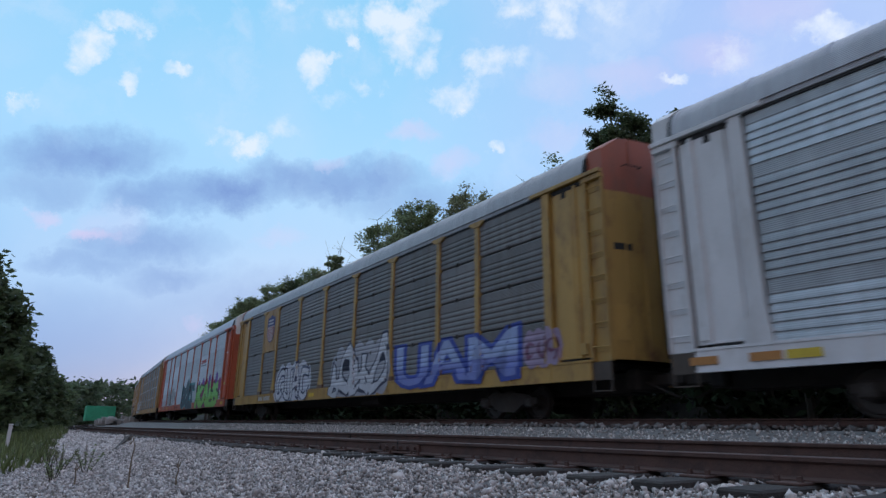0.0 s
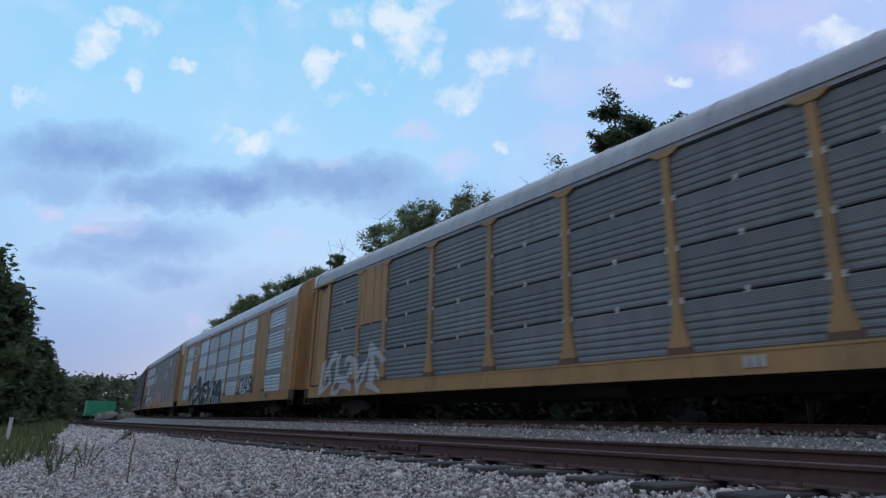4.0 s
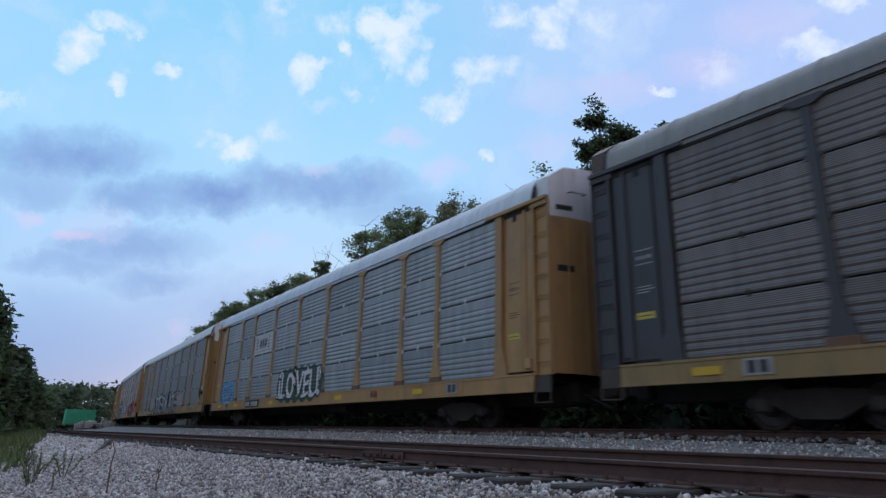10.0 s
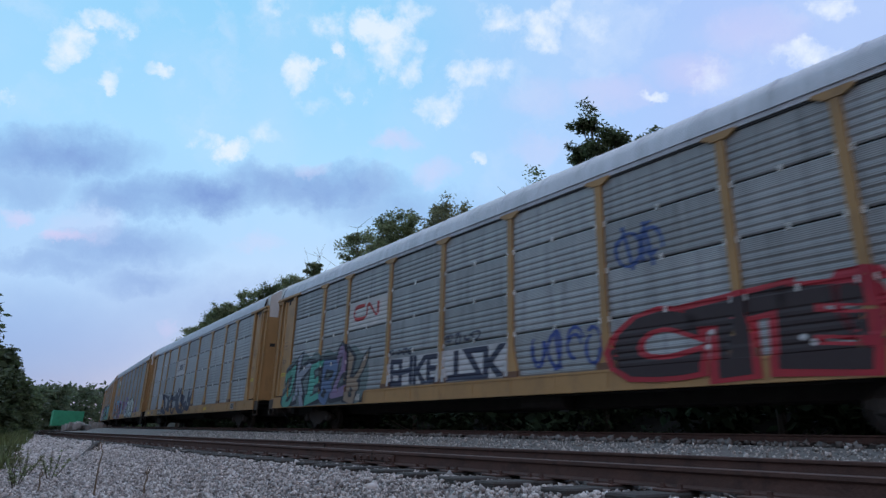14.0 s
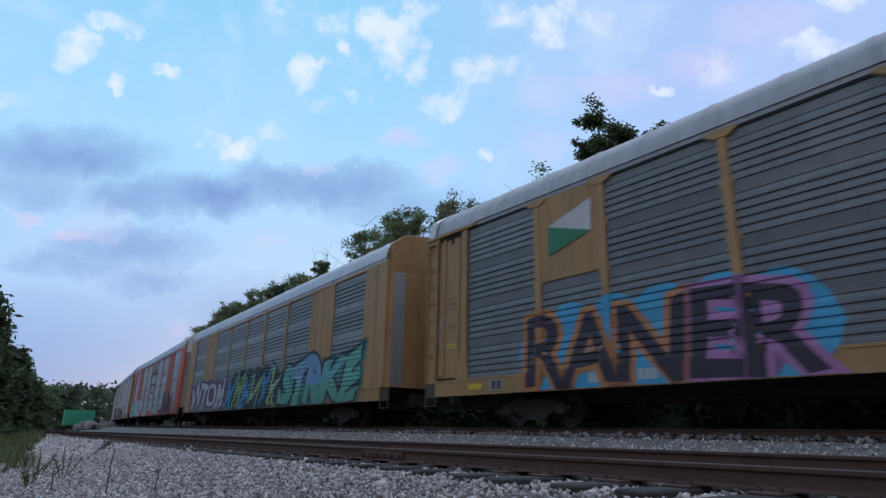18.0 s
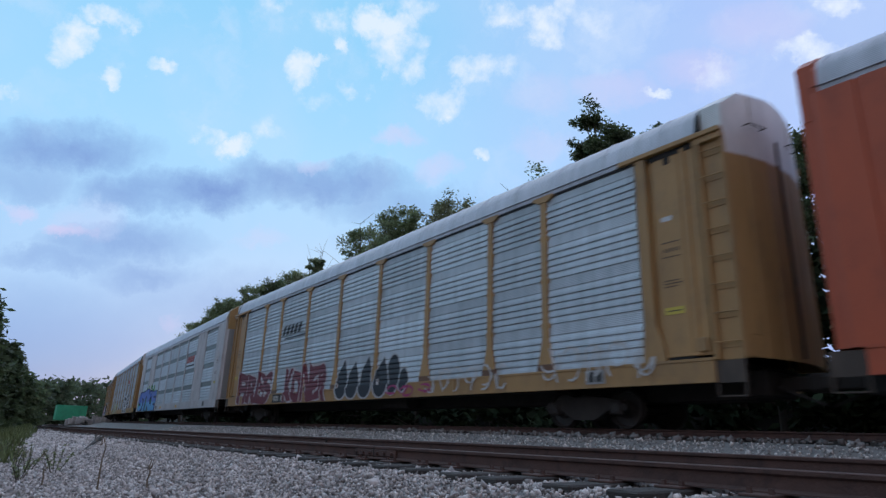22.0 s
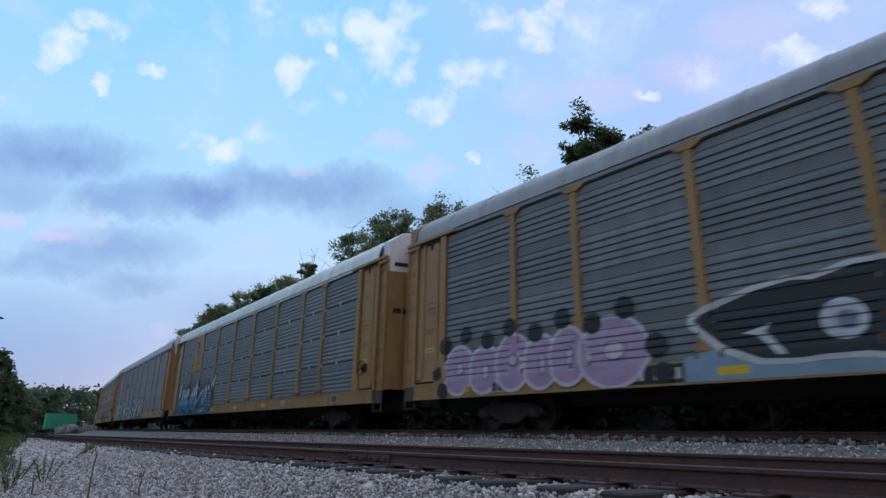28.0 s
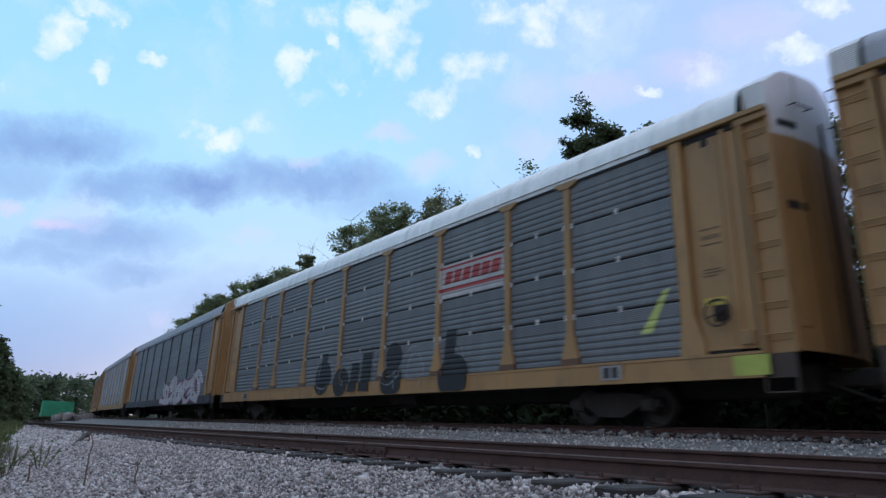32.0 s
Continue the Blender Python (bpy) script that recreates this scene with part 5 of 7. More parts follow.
def black_block(car, sp):
    """Black crowned shape with pale slits."""
    xs = (-1.6, -1.4, -1.1, -0.85, -0.5, -0.2, 0.1, 0.4, 0.7, 1.0, 1.2)
    hi = (1.75, 2.28, 2.34, 2.02, 2.18, 2.26, 2.32, 2.24, 1.85, 1.3, 0.95)
    lay_on_side("graffiti_outline", strip([x * 1.05 for x in xs], (0.82,) * 11, [z + 0.08 for z in hi]), car, sp, (0.44, 0.44, 0.48), 0.005, "black throw-up with pale slits")
    lay_on_side("graffiti_fill", strip(xs, (0.825,) * 11, hi), car, sp, (0.018, 0.018, 0.022), 0.008)
    for flat in (slab(-0.98, -0.74, 0.84, 1.32, -0.05), slab(-0.34, -0.12, 0.84, 1.22, -0.04), slab(0.24, 0.48, 0.84, 1.24, -0.10), poly((0.12, 1.6), (0.32, 1.55), (0.22, 1.88)), poly((-0.95, 1.62), (-0.7, 1.60), (-0.8, 1.80))):
        lay_on_side("graffiti_mark", flat, car, sp, (0.42, 0.43, 0.46), 0.011)


def spikes(xs, half, low, high, fill, rim, edge=0.07):
    """A row of drop shapes, round below and pointed above."""
    def shape(x, grow, top):
        a, b = half + grow, low + half
        pts = [(x + a * math.cos(math.pi + i * math.pi / 8), max(0.82, b + a * math.sin(math.pi + i * math.pi / 8))) for i in range(9)]
        return poly(*pts, (x + a * 0.8, b + (top - b) * 0.5), (x + 0.12, top + grow), (x - a * 0.7, b + (top - b) * 0.5))

    def fn(car, sp):
        for i, x in enumerate(xs):
            top = high - 0.12 * (i % 2)
            lay_on_side("graffiti_outline", shape(x, edge, top), car, sp, rim, 0.005 + 0.003 * i)
            lay_on_side("graffiti_fill", shape(x, 0.0, top), car, sp, fill, 0.0065 + 0.003 * i)
    return fn


GLYPHS = "RSEKBGAPQZ"


def block(shapes, box, fill, line, ground=None, lean=0.0, wobble=0.06, seed=0, bold=0.07, shine=None, label="", count=None):
    """A piece that cannot be read: letter-like block shapes alone."""
    def fn(car, sp):
        if ground is not None:
            lay_on_side("graffiti_ground", cloud(box, count or len(shapes) + 1, seed), car, sp, ground, 0.004)
        lay_each("letter_outline", letters(shapes, box, bold, lean, wobble, seed, 0.86, True), car, sp, line, 0.008)
        lay_each("letter", letters(shapes, box, bold * 0.25, lean, wobble, seed, 0.86, True), car, sp, fill, 0.012, label)
        if shine is not None:
            lay_each("letter_streak", letters(shapes, box, -0.03, lean, wobble, seed, 0.86, True), car, sp, shine, 0.016)
    return fn


def tag(box, count, width, rgb, seed, ground=None, edge=None, loops=2, label=""):
    """An unreadable tag: thin ones are swung strokes, fat ones are block shapes that stand for letters."""
    def fn(car, sp):
        if ground is not None:
            lay_on_side("graffiti_ground", cloud(box, count + 1, seed, 0.58), car, sp, ground, 0.004)
        if width >= 0.07:
            rng = random.Random(seed)
            shapes = "".join(rng.choice(GLYPHS) for _ in range(count))
            fat = 0.02 + (width - 0.07) * 0.5
            if edge is not None:
                lay_each("letter_outline", letters(shapes, box, fat + 0.05, 0.1, 0.14, seed, 0.82, True), car, sp, edge, 0.008)
            lay_each("letter", letters(shapes, box, fat, 0.1, 0.14, seed, 0.82, True), car, sp, rgb, 0.012, label)
            return
        lay_each("tag_stroke", scrawl(box, count, width, seed, loops), car, sp, rgb, 0.012, label)
    return fn


def sign(name, flats, label=""):
    """flats: (flat, colour) from the back to the front; the first one carries the label."""
    def fn(car, sp):
        for i, (flat, rgb) in enumerate(flats):
            lay_on_side(name if i == 0 else "sign_mark", flat, car, sp, rgb, 0.004 + 0.003 * i, label if i == 0 else "", name != "logo")
    return fn


def shield(x, z, k=1.0):
    """A striped shield."""
    w, h = 0.52 * k, 0.72 * k
    out = poly((x - w, z + h * 0.85), (x - w * 0.55, z + h * 0.80), (x, z + h), (x + w * 0.55, z + h * 0.80), (x + w, z + h * 0.85), (x + w * 1.05, z + h * 0.3), (x + w, z - h * 0.5),
               (x + w * 0.5, z - h * 0.85), (x, z - h), (x - w * 0.5, z - h * 0.85), (x - w, z - h * 0.5), (x - w * 1.05, z + h * 0.3))
    body = poly((x - w * 0.93, z + h * 0.18), (x - w * 0.9, z - h * 0.46), (x - w * 0.45, z - h * 0.78), (x, z - h * 0.9), (x + w * 0.45, z - h * 0.78), (x + w * 0.9, z - h * 0.46), (x + w * 0.93, z + h * 0.18))
    flats = [(out, (0.03, 0.045, 0.16)), (body, (0.48, 0.46, 0.46))]
    for i in range(5):
        a = x - w * 0.78 + i * w * 0.37
        flats.append((slab(a, a + w * 0.16, z - h * (0.60 + 0.05 * i * (4 - i)), z + h * 0.16), (0.30, 0.05, 0.05)))
    for i in (0, 1):
        flats.append((slab(x - w * 0.65, x + w * 0.65, z + h * (0.30 + 0.22 * i), z + h * (0.42 + 0.22 * i), 0), (0.42, 0.42, 0.46)))
    return sign("logo", flats, "blue, white and red shield logo")


def red_swoosh(x0, x1, z0, z1):
    h = z1 - z0
    flats = []
    n = 5
    w = (x1 - x0 - 0.4) / n
    flats.append((slab(x0, x1 - 0.2, z0, z0 + h * 0.10, 0.2), (0.03, 0.03, 0.035)))
    for i in range(n):
        a = x0 + 0.15 + i * w
        flats.append((poly((a, z0 + h * 0.28), (a + w * 0.80, z0 + h * 0.28), (a + w * 0.80 + 0.12, z0 + h * 0.74), (a + 0.12, z0 + h * 0.74)), (0.38, 0.055, 0.045)))
    return sign("logo", flats, "slanted red bar logo over a black line")


def number_bars(x, count, rgb=(0.5, 0.5, 0.5), back=None, groups=(4, 6)):
    """Reporting marks as plain bars on the sill."""
    def fn(car, sp):
        a = x
        if back is not None:
            lay_on_side("number_ground", slab(x - 0.12, x + 0.16 * (sum(groups) + 1) + 0.1, 0.85, 1.20), car, sp, back, 0.002)
        for g in groups:
            for _ in range(g):
                lay_on_side("marking", slab(a, a + 0.10, 0.92, 1.13), car, sp, rgb, 0.006)
                a += 0.15
            a += 0.18
    return fn


def reflectors(xs, rgb=(0.62, 0.42, 0.03)):
    def fn(car, sp):
        for x in xs:
            lay_on_side("reflector", slab(x - 0.27, x + 0.27, 0.93, 1.08), car, sp, rgb, 0.004, "yellow reflective strip")
    return fn


def data_marks(dark=True, boxes=True):
    """Small stencilled data on the end plates, as bars."""
    c = (0.13, 0.085, 0.05) if dark else (0.30, 0.30, 0.30)

    def fn(car, sp):
        for side in (-1, 1):
            x0 = 12.45 if side > 0 else -12.85
            for z, w in ((3.56, 0.40), (3.26, 0.40), (2.78, 0.34), (2.72, 0.40), (2.66, 0.28)):
                lay_on_side("marking", slab(x0, x0 + w, z, z + 0.022), car, sp, c, 0.004, "", False)
            for i in range(5):
                lay_on_side("marking", slab(x0 + 0.03 + 0.075 * i, x0 + 0.075 + 0.075 * i, 3.37, 3.45), car, sp, c, 0.004, "", False)
            x0 = 12.42 if side > 0 else -12.90
            lay_on_side("sticker", slab(x0, x0 + 0.42, 2.12, 2.26), car, sp, (0.50, 0.40, 0.07), 0.004, "yellow sticker with a dark line", False)
            if side > 0 and sp["style"] == "slats":
                lay_on_side("sticker", slab(x0 + 0.06, x0 + 0.30, 4.02, 4.12), car, sp, (0.55, 0.55, 0.55), 0.004, "white paper label", False)
            lay_on_side("marking", slab(x0 + 0.05, x0 + 0.37, 2.175, 2.20), car, sp, (0.10, 0.08, 0.04), 0.007, "", False)
            lay_on_side("marking", slab(10.1 * side - 0.25, 10.1 * side + 0.25, 0.88, 1.17), car, sp, (0.30, 0.30, 0.30), 0.004)
            for k in (-0.1, 0.1):
                lay_on_side("marking", slab(10.1 * side + k - 0.07, 10.1 * side + k + 0.07, 0.92, 1.13), car, sp, (0.03, 0.03, 0.03), 0.008)
    return fn


def checks(x0, x1, z0, z1, n, m, rgb):
    pts, faces = [], []
    for i in range(n):
        for j in range(m):
            if (i + j) % 2:
                continue
            k = len(pts)
            a, b = x0 + (x1 - x0) * i / n, x0 + (x1 - x0) * (i + 1) / n
            c, d = z0 + (z1 - z0) * j / m, z0 + (z1 - z0) * (j + 1) / m
            pts += [(a, c), (b, c), (b, d), (a, d)]
            faces.append((k, k + 1, k + 2, k + 3))
    return sign("checker_patch", [(slab(x0 - 0.1, x1 + 0.1, z0, z1), (0.42, 0.42, 0.44)), ((pts, faces), rgb)])


def hand_brake(car, sp):
    """Hand brake wheel low on the front end plate."""
    bd = Build()
    n = 16
    for i in range(n):
        a, b = 2 * math.pi * i / n, 2 * math.pi * (i + 1) / n
        bd.tube((12.72 + 0.24 * math.cos(a), -1.70, 1.95 + 0.24 * math.sin(a)), (12.72 + 0.24 * math.cos(b), -1.70, 1.95 + 0.24 * math.sin(b)), 0.018, 5)
    for i in range(4):
        a = math.pi * i / 2 + 0.4
        bd.tube((12.72, -1.68, 1.95), (12.72 + 0.24 * math.cos(a), -1.70, 1.95 + 0.24 * math.sin(a)), 0.014, 5)
    bd.tube((12.72, -1.52, 1.95), (12.72, -1.71, 1.95), 0.04, 8)
    bd.box(12.60, 12.84, -1.60, -1.52, 1.82, 2.10, 0.02)
    part_mesh("brake_wheel", bd.mesh("brake_wheel", STEEL_DARK), car, "hand brake wheel on a bracket")


def robot(car, sp):
    x, z, k = -0.45, 4.0, 0.10
    pts, faces = [], []
    arc = [(x + 0.80 * math.cos(math.pi * i / 10), 4.45 + 0.75 * math.sin(math.pi * i / 10)) for i in range(11)]
    ribbon(arc, k, pts, faces)
    for a, b in (((-1.25, 4.45), (0.37, 4.45)), ((-1.55, 4.45), (-1.55, 3.45)), ((0.65, 4.45), (0.65, 3.45)), ((-1.6, 4.40), (-1.2, 4.40)), ((0.3, 4.40), (0.7, 4.40)), ((-1.6, 3.5), (0.7, 3.5)), ((-1.1, 3.5), (-1.1, 2.8)), ((0.2, 3.5), (0.2, 2.8)), ((-1.15, 2.8), (0.25, 2.8))):
        ribbon([a, b], k, pts, faces)
    lay_on_side("graffiti_outline", (pts, faces), car, sp, BLACK, 0.010, "black sprayed outline of a box-shaped robot")
    for dx in (-0.3, 0.3):
        lay_on_side("graffiti_fill", slab(x + dx - 0.16, x + dx + 0.16, 4.55, 4.95), car, sp, BLACK, 0.010)


def words(text, box, rgb, label=""):
    """Plain painted lettering."""
    def fn(car, sp):
        lay_each("letter", letters(text, box, 0.004, 0, 0, 0, 1.0), car, sp, rgb, 0.006, label, False)
    return fn


def bubbles(rounds, fill, rim, edge=0.09, base=0.004):
    """Fat round shapes of a throw-up: x, z, half width, half height."""
    def oval(x, z, a, b):
        return poly(*[(x + a * math.cos(i * 0.3142), max(0.82, z + b * math.sin(i * 0.3142))) for i in range(20)])

    def fn(car, sp):
        for i, (x, z, a, b) in enumerate(rounds):
            up = base + 0.003 * i
            lay_on_side("graffiti_outline", oval(x, z, a + edge, b + edge), car, sp, rim, up)
            lay_on_side("graffiti_fill", oval(x, z, a, b), car, sp, fill, up + 0.0015)
    return fn


def low_half(flat, z):
    """The part of a flat drawing that lies under the height z."""
    bm = bmesh.new()
    vs = [bm.verts.new((x, 0, h)) for x, h in flat[0]]
    for f in flat[1]:
        try:
            bm.faces.new([vs[i] for i in f])
        except ValueError:
            pass
    bmesh.ops.bisect_plane(bm, geom=bm.verts[:] + bm.edges[:] + bm.faces[:], plane_co=(0, 0, z), plane_no=(0, 0, 1), dist=1e-5, clear_outer=True)
    bm.verts.index_update()
    out = [(v.co.x, v.co.z) for v in bm.verts], [tuple(v.index for v in f.verts) for f in bm.faces]
    bm.free()
    return out


def two_tone(shapes, box, high, low, line, ground, lean, wobble, seed, bold):
    """Unreadable block shapes, pale above and coloured below."""
    def fn(car, sp):
        lay_on_side("graffiti_ground", cloud(box, len(shapes) + 2, seed), car, sp, ground, 0.004)
        lay_each("letter_outline", letters(shapes, box, bold, lean, wobble, seed, 0.86, True), car, sp, line, 0.008)
        flat = letters(shapes, box, bold * 0.3, lean, wobble, seed, 0.86, True)
        lay_each("letter", flat, car, sp, high, 0.012)
        lay_each("letter_shade", low_half(flat, box[2] + 0.62 * (box[3] - box[2])), car, sp, low, 0.015)
        lay_each("letter_shade", low_half(flat, box[2] + 0.30 * (box[3] - box[2])), car, sp, tuple(k * 0.6 for k in low), 0.018)
    return fn


EX = {k: [] for k in range(25)}
EX[0] += [reflectors((-13.0, -11.9), (0.40, 0.18, 0.05)), reflectors((-11.3,), (0.55, 0.40, 0.04))]
EX[1] += [piece("UAM", (4.75, 10.6, 1.06, 2.22), (0.26, 0.33, 0.55), (0.035, 0.06, 0.30), None, 0.0, 0.03, 1, 0.085, None, fade=(0.16, 0.20, 0.48)),
          piece("GUAC", (-6.6, -2.8, 0.95, 2.3), (0.50, 0.52, 0.58), (0.04, 0.05, 0.11), (0.44, 0.46, 0.54), 0.0, 0.08, 2),
          tag((-0.3, 4.1, 0.95, 2.5), 5, 0.10, (0.46, 0.48, 0.54), 11, (0.30, 0.31, 0.36), INK), tag((10.95, 12.1, 1.3, 2.0), 3, 0.05, (0.14, 0.05, 0.10), 12, (0.26, 0.20, 0.30)),
          shield(-8.2, 4.55, 1.02), number_bars(-9.0, 10), reflectors((-2.2, 8.9))]
EX[2] += [piece("KAES", (4.6, 11.2, 0.86, 2.3), (0.20, 0.50, 0.12), (0.03, 0.07, 0.03), (0.24, 0.025, 0.09), 0.1, 0.07, 3, 0.10, None, count=7, fat=0.6, fade=(0.19, 0.42, 0.08)), sign("paint_dot", [(disc(x, z, r), c) for x, z, r, c in ((5.0, 2.42, 0.34, (0.14, 0.05, 0.30)), (6.3, 2.5, 0.36, (0.16, 0.05, 0.30)), (7.4, 2.5, 0.30, (0.30, 0.02, 0.05)), (8.3, 2.66, 0.34, (0.15, 0.05, 0.30)), (9.2, 2.42, 0.40, (0.28, 0.02, 0.06)), (10.4, 2.66, 0.36, (0.15, 0.05, 0.30)), (11.4, 2.2, 0.42, (0.26, 0.03, 0.16)))], "purple and red sprayed dots"),
          tag((-1.2, 3.1, 1.1, 2.6), 4, 0.15, (0.04, 0.07, 0.09), 23, None, (0.07, 0.24, 0.26)), tag((3.3, 4.4, 1.3, 2.4), 2, 0.06, (0.45, 0.46, 0.48), 22),
          piece("ROBA", (-8.5, -5.3, 1.22, 2.55), (0.33, 0.35, 0.36), (0.085, 0.09, 0.095), None, 0.08, 0.10, 33, 0.045), bubbles([(-5.1, 2.15, 0.2, 0.22), (-4.95, 1.75, 0.16, 0.16)], (0.22, 0.23, 0.24), (0.09, 0.09, 0.10), 0.05), tag((-4.85, -4.45, 1.6, 2.0), 2, 0.025, (0.16, 0.13, 0.18), 24), tag((-11.6, -9.6, 1.25, 1.75), 6, 0.02, (0.30, 0.12, 0.15), 25),
          number_bars(-4.2, 10, (0.12, 0.03, 0.02), None, (4, 6)), data_marks(), red_swoosh(4.6, 6.8, 3.75, 4.35), reflectors((12.6, -8.0, -12.3), (0.55, 0.36, 0.03))]
EX[3] += [tag((-11.8, -7.0, 0.9, 2.3), 5, 0.07, (0.42, 0.43, 0.45), 31), reflectors((9.6,)), number_bars(5.6, 3, (0.45, 0.45, 0.45), None, (3,))]
EX[4] += [tag((-9.0, -1.6, 0.85, 2.35), 5, 0.13, (0.020, 0.020, 0.024), 41, None, (0.46, 0.47, 0.50)), black_block,
          piece("DASK", (4.8, 7.9, 1.25, 2.2), (0.03, 0.035, 0.05), (0.03, 0.035, 0.05), None, 0.1, 0.10, 5, 0.0),
          bent_logo(-8.9, 4.44, 1.48, 0.62, (0.55, 0.55, 0.56), "white logo of one bent stroke"),
          sign("marking", [(slab(-8.9 + 0.19 * i, -8.76 + 0.19 * i, 4.08, 4.22), (0.45, 0.45, 0.46)) for i in range(8)]), number_bars(-5.6, 10, (0.4, 0.4, 0.42)), data_marks()]
EX[5] += [sign("graffiti_coin", [(disc(-2.78, 1.80, 0.98), BLACK), (disc(-2.74, 1.82, 0.78), (0.40, 0.42, 0.10)), (disc(-2.62, 1.80, 0.50), (0.03, 0.03, 0.03)), (slab(-2.9, -2.3, 1.72, 1.86), (0.38, 0.40, 0.10)), (slab(-2.7, -2.56, 1.46, 2.14), (0.38, 0.40, 0.10))], "yellow-green coin shape with a black rim"),
          tag((-0.8, 3.6, 1.25, 2.2), 5, 0.09, (0.40, 0.26, 0.22), 51, (0.36, 0.30, 0.28), (0.28, 0.12, 0.08)), sign("paint_patch", [(slab(-1.5, 4.2, 0.84, 1.20), (0.48, 0.20, 0.02))]),
          bubbles([(-11.75, 1.35, 0.16, 0.32), (-11.15, 1.65, 0.46, 0.62), (-10.45, 1.95, 0.28, 0.42), (-10.75, 1.25, 0.36, 0.30), (-10.2, 1.20, 0.30, 0.16), (-9.75, 1.52, 0.33, 0.40), (-9.52, 2.12, 0.34, 0.28)], (0.030, 0.026, 0.04), (0.27, 0.19, 0.33), 0.07), tag((-6.9, -5.1, 1.32, 1.75), 6, 0.08, (0.30, 0.10, 0.08), 53, None, (0.12, 0.04, 0.04)), number_bars(5.6, 3, (0.18, 0.04, 0.03), None, (3,)), number_bars(-8.5, 10, BLACK), reflectors((12.5,), (0.5, 0.42, 0.04)), data_marks()]
EX[6] += [sign("logo", [(slab(-7.1, -4.45, ROW_LOW + 2 * ROW_H + 0.04, ROW_LOW + 3 * ROW_H - 0.04), (0.24, 0.02, 0.018))] + [(slab(-6.6 + 0.27 * i, -6.42 + 0.27 * i, 3.78, 4.12, 0.06), (0.5, 0.48, 0.48)) for i in range(6)], "dark red sign with a row of white strokes"),
          tag((1.9, 4.3, 0.86, 2.35), 4, 0.11, INK, 61, (0.025, 0.03, 0.05), (0.42, 0.44, 0.50)), reflectors((-11.0, -3.0, 7.6, 12.2), (0.55, 0.36, 0.03)), number_bars(-8.0, 10, (0.45, 0.44, 0.42), BLACK), number_bars(5.5, 3, (0.35, 0.2, 0.03), None, (3,)), data_marks(False)]
EX[7] += [sign("logo", [(slab(-7.1, -4.5, ROW_LOW + 2 * ROW_H + 0.05, ROW_LOW + 3 * ROW_H - 0.05), (0.46, 0.47, 0.48))] + [(slab(a, a + 0.24, 3.75, 4.15, 0.05), (0.03, 0.03, 0.06)) for a in (-6.3, -5.95, -5.6)] + [(slab(a, a + 0.07, 3.65, 4.3), (0.03, 0.03, 0.06)) for a in (-6.65, -5.05)], "pale sign with dark bracketed bars"),
          piece("iLOVEU!", (-2.9, 1.5, 1.15, 2.25), (0.62, 0.62, 0.64), (0.02, 0.025, 0.025), (0.025, 0.06, 0.04), 0.0, 0.04, 7, 0.06), tag((-11.5, -9.4, 1.3, 2.2), 4, 0.07, (0.03, 0.16, 0.36), 71, (0.05, 0.26, 0.48), (0.35, 0.45, 0.5)),
          number_bars(5.6, 3, (0.20, 0.04, 0.03), None, (3,)), number_bars(-7.0, 10, (0.48, 0.47, 0.45), BLACK), reflectors((-11.4, -8.6, -3.6, 3.2, 8.4)), data_marks()]
EX[8] += [piece("AFTERMATH", (-5.0, 5.2, 0.95, 2.25), (0.34, 0.35, 0.37), BLACK, None, 0.05, 0.06, 8, 0.085, fat=0.15, fade=(0.27, 0.27, 0.28)), checks(-6.5, -5.3, 1.3, 2.2, 7, 6, (0.24, 0.05, 0.08)), checks(5.5, 6.9, 1.35, 2.1, 8, 5, (0.24, 0.05, 0.08)), shield(-8.25, 4.70, 0.72),
          words("BUILDING AMERICA", (-9.06, -7.44, 3.72, 3.86), (0.13, 0.065, 0.02)), number_bars(-7.5, 10, (0.5, 0.49, 0.46), BLACK), tag((-11.3, -10.2, 1.3, 2.0), 2, 0.07, (0.10, 0.22, 0.24), 81), reflectors((-8.6, -4.4, -0.6, 3.3)), tag((12.2, 13.0, 1.4, 2.5), 2, 0.05, (0.42, 0.38, 0.36), 82), data_marks(), hand_brake]
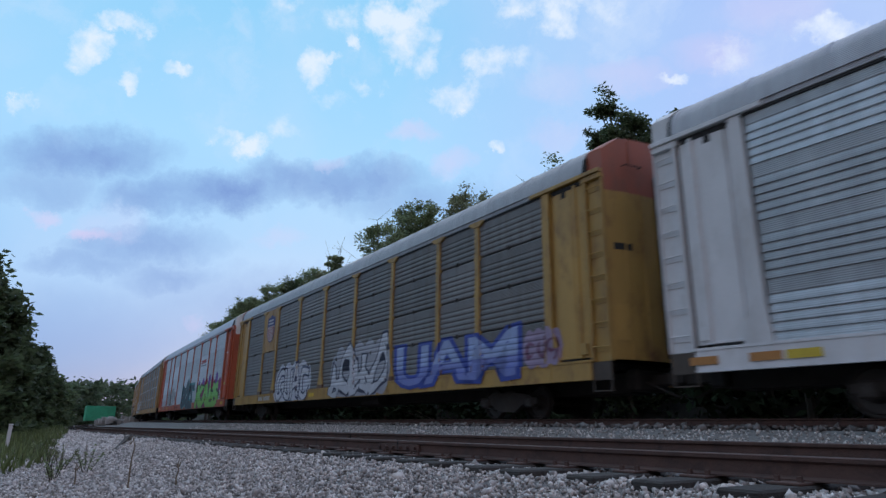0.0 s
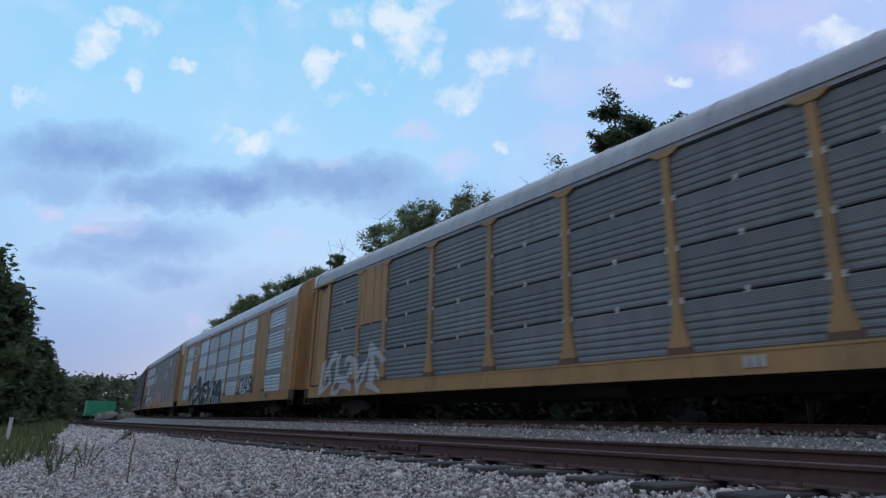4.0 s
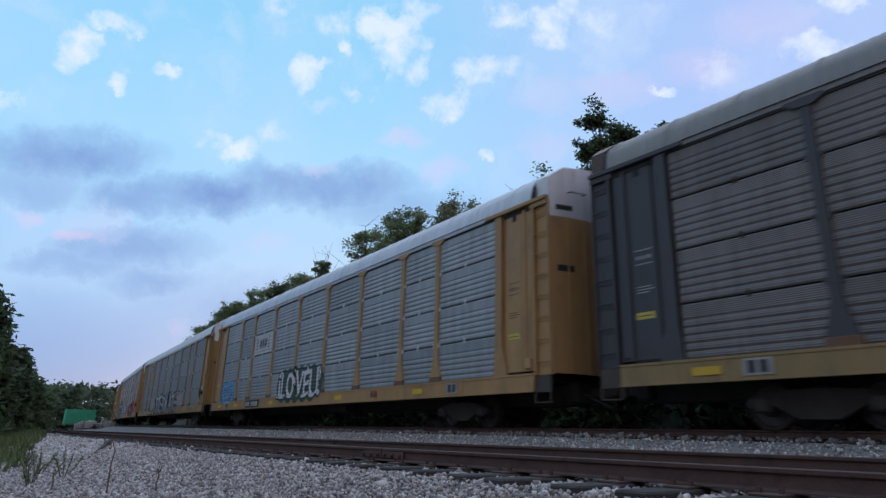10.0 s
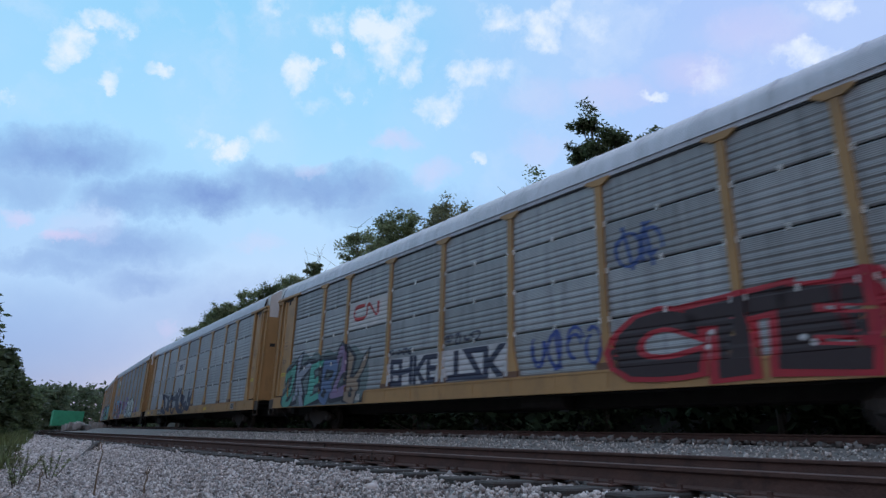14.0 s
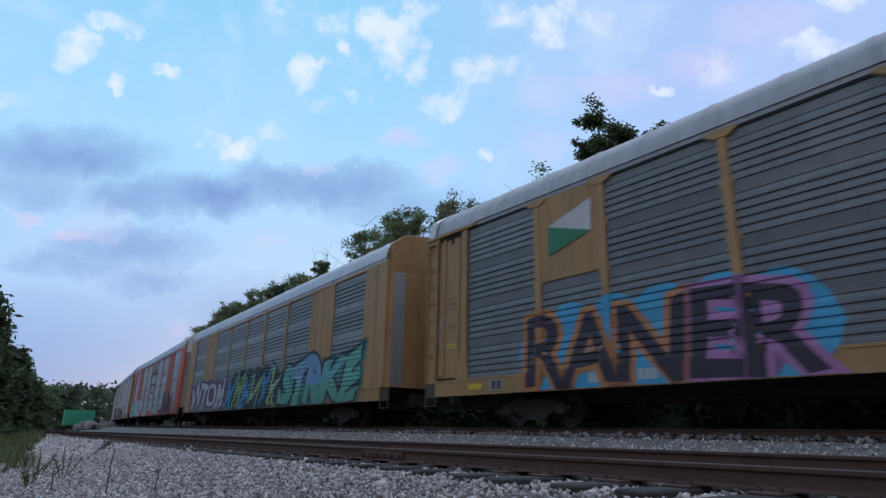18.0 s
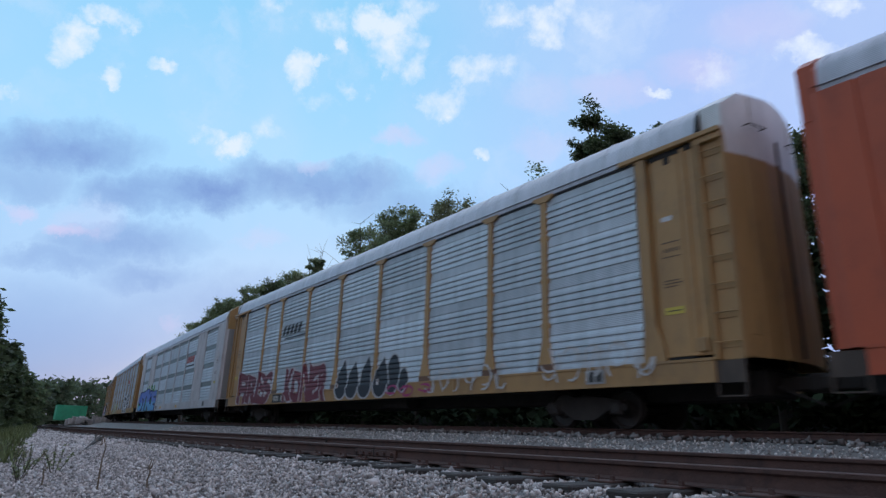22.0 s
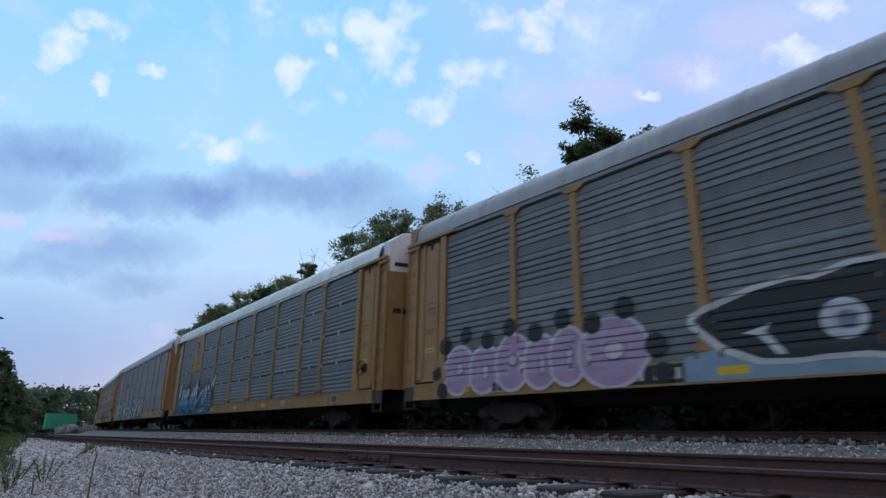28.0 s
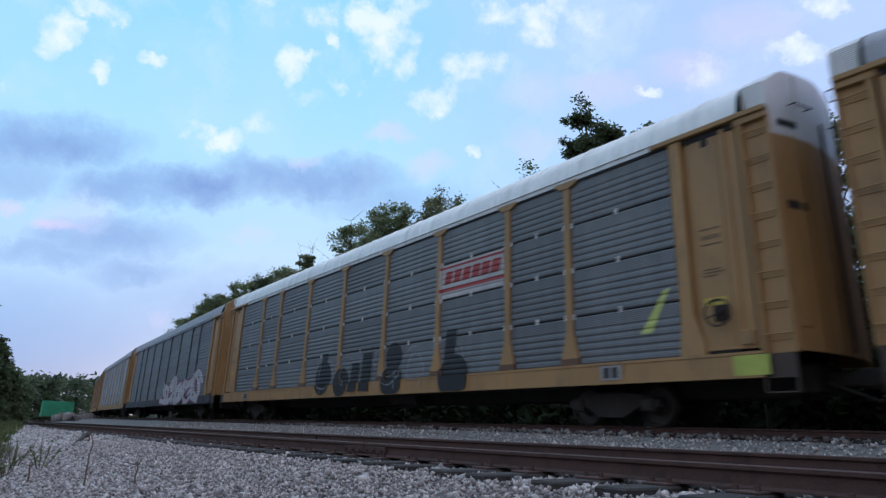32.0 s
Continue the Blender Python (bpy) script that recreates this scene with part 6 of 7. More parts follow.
EX[9] += [piece("CTE", (4.7, 9.0, 1.05, 2.2), (0.030, 0.018, 0.022), (0.36, 0.02, 0.035), None, 0.05, 0.05, 9, 0.12, fat=0.5), sign("paint_dot", [(disc(x, z, 0.06, 10), (0.5, 0.5, 0.52)) for x, z in ((5.0, 1.9), (5.2, 1.3), (6.6, 1.5), (6.7, 1.75), (8.2, 1.5), (8.35, 1.4))], "white sprayed dots"), tag((8.7, 11.3, 1.35, 2.5), 4, 0.09, (0.32, 0.015, 0.035), 95), sign("graffiti_ground", [(slab(-4.05, -1.35, 1.30, 2.15), (0.46, 0.47, 0.50)), (slab(-1.22, 1.45, 1.28, 2.15), (0.46, 0.47, 0.50))], "white sprayed panels"), block("EHKE", (-3.9, -1.5, 1.32, 2.1), INK, INK, None, 0, 0.02, 10, 0.03), block("TZK", (-1.0, 1.3, 1.32, 2.1), INK, INK, None, 0, 0.02, 11, 0.03), tag((-4.0, -2.7, 2.22, 2.45), 4, 0.03, INK, 96), tag((-1.1, 0.4, 2.30, 2.62), 4, 0.03, INK, 97),
          tag((2.2, 4.3, 1.3, 2.3), 4, 0.05, (0.04, 0.07, 0.26), 91), tag((4.7, 6.0, 3.2, 4.3), 2, 0.05, (0.05, 0.09, 0.26), 92), block("SKEBSR", (-11.9, -5.5, 0.92, 2.55), [(0.09, 0.30, 0.25), (0.24, 0.27, 0.34), (0.08, 0.34, 0.28), (0.10, 0.16, 0.30), (0.22, 0.16, 0.28), (0.26, 0.20, 0.15)], (0.03, 0.035, 0.05), (0.12, 0.16, 0.17), 0.1, 0.12, 93, 0.07),
          sign("logo", [(slab(-7.1, -4.5, ROW_LOW + 2 * ROW_H + 0.05, ROW_LOW + 3 * ROW_H - 0.05), (0.45, 0.46, 0.47))], "white sign behind a red logo"), bent_logo(-6.72, 3.76, 1.62, 0.48, (0.34, 0.03, 0.03), "red logo of one bent stroke"),
          number_bars(-7.0, 8, (0.48, 0.47, 0.45), BLACK, (2, 6)), data_marks(), hand_brake]
EX[10] += [sign("logo", [(slab(-4.25, -1.55, ROW_LOW + 2 * ROW_H + 0.05, ROW_LOW + 3 * ROW_H - 0.05), (0.46, 0.47, 0.48))] + [(slab(a, a + 0.24, 3.75, 4.15, 0.05), (0.03, 0.03, 0.06)) for a in (-3.4, -3.05, -2.7)] + [(slab(a, a + 0.07, 3.65, 4.3), (0.03, 0.03, 0.06)) for a in (-3.8, -2.1)], "pale sign with dark bracketed bars"),
           tag((-7.0, 1.5, 0.9, 2.4), 6, 0.11, (0.025, 0.03, 0.06), 101), number_bars(-8.2, 10, (0.48, 0.47, 0.45), BLACK), data_marks(), reflectors((-11.5, 5.0))]
EX[11] += [piece("RANER", (-9.0, -2.6, 0.90, 2.45), (0.028, 0.020, 0.034), [(0.40, 0.17, 0.06), (0.40, 0.17, 0.06), (0.38, 0.17, 0.08), (0.36, 0.16, 0.34), (0.36, 0.16, 0.34)], (0.05, 0.30, 0.50), 0.05, 0.04, 13, 0.085, count=6, fat=0.25), piece("GNE", (-1.1, 0.3, 1.75, 2.45), (0.24, 0.06, 0.22), (0.07, 0.02, 0.10), None, 0, 0.05, 14),
           piece("CNCR", (1.9, 7.4, 0.95, 2.40), (0.44, 0.50, 0.48), (0.018, 0.03, 0.03), None, 0.15, 0.07, 15, 0.10, count=5, fat=0.35, fade=(0.36, 0.43, 0.44), drop=(0.03, 0.075, 0.06)), tag((1.0, 2.2, 1.2, 2.5), 2, 0.12, (0.18, 0.12, 0.30), 111), sign("paint_patch", [(slab(x, x + w, z, z + h, 0.08), c) for x, z, w, h, c in ((7.75, 1.95, 0.55, 0.40, (0.14, 0.10, 0.28)), (8.35, 1.15, 0.40, 0.45, (0.15, 0.12, 0.30)), (8.95, 1.30, 0.35, 0.35, (0.30, 0.28, 0.12)), (9.55, 1.2, 0.45, 0.5, (0.15, 0.12, 0.28)))], "small purple and yellow sprayed patches"),
           sign("logo", [(poly((-8.85, 4.0), (-7.55, 4.35), (-7.5, 5.15), (-8.85, 4.75)), (0.52, 0.52, 0.52)), (poly((-8.85, 4.0), (-7.55, 4.35), (-8.85, 4.75)), (0.03, 0.20, 0.10))], "white and green flag logo on a tan plate"), number_bars(-7.2, 10, (0.48, 0.47, 0.45)), reflectors((1.0, 6.4, -10.9)), tag((-12.6, -12.2, 2.0, 3.2), 1, 0.03, (0.4, 0.4, 0.4), 113), data_marks()]
EX[12] += [piece("STRKE", (3.9, 11.0, 0.90, 2.45), [(0.11, 0.34, 0.32), (0.17, 0.30, 0.50), (0.16, 0.30, 0.52), (0.12, 0.36, 0.36), (0.11, 0.36, 0.30)], (0.018, 0.030, 0.045), None, 0.3, 0.10, 16, 0.12, None, fat=0.5, fade=(0.10, 0.31, 0.24), drop=(0.06, 0.20, 0.17)),
           block("KMRNAK", (-4.2, 3.6, 0.90, 2.5), [(0.05, 0.26, 0.48), (0.20, 0.34, 0.14), (0.05, 0.24, 0.48), (0.22, 0.36, 0.16), (0.05, 0.22, 0.42), (0.26, 0.40, 0.20)], (0.010, 0.018, 0.026), (0.016, 0.032, 0.040), 0.35, 0.12, 17, 0.05),
           sign("graffiti_ground", [(slab(-12.2, -4.6, 0.83, 1.17), (0.20, 0.19, 0.20))]),
           piece("WTOM", (-12.0, -4.8, 1.02, 2.40), (0.45, 0.46, 0.50), (0.065, 0.035, 0.15), (0.17, 0.09, 0.12), 0.15, 0.08, 18, 0.09, None, fat=0.35, fade=(0.46, 0.46, 0.50)), reflectors((-12.6, -9.7, -6.3, -2.4, 2.5, 6.0, 9.3), (0.66, 0.46, 0.03)), number_bars(-6.8, 10, (0.42, 0.42, 0.42))]
EX[13] += [robot, bubbles([(1.45, 1.95, 0.44, 0.44), (1.55, 1.22, 0.48, 0.38), (2.3, 1.62, 0.44, 0.66), (3.0, 1.95, 0.44, 0.48), (3.1, 1.18, 0.48, 0.36), (3.75, 1.70, 0.46, 0.76), (4.3, 1.22, 0.36, 0.38)], (0.31, 0.37, 0.33), (0.045, 0.12, 0.12), 0.055), piece("HAM", (5.9, 9.8, 1.0, 2.25), (0.095, 0.016, 0.035), (0.028, 0.010, 0.018), None, 0.15, 0.10, 19, 0.09, None, fat=0.45, drop=(0.40, 0.22, 0.27)), tag((5.4, 6.6, 1.0, 1.9), 1, 0.06, (0.36, 0.03, 0.05), 132), sign("paint_patch", [(disc(10.6, 1.5, 0.36), (0.36, 0.10, 0.12))]),
           tag((-9.7, -6.2, 0.9, 2.15), 5, 0.13, (0.46, 0.46, 0.52), 133, (0.38, 0.38, 0.44), (0.08, 0.10, 0.26)), tag((-4.3, -1.8, 0.85, 2.2), 4, 0.10, (0.46, 0.47, 0.52), 134, None, (0.14, 0.16, 0.24)), red_swoosh(4.1, 6.5, 3.92, 4.28), tag((-13.0, -9.8, 0.9, 2.1), 5, 0.07, (0.20, 0.40, 0.42), 135, (0.16, 0.36, 0.38)),
           reflectors((-12.4, -6.0, -2.6, 0.3, 3.5), (0.64, 0.42, 0.03)), sign("paint_patch", [(slab(-11.4, -9.2, 0.86, 1.2), (0.30, 0.06, 0.04))])]
EX[14] += [piece("FIRES", (-12.1, -8.0, 0.92, 2.2), (0.15, 0.030, 0.045), (0.46, 0.42, 0.44), None, 0.0, 0.08, 20, 0.085, fat=0.55), piece("KONER", (-6.4, -2.5, 0.90, 2.15), (0.15, 0.030, 0.045), (0.46, 0.42, 0.44), None, 0.0, 0.10, 21, 0.10, fat=0.6), spikes((-1.25, -0.45, 0.45, 1.45), 0.42, 0.86, 2.25, (0.020, 0.024, 0.034), (0.45, 0.46, 0.48)), bubbles([(2.15, 1.55, 0.38, 0.62), (2.75, 1.35, 0.24, 0.36)], (0.020, 0.024, 0.034), (0.45, 0.46, 0.48), 0.06),
           tag((3.9, 7.5, 0.85, 1.6), 6, 0.03, (0.5, 0.5, 0.5), 142), tag((8.5, 11.6, 0.9, 1.8), 5, 0.03, (0.48, 0.48, 0.48), 143), sign("logo", [(slab(-7.0 + 0.42 * i, -6.72 + 0.42 * i, 3.75, 4.2, 0.18), (0.035, 0.035, 0.04)) for i in range(5)], "row of slanted black bars"), sign("marking", [(slab(-7.0, -4.7, 3.58, 3.66), (0.035, 0.035, 0.04))]), number_bars(-7.4, 10, (0.45, 0.44, 0.42), BLACK), tag((1.8, 4.4, 0.85, 1.2), 3, 0.04, (0.36, 0.05, 0.16), 144), data_marks()]
EX[15] += [piece("STKE", (-12.6, -5.4, 0.90, 2.30), (0.10, 0.175, 0.52), (0.02, 0.025, 0.13), (0.06, 0.24, 0.05), 0.05, 0.07, 22, 0.10, None, count=6, fat=0.6, fade=(0.11, 0.34, 0.60), drop=(0.015, 0.02, 0.10)), sign("paint_dot", [(disc(x, z, r), (0.05, 0.25, 0.04)) for x, z, r in ((-9.55, 2.6, 0.2), (-8.7, 2.78, 0.14), (-7.6, 2.75, 0.2), (-6.6, 2.62, 0.26), (-12.7, 1.35, 0.2), (-5.0, 2.2, 0.25))]), red_swoosh(4.4, 6.9, 3.55, 4.45), reflectors((-10.0, -2.6, 2.8), (0.62, 0.36, 0.03)), number_bars(-4.6, 4, (0.10, 0.10, 0.10), None, (4,)), data_marks()]
EX[16] += [piece("COAE", (2.4, 6.6, 0.90, 2.55), (0.50, 0.51, 0.54), BLACK, (0.40, 0.41, 0.44), 0.0, 0.12, 23, 0.08), tag((7.0, 10.5, 1.2, 2.2), 5, 0.035, (0.42, 0.38, 0.38), 161), tag((-8.6, -3.5, 0.9, 2.0), 5, 0.08, (0.40, 0.38, 0.14), 162, None, (0.30, 0.32, 0.34)), red_swoosh(4.4, 6.5, 3.6, 4.3), number_bars(-9.0, 10, (0.10, 0.08, 0.06)), reflectors((7.0, 12.6)), data_marks()]
EX[17] += [sign("paint_dot", [(disc(-12.15 + 0.82 * i, 2.22 + 0.22 * (i % 2), 0.24), BLACK) for i in range(8)] + [(disc(-12.5, 1.5, 0.2), BLACK), (disc(-12.2, 1.0, 0.22), BLACK), (disc(-5.75, 1.6, 0.24), BLACK), (disc(-5.6, 1.05, 0.2), BLACK)], "black sprayed dots"),
           bubbles([(-11.6, 1.52, 0.55, 0.60), (-10.6, 1.48, 0.52, 0.56), (-9.6, 1.58, 0.55, 0.64), (-8.7, 1.52, 0.50, 0.58), (-7.9, 1.58, 0.50, 0.60), (-6.75, 1.56, 0.80, 0.70)], (0.36, 0.26, 0.40), (0.52, 0.46, 0.54), 0.09), bubbles([(-11.55, 1.55, 0.12, 0.13), (-10.55, 1.42, 0.10, 0.18), (-9.55, 1.62, 0.13, 0.12), (-8.65, 1.45, 0.08, 0.22), (-7.85, 1.55, 0.08, 0.22), (-6.7, 1.58, 0.24, 0.18)], (0.50, 0.44, 0.52), (0.20, 0.12, 0.24), 0.035, 0.024),
           black_throw,
           piece("VECT", (1.7, 5.2, 1.30, 2.25), (0.40, 0.39, 0.38), (0.12, 0.12, 0.13), None, 0.0, 0.05, 28, 0.06), number_bars(-6.6, 8, (0.5, 0.48, 0.5), BLACK, (4, 4)), reflectors((-4.3, 0.2, -11.4)), number_bars(2.6, 3, (0.18, 0.07, 0.03), None, (3,)), data_marks()]
EX[18] += [two_tone("WKMNKWX", (-12.0, -4.6, 0.95, 2.45), (0.46, 0.50, 0.55), (0.10, 0.30, 0.46), (0.025, 0.03, 0.05), (0.10, 0.10, 0.12), 0.2, 0.16, 82, 0.07), sign("graffiti_ground", [(slab(-12.0, -4.4, 0.83, 1.17), (0.04, 0.17, 0.44))]), shield(-8.4, 4.70, 0.70), words("BUILDING AMERICA", (-9.06, -7.44, 3.72, 3.86), (0.13, 0.065, 0.02)),
           number_bars(-7.6, 10, (0.48, 0.47, 0.45)), tag((-6.6, -4.4, 1.2, 2.0), 2, 0.08, (0.06, 0.06, 0.065), 181), reflectors((-4.2, -0.4, 3.3)), number_bars(5.3, 3, (0.45, 0.42, 0.4), None, (3,)), data_marks(), hand_brake]
EX[19] += [sign("graffiti_ground", [(slab(-12.0, 3.8, 0.84, 1.15), (0.25, 0.22, 0.20))]), block("NEKRASEAR", (-12.2, 3.6, 0.92, 2.35), (0.30, 0.305, 0.32), (0.055, 0.058, 0.066), (0.26, 0.26, 0.275), 0.05, 0.12, 27, 0.075, (0.42, 0.42, 0.44), count=14), sign("logo", [(slab(-7.2 + 0.42 * i, -6.95 + 0.42 * i, 3.75, 4.2, 0.2), (0.05, 0.05, 0.055)) for i in range(5)], "row of faded slanted dark bars"), tag((-9.5, 4.5, 0.84, 1.2), 9, 0.05, (0.06, 0.06, 0.07), 191), reflectors((-11.2, -4.0, 2.6)), data_marks()]
EX[20] += [sign("graffiti_fill", [(disc(-2.6, 1.5, 0.62), BLACK), (disc(-1.2, 1.3, 0.5), BLACK), (disc(2.0, 1.2, 0.55), BLACK), (disc(2.05, 1.95, 0.45), BLACK), (disc(5.0, 1.2, 0.62), BLACK), (slab(4.5, 4.95, 1.2, 2.5, 0.15), BLACK), (slab(-2.9, -2.5, 1.2, 2.4, 0.2), BLACK), (slab(0.1, 0.7, 0.95, 2.2, 0.1), BLACK), (slab(-0.6, -0.1, 0.95, 1.9, 0.1), BLACK)], "black sprayed throw-up of round shapes"), tag((-3.1, 5.3, 0.9, 2.3), 6, 0.02, (0.28, 0.29, 0.32), 201),
           sign("logo", [(slab(4.42, 7.15, ROW_LOW + 2 * ROW_H + 0.04, ROW_LOW + 3 * ROW_H - 0.04), (0.46, 0.45, 0.45)), (slab(4.42, 7.15, 3.62, 3.72), (0.32, 0.03, 0.03)), (slab(4.42, 7.15, 4.30, 4.36), (0.32, 0.03, 0.03))] + [(slab(4.6 + 0.4 * i, 4.92 + 0.4 * i, 3.85, 4.2, 0.08), (0.34, 0.05, 0.05)) for i in range(6)], "white sign with a row of red bars"),
           sign("paint_patch", [(poly((10.8, 1.75), (11.05, 1.75), (11.5, 2.6), (11.35, 2.55)), (0.45, 0.50, 0.14))]), sign("paint_patch", [(slab(12.6, 13.2, 0.84, 1.18), (0.42, 0.48, 0.10))]), data_marks(), hand_brake]
EX[21] += [tag((0.9, 10.8, 0.9, 2.5), 6, 0.14, (0.46, 0.44, 0.46), 211, None, (0.22, 0.08, 0.16))]
EX[22] += [data_marks(), reflectors((-3.0, 3.0))]
for sp in SPECS:
    sp["extras"] = EX[sp["place"]]

CARS = [(sp["place"], rail_car(sp)) for sp in SPECS]

# ================= trees =================


def leaf_cloud(centre, radii, count, size, rng, verts, faces, flat=0.5):
    """Leaves as small folded blades, thick at the rim of a clump."""
    k = len(verts)
    d = rng.normal(size=(count, 3))
    d /= np.linalg.norm(d, axis=1)[:, None]
    r = np.clip(np.abs(rng.normal(0.55, 0.30, size=(count, 1))), 0.0, 1.08)
    p = np.array(centre) + d * r * np.array(radii)
    a = rng.normal(size=(count, 3))
    a[:, 2] *= flat
    a /= np.linalg.norm(a, axis=1)[:, None]
    b = np.cross(a, rng.normal(size=(count, 3)))
    b /= np.linalg.norm(b, axis=1)[:, None]
    s = size * rng.uniform(0.6, 1.4, size=(count, 1))
    q = np.stack([p - a * s, p + b * s * 0.45, p + a * s, p - b * s * 0.45], 1).reshape(-1, 3)
    verts.extend(map(tuple, q.tolist()))
    faces.extend((k + 4 * i, k + 4 * i + 1, k + 4 * i + 2, k + 4 * i + 3) for i in range(count))


def tree(name, x, y, z, height, spread, seed, leaf, label, clumps=26, leaves=260, size=0.16, bare=0.0, low=0.25, category="tree"):
    rng = np.random.default_rng(seed)
    top = tagged(new(name), label, category)
    top.location = (x, y, z)
    wood = Build()
    r0 = 0.018 * height + 0.05
    path = [Vector((0, 0, -0.3))]
    for i in range(1, 6):
        path.append(Vector((rng.normal() * 0.02 * height * i / 5, rng.normal() * 0.02 * height * i / 5, height * 0.86 * i / 5)))
    for i in range(5):
        wood.tube(path[i], path[i + 1], r0 * (1 - i * 0.18), 7, r0 * (1 - (i + 1) * 0.18))
    verts, faces = [], []
    for i in range(clumps):
        k = low + (1 - low) * (i + rng.uniform(0, 1)) / clumps
        reach = spread * (1.0 - 0.45 * max(0.0, k - 0.7) / 0.3) * rng.uniform(0.25, 1.0)
        a = rng.uniform(0, 2 * math.pi)
        c = Vector((math.cos(a) * reach, math.sin(a) * reach, height * k * rng.uniform(0.94, 1.02)))
        base_i = min(4, int(k * 5 * 0.85))
        st = path[base_i].lerp(path[base_i + 1], 0.3)
        wood.tube(st, c, r0 * 0.28 * (1.1 - k * 0.6), 5, r0 * 0.05)
        if rng.uniform() < bare:
            for _ in range(3):
                wood.tube(c, c + Vector(rng.normal(size=3) * 0.06 * height), r0 * 0.05, 4, 0.01)
            continue
        rad = spread * rng.uniform(0.20, 0.40)
        leaf_cloud(c, (rad, rad, rad * rng.uniform(0.55, 0.85)), leaves, size, rng, verts, faces)
        for _ in range(2):
            o = rng.normal(size=3) * rad * 0.5
            leaf_cloud(c + Vector(o), (rad * 0.7, rad * 0.7, rad * 0.55), leaves // 4, size, rng, verts, faces)
    part_mesh("trunk", wood.mesh("trunk", BARK), top)
    part_mesh("crown", quick_mesh("crown", verts, faces, leaf), top)
    return top


G_BACK = "trees behind the railway"
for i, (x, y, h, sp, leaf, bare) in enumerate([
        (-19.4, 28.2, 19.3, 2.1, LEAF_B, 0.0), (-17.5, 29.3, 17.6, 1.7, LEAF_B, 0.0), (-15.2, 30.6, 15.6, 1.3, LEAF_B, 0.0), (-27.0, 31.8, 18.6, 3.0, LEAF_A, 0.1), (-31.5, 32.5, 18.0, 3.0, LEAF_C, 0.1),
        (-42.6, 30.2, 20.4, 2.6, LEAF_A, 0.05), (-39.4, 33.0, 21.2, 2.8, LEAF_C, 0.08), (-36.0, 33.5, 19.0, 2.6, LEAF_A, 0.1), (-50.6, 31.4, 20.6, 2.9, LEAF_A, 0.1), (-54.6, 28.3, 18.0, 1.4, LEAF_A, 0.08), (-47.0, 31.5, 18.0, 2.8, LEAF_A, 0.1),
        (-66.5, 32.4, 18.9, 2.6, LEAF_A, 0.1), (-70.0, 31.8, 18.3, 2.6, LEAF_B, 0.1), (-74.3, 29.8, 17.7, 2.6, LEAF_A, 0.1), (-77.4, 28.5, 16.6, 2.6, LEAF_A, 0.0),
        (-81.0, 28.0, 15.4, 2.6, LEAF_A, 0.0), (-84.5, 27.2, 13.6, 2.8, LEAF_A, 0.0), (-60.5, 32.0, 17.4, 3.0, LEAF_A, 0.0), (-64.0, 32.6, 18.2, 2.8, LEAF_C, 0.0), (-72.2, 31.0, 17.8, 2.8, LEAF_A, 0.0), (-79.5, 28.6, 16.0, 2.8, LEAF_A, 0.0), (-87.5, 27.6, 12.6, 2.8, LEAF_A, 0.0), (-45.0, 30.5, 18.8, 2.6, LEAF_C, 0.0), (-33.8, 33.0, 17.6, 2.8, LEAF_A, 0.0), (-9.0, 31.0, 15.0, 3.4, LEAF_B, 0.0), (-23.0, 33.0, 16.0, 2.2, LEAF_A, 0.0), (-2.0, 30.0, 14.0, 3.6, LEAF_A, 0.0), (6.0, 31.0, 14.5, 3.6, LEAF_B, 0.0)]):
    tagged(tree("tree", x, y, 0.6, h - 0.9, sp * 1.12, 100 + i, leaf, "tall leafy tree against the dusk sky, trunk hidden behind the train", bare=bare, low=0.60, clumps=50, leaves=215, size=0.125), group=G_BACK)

G_LEFT = "trees along the edge of the line"
for i, (x, y, h, sp, leaf) in enumerate([(-38.5, -0.8, 9.7, 3.2, LEAF_B), (-37, -6.0, 11.0, 3.4, LEAF_B), (-44, 1.0, 8.8, 2.9, LEAF_B), (-50, 2.2, 8.0, 2.6, LEAF_B), (-56, 3.2, 7.6, 2.6, LEAF_B), (-63, 4.6, 7.0, 2.6, LEAF_B),
                                         (-72, 5.6, 6.2, 2.6, LEAF_B), (-84, 7.8, 6.4, 2.8, LEAF_B), (-33, -9, 11, 3.5, LEAF_B), (-98, 10, 6.6, 3.2, LEAF_B), (-112, 12, 7.0, 3.2, LEAF_B)]):
    tagged(tree("tree", x, y, -0.7 + (0.0048 * max(0, -60 - x)), h * 0.9, sp * 0.9, 200 + i, leaf, "dense dark green tree in full leaf beside the track", clumps=56, leaves=135, size=0.23, low=0.03), group=G_LEFT)


# low trees, mostly hidden by the cars, added to shade the bank
G_THICKET = "thicket on the bank behind the tracks"
rng_k = random.Random(8)
for i in range(26):
    s = -74 + 3.7 * i + rng_k.uniform(-1, 1)
    o = rng_k.uniform(6.4, 9.4)
    x, y = track(s, o)
    tagged(tree("screen_tree", x, y, bed_level(s, o) - 0.1, rng_k.uniform(5.0, 6.6), 2.6, 300 + i, UNDERBRUSH, "small dark leafy tree added behind the train to keep sky light off the bank", clumps=24, leaves=120, size=0.22, low=0.10, category="tree"), group=G_THICKET)


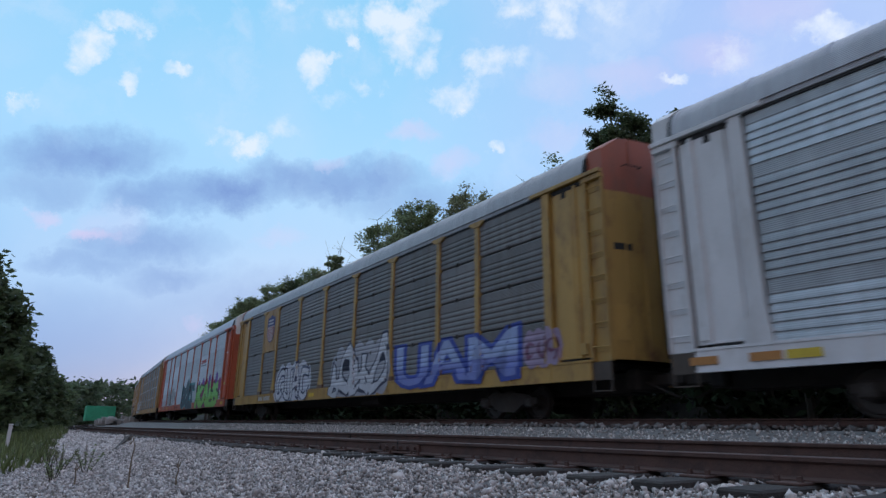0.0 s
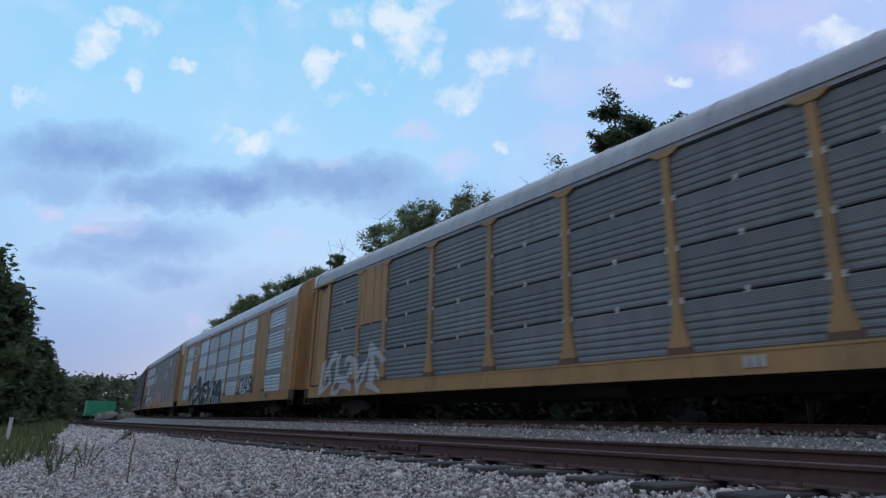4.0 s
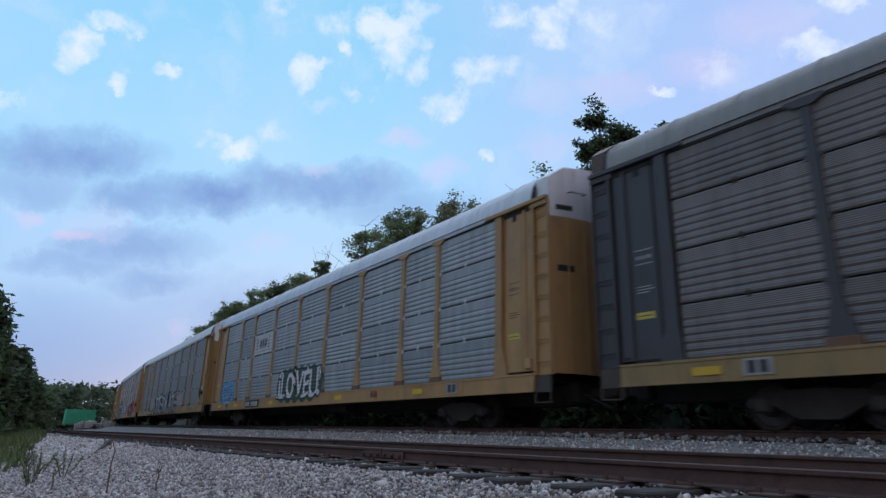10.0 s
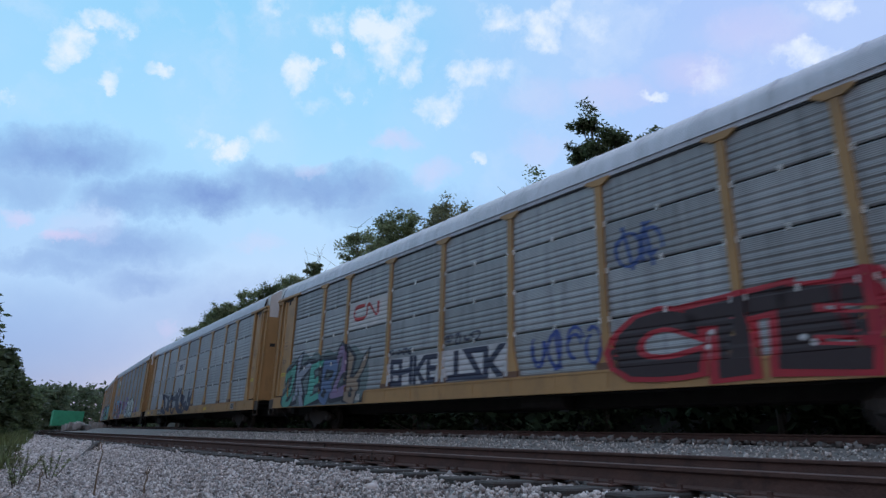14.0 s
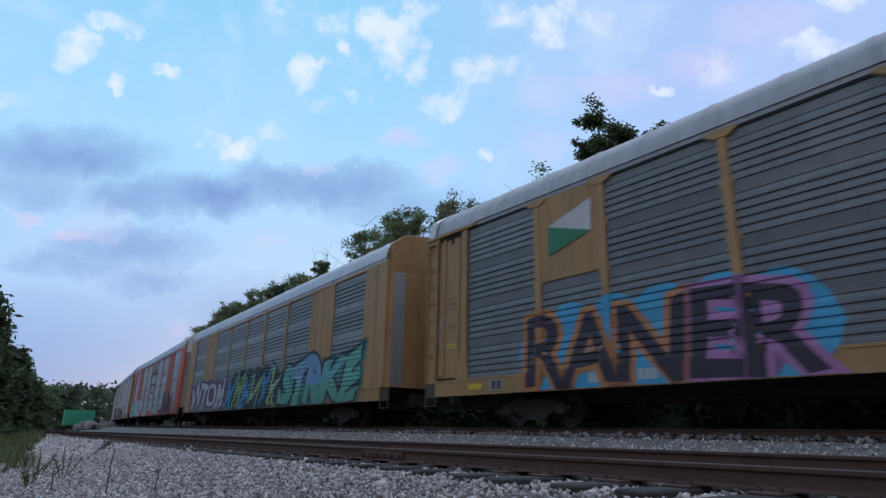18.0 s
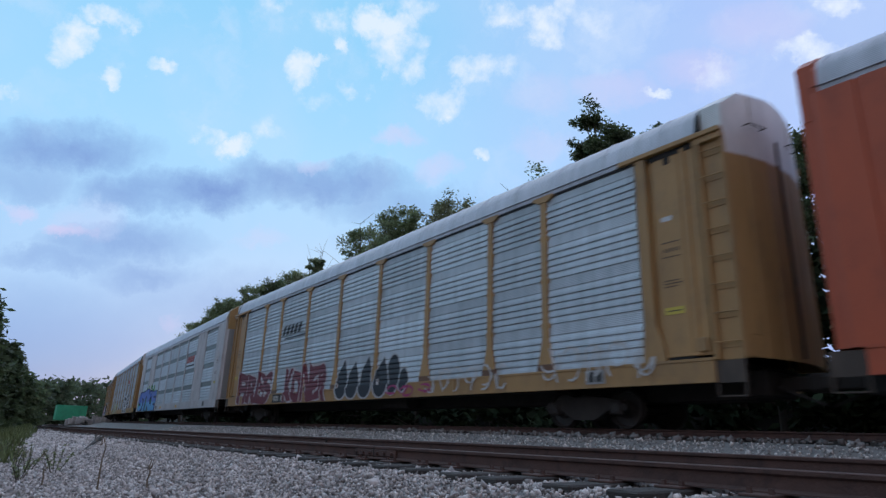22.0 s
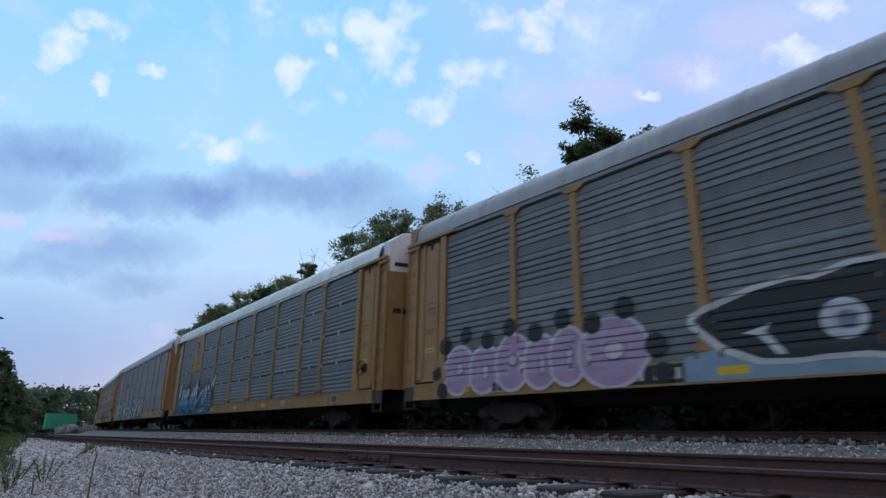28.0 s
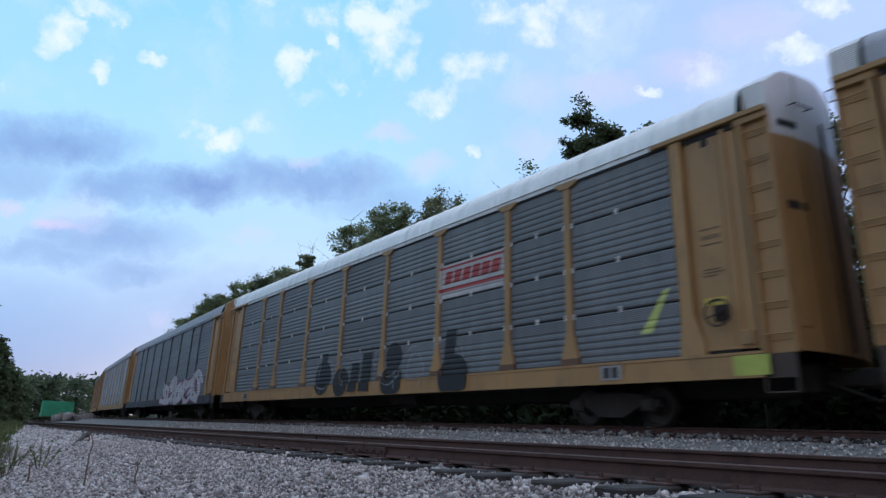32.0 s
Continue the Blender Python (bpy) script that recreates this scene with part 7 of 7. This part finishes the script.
def far_wood():
    """The wooded ridge that closes the view along the line."""
    rng = np.random.default_rng(5)
    verts, faces = [], []
    for i in range(360):
        a = rng.uniform(-0.12, 0.62)
        d = rng.uniform(165, 260)
        x, y = -d * math.cos(a), d * math.sin(a)
        s_off = None
        h = 8.6 + 0.042 * (d - 165) + rng.uniform(0, 2.8)
        for z in (0.15, 0.5, 0.85):
            leaf_cloud((x, y, h * z), (3.4, 3.4, h * 0.24), 50, 0.72, rng, verts, faces)
    ob = new("far_wood", quick_mesh("far_wood", verts, faces, LEAF_FAR))
    tagged(ob, "distant green wood closing the view along the line", "wood", kind="stuff")


far_wood()


def undergrowth():
    rng = np.random.default_rng(9)
    verts, faces = [], []
    for i in range(380):
        s = rng.uniform(-85, 22)
        o = 5.6 + rng.uniform(0, 1) ** 1.3 * 9.0
        x, y = track(s, o)
        z = bed_level(s, o)
        h = rng.uniform(0.35, 0.95) + 0.12 * max(0, o - 5.6)
        leaf_cloud((x, y, z + h * 0.5), (rng.uniform(0.7, 1.4), rng.uniform(0.7, 1.4), h * 0.62), 95, 0.12, rng, verts, faces)
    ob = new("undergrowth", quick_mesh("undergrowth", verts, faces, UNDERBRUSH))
    tagged(ob, "weeds and bushes behind the train, green darkened to stand for shade", "bushes", kind="stuff")


undergrowth()

# ================= beside the line =================
GREEN_BOX = surface("green_container", (0.045, 0.36, 0.20), 0.5, 0.0, 0.15, 0.8, dirt=(0.03, 0.18, 0.11), dirt_amount=0.4)


def container():
    top = tagged(new("shipping_container"), "bright green corrugated shipping container beside the track", "container")
    top.matrix_world = pose(-125.2, 21.0, 1.0, 0, 0, -92)
    bd = Build()
    n = 40
    prof = []
    for i in range(n):
        x = -2.25 + 4.5 * i / n
        prof += [(x, -1.2), (x + 0.05, -1.235), (x + 0.10, -1.235), (x + 0.15, -1.2)]
    v = [(x, y, z) for x, y in prof for z in (0.15, 2.45)]
    f = [(2 * i, 2 * i + 2, 2 * i + 3, 2 * i + 1) for i in range(len(prof) - 1)]
    bd.add(v, f)
    part_mesh("side_wall", bd.mesh("side_wall", GREEN_BOX), top)
    part_mesh("side_wall", bd.mesh("side_wall", GREEN_BOX), top, "", FLIP)
    part_mesh("roof", Build().box(-2.25, 2.25, -1.2, 1.2, 2.45, 2.52, 0.02).mesh("roof", GREEN_BOX), top)
    part_mesh("floor", Build().box(-2.25, 2.25, -1.2, 1.2, 0.0, 0.15, 0.02).mesh("floor", GREEN_BOX), top)
    part_mesh("end_wall", Build().box(2.19, 2.27, -1.2, 1.2, 0.1, 2.5, 0.01).mesh("end_wall", GREEN_BOX), top)
    for y in (-1.2, 0.02):
        d = part_mesh("door", Build().box(-2.30, -2.22, y, y + 1.16, 0.15, 2.42, 0.01).mesh("door", GREEN_BOX), top)
        part_mesh("lock_rod", Build().tube((-2.33, y + 0.4, 0.2), (-2.33, y + 0.4, 2.4), 0.025, 6).mesh("lock_rod", WHEEL_STEEL), d)
    for x in (-2.25, 2.10):
        for y in (-1.24, 1.1):
            part_mesh("corner_post", Build().box(x, x + 0.15, y, y + 0.14, 0, 2.55, 0.01).mesh("corner_post", GREEN_BOX), top)


container()


def pale_rocks():
    rng = np.random.default_rng(31)
    bd_v, bd_f = [], []
    for i in range(46):
        a = rng.uniform(0, 1)
        x, y = -103.5 + rng.normal() * 0.7, 17.2 + 6.0 * a
        r = rng.uniform(0.25, 0.65)
        stone_into(bd_v, bd_f, x, y, 0.55 + rng.uniform(0, 0.75) * (1 - abs(a - 0.5)), r, rng)
    me = mesh_from("rock_pile", bd_v, bd_f, PALE_ROCK)
    tagged(new("rock_pile", me), "heap of pale grey broken rock beside the curve", "rocks", kind="stuff")


PALE_ROCK = surface("pale_rock", (0.36, 0.35, 0.34), 0.85, 0, 0.3, 1.2, bump=0.5, fine=12, islands=0.2)
ICO = []


def ico():
    if not ICO:
        c = 0.72
        ICO.append(np.array([(-c, -c, -c), (c, -c, -c), (c, c, -c), (-c, c, -c), (-c, -c, c), (c, -c, c), (c, c, c), (-c, c, c)]))
        ICO.append(np.array(BOX_FACES))
    return ICO


def stone_into(verts, faces, x, y, z, r, rng):
    v, f = ico()
    p = v * (r * rng.uniform(0.6, 1.2, size=3)) * rng.uniform(0.8, 1.15, size=(len(v), 1)) + np.array((x, y, z))
    k = len(verts)
    verts.extend(map(tuple, p.tolist()))
    faces.extend(tuple(int(i) + k for i in q) for q in f)


pale_rocks()

# ================= near track: ties, plates, joint bars =================


def tie_mesh():
    return shared("tie", lambda: Build().box(-0.115, 0.115, -1.36, 1.36, -0.17, 0.0, 0.012).mesh("tie", TIE_WOOD))


def plate_mesh():
    def make():
        bd = Build().box(-0.09, 0.09, -0.17, 0.17, 0.0, 0.016, 0.004)
        for a in (-0.06, 0.06):
            for b in (-0.10, 0.10):
                bd.box(a - 0.012, a + 0.012, b - 0.012, b + 0.012, 0.016, 0.045)
        return bd.mesh("tie_plate", RAIL_RUST)
    return shared("plate", make)


rng_t = random.Random(4)
G_TIES = "ties of the near track"
for i in range(104):
    s = -50.0 + 0.53 * i + rng_t.uniform(-0.03, 0.03)
    x, y = track(s, NEAR_OFF)
    m = Matrix.Translation((x, y + rng_t.uniform(-0.05, 0.05), near_level(s) - RAIL_H - 0.016)) @ Matrix.Rotation(track_turn(s) + rng_t.uniform(-0.03, 0.03), 4, "Z")
    t = new("railway_tie", tie_mesh())
    t.matrix_basis = m
    tagged(t, "dark weathered wooden tie half sunk in ballast", "railway tie", G_TIES)
    for o in (-0.7535, 0.7535):
        part_mesh("tie_plate", plate_mesh(), t, "", Matrix.Translation((0, o, 0.0)))


def far_ties():
    bd = Build()
    for i in range(420):
        s = -190 + 0.55 * i
        for base, lev in ((0.0, train_level), (NEAR_OFF, near_level)):
            if base < 0 and -50.4 < s < 5.4:
                continue
            x, y = track(s, base)
            a = track_turn(s)
            c, sn = math.cos(a), math.sin(a)
            z = lev(s) - RAIL_H - 0.016
            v = [(x + p * c - q * sn, y + p * sn + q * c, z + h) for h in (-0.16, 0) for p, q in ((-0.115, -1.3), (0.115, -1.3), (0.115, 1.3), (-0.115, 1.3))]
            bd.add(v, BOX_FACES)
    tagged(new("far_ties", bd.mesh("far_ties", TIE_WOOD)), "rows of dark wooden ties under the far lengths of track", "railway ties", kind="stuff")


far_ties()


def joint_bar(s, o):
    x, y = track(s, NEAR_OFF + o)
    top = tagged(new("joint_bar"), "rusty bolted joint bar on the near rail", "joint bar", "rail joints")
    top.matrix_basis = Matrix.Translation((x, y, near_level(s) - RAIL_H)) @ Matrix.Rotation(track_turn(s), 4, "Z")
    for k in (-1, 1):
        part_mesh("bar", Build().box(-0.42, 0.42, min(k * 0.012, k * 0.034), max(k * 0.012, k * 0.034), 0.026, 0.094, 0.006).mesh("bar", RAIL_RUST), top)
    for i in range(6):
        a = -0.36 + 0.144 * i
        part_mesh("bolt", Build().tube((a, -0.062, 0.058), (a, 0.055, 0.058), 0.016, 6).mesh("bolt", RAIL_RUST), top)
    part_mesh("rail_gap", Build().box(-0.004, 0.004, -0.038, 0.038, 0.0, 0.1295).mesh("rail_gap", SEAM_AND_GAP_BLACK), top)


joint_bar(-5.35, -0.7535)
joint_bar(-9.4, 0.7535)

# ================= crushed stone =================


def scatter(name, count, area, radius, mat, label, seed, keep, cribs=False):
    """Loose stones over a stretch of the bed: area is s0, s1, off0, off1."""
    rng = np.random.default_rng(seed)
    v = np.array([(0.98, 0, 0), (-0.98, 0, 0), (0, 0.98, 0), (0, -0.98, 0), (0.15, 0.1, 0.9), (-0.1, -0.15, -0.9)])
    f = np.array([(0, 2, 4), (2, 1, 4), (1, 3, 4), (3, 0, 4), (2, 0, 5), (1, 2, 5), (3, 1, 5), (0, 3, 5)])
    s = area[0] + (area[1] - area[0]) * rng.uniform(0, 1, count) ** keep
    o = rng.uniform(area[2], area[3], count)
    if cribs:
        s = -50.0 + 0.53 * (np.floor((s + 50.0) / 0.53) + 0.5) + rng.uniform(-0.13, 0.13, count)
    pos = np.array([(*track(a, b), bed_level(a, b)) for a, b in zip(s.tolist(), o.tolist())])
    r = radius * np.exp(rng.normal(0, 0.33, count))
    pos[:, 2] += r * 0.25 + rng.uniform(0, 0.03 if area[2] < -9.2 or area[2] > -7 else 0.008, count)
    sc = rng.uniform(0.55, 1.25, (count, 1, 3)) * r[:, None, None]
    bump = rng.uniform(0.62, 1.25, (count, len(v), 3))
    q = rng.normal(size=(count, 4))
    q /= np.linalg.norm(q, axis=1)[:, None]
    w, x, y, z = q.T
    rot = np.stack([np.stack([1 - 2 * (y * y + z * z), 2 * (x * y - z * w), 2 * (x * z + y * w)], -1),
                    np.stack([2 * (x * y + z * w), 1 - 2 * (x * x + z * z), 2 * (y * z - x * w)], -1),
                    np.stack([2 * (x * z - y * w), 2 * (y * z + x * w), 1 - 2 * (x * x + y * y)], -1)], -2)
    p = (v[None] * bump) * sc
    p = np.einsum("nij,nkj->nki", rot, p) + pos[:, None, :]
    faces = (f[None] + (np.arange(count) * len(v))[:, None, None]).reshape(-1, 3)
    ob = new(name, quick_mesh(name, p.reshape(-1, 3), faces, mat))
    tagged(ob, label, "ballast", kind="stuff")


scatter("ballast_stones", 72000, (-16.0, 0.5, -12.6, -9.08), 0.0148, STONE, "pale grey crushed stone ballast beside the near track", 41, 0.8)
scatter("ballast_stones", 15000, (-50.0, -14.0, -11.0, -9.08), 0.031, STONE, "pale grey crushed stone ballast along the curve", 42, 0.6)
scatter("ballast_stones", 7000, (-25.0, 2.0, -9.1, -8.4), 0.0165, STONE, "pale stones between the tie ends of the near track", 46, 0.8, True)
scatter("ballast_stones", 5000, (-25.0, 4.0, -8.4, -6.2), 0.033, STONE_DARK, "dull stones between the rails of the near track", 43, 0.8)
scatter("ballast_stones", 23000, (-40.0, 4.0, -6.4, -1.9), 0.022, STONE, "pale grey crushed stone between the two tracks", 44, 0.7)
scatter("ballast_stones", 4000, (-25.0, 6.0, -1.9, 2.0), 0.055, STONE_DARK, "dark stones under the passing train", 45, 0.8)

# ================= verge =================


def grass_patch():
    rng = np.random.default_rng(77)
    n = 16000
    s = rng.uniform(-75, -9, n)
    o = np.array([verge(a) for a in s.tolist()]) - rng.uniform(0, 1, n) ** 1.5 * 9.0 + 0.25 * np.sin(s * 0.9)
    base = np.array([(*track(a, b), bed_level(a, b)) for a, b in zip(s.tolist(), o.tolist())])
    h = rng.uniform(0.10, 0.30, (n, 1)) * (1 + 0.02 * np.abs(s)[:, None] * 0.5)
    a = rng.uniform(0, 6.28, n)
    wide = np.stack([np.cos(a), np.sin(a), np.zeros(n)], -1) * 0.018 * (1 + np.abs(s)[:, None] / 40)
    lean = rng.normal(size=(n, 3)) * 0.35
    lean[:, 2] = 1.0
    v = np.stack([base - wide, base + wide, base + lean * h], 1).reshape(-1, 3)
    f = np.arange(n * 3).reshape(-1, 3)
    tagged(new("grass", quick_mesh("grass", v, f, GRASS)), "rough green grass along the verge", "grass", kind="stuff")


grass_patch()


def weed(x, y, z, h, seed, label, leaf):
    rng = np.random.default_rng(seed)
    top = tagged(new("weed"), label, "weed", "weeds in the ballast")
    top.location = (x, y, z)
    st = Build()
    verts, faces = [], []
    for i in range(5):
        a = rng.uniform(0, 6.28)
        tip = Vector((math.cos(a) * h * 0.45, math.sin(a) * h * 0.45, h * rng.uniform(0.6, 1.0)))
        st.tube((0, 0, -0.05), tip, 0.007, 5, 0.003)
        for k in range(9):
            p = tip * rng.uniform(0.3, 1.0)
            leaf_cloud(p, (0.03, 0.03, 0.04), 3, 0.02, rng, verts, faces)
    part_mesh("stem", st.mesh("stem", BARK), top)
    part_mesh("leaves", quick_mesh("leaves", verts, faces, leaf), top)


weed(-9.0, 1.46, -0.46, 0.38, 1, "small leafy green weed growing in ballast", LEAF_A)
weed(-9.9, 1.30, -0.48, 0.38, 2, "straggling half-dry weed growing in ballast", LEAF_C)
weed(-10.6, 1.25, -0.48, 0.36, 3, "straggling half-dry weed growing in ballast", LEAF_C)
weed(-13.6, 1.45, -0.48, 0.42, 4, "small leafy green weed growing in ballast", LEAF_A)
weed(-8.4, 1.05, -0.48, 0.26, 5, "small leafy green weed growing in ballast", LEAF_A)


def dry_stalk(x, y, z, h, seed):
    rng = random.Random(seed)
    top = tagged(new("dry_stalk"), "thin dry brown stalk standing in the ballast", "stalk", "dry stalks")
    top.location = (x, y, z)
    bd = Build()
    a = Vector((0, 0, -0.05))
    for i in range(5):
        b = Vector((rng.uniform(-0.006, 0.006) * i, rng.uniform(-0.006, 0.006) * i, h * (i + 1) / 5))
        bd.tube(a, b, 0.010 - 0.0012 * i, 6, 0.009 - 0.0012 * i)
        a = b
    part_mesh("stem", bd.mesh("stem", DRY), top)
    tip = Build()
    for i in range(6):
        p = a + Vector((rng.uniform(-0.05, 0.05), rng.uniform(-0.05, 0.05), rng.uniform(-0.10, 0.02)))
        tip.tube(a - Vector((0, 0, 0.08)), p, 0.004, 4, 0.002)
    part_mesh("twig", tip.mesh("twig", DRY), top)


DRY = surface("dry_stem", (0.16, 0.12, 0.08), 0.9, 0, 0.3, 20.0, bump=0.3)
dry_stalk(-6.5, 1.42, -0.46, 0.50, 1)
dry_stalk(-6.1, 1.73, -0.43, 0.28, 2)
dry_stalk(-7.6, 1.15, -0.47, 0.22, 3)


def fallen_branch():
    bd = Build()
    pts = [Vector((-13.7, 2.62, -0.36)), Vector((-14.8, 2.92, -0.30)), Vector((-15.7, 3.22, -0.20)), Vector((-16.4, 3.42, -0.14)), Vector((-17.2, 3.63, -0.16))]
    for i in range(4):
        bd.tube(pts[i], pts[i + 1], 0.02 + 0.012 * i, 6, 0.032 + 0.012 * i)
    bd.tube(pts[2], pts[2] + Vector((-0.5, 0.1, 0.18)), 0.025, 5, 0.01)
    tagged(new("fallen_branch", bd.mesh("fallen_branch", TIE_WOOD)), "dark broken branch lying on the ballast", "branch")


fallen_branch()


def marker_post():
    top = tagged(new("marker_post"), "short white marker post in the grass", "post")
    top.location = (-18.7, 1.25, -0.55)
    part_mesh("shaft", Build().box(-0.04, 0.04, -0.04, 0.04, 0, 0.66, 0.01).mesh("shaft", WHITE), top)
    part_mesh("cap", Build().box(-0.05, 0.05, -0.05, 0.05, 0.66, 0.70, 0.012).mesh("cap", WHITE), top)


marker_post()



def motions():
    """All that moves: the cars along their track, and the wheels while they roll past."""
    for place, car in CARS:
        walk(car, [(k * 0.5, car_pose(place, k * 0.5)) for k in range(65)])
    for place, ws, dx in WHEELSETS:
        # the wheels are in sight from about 90 m before the camera until they leave it
        first = max(0.0, 13 + (-75 - (8.5 - place) * PITCH + 14.976) / 17.58)
        last = min(32.0, 13 + (18 - (8.5 - place) * PITCH + 14.976) / 17.58)
        if last <= first:
            first, last = 0.0, 0.03
        n = max(1, int((last - first) * FPS))
        times = [first + (last - first) * k / n for k in range(n + 1)]
        rows = []
        s0 = rail_s(first)
        for t in times:
            rows.append((t, pose(dx, 0, 0.415, 0, math.degrees((rail_s(t) - s0) / 0.415), 0)))
        if last < 32:
            rows.append((32.0, rows[-1][1]))
        if first > 0:
            rows.insert(0, (0.0, rows[0][1]))
        walk(ws, rows)


motions()
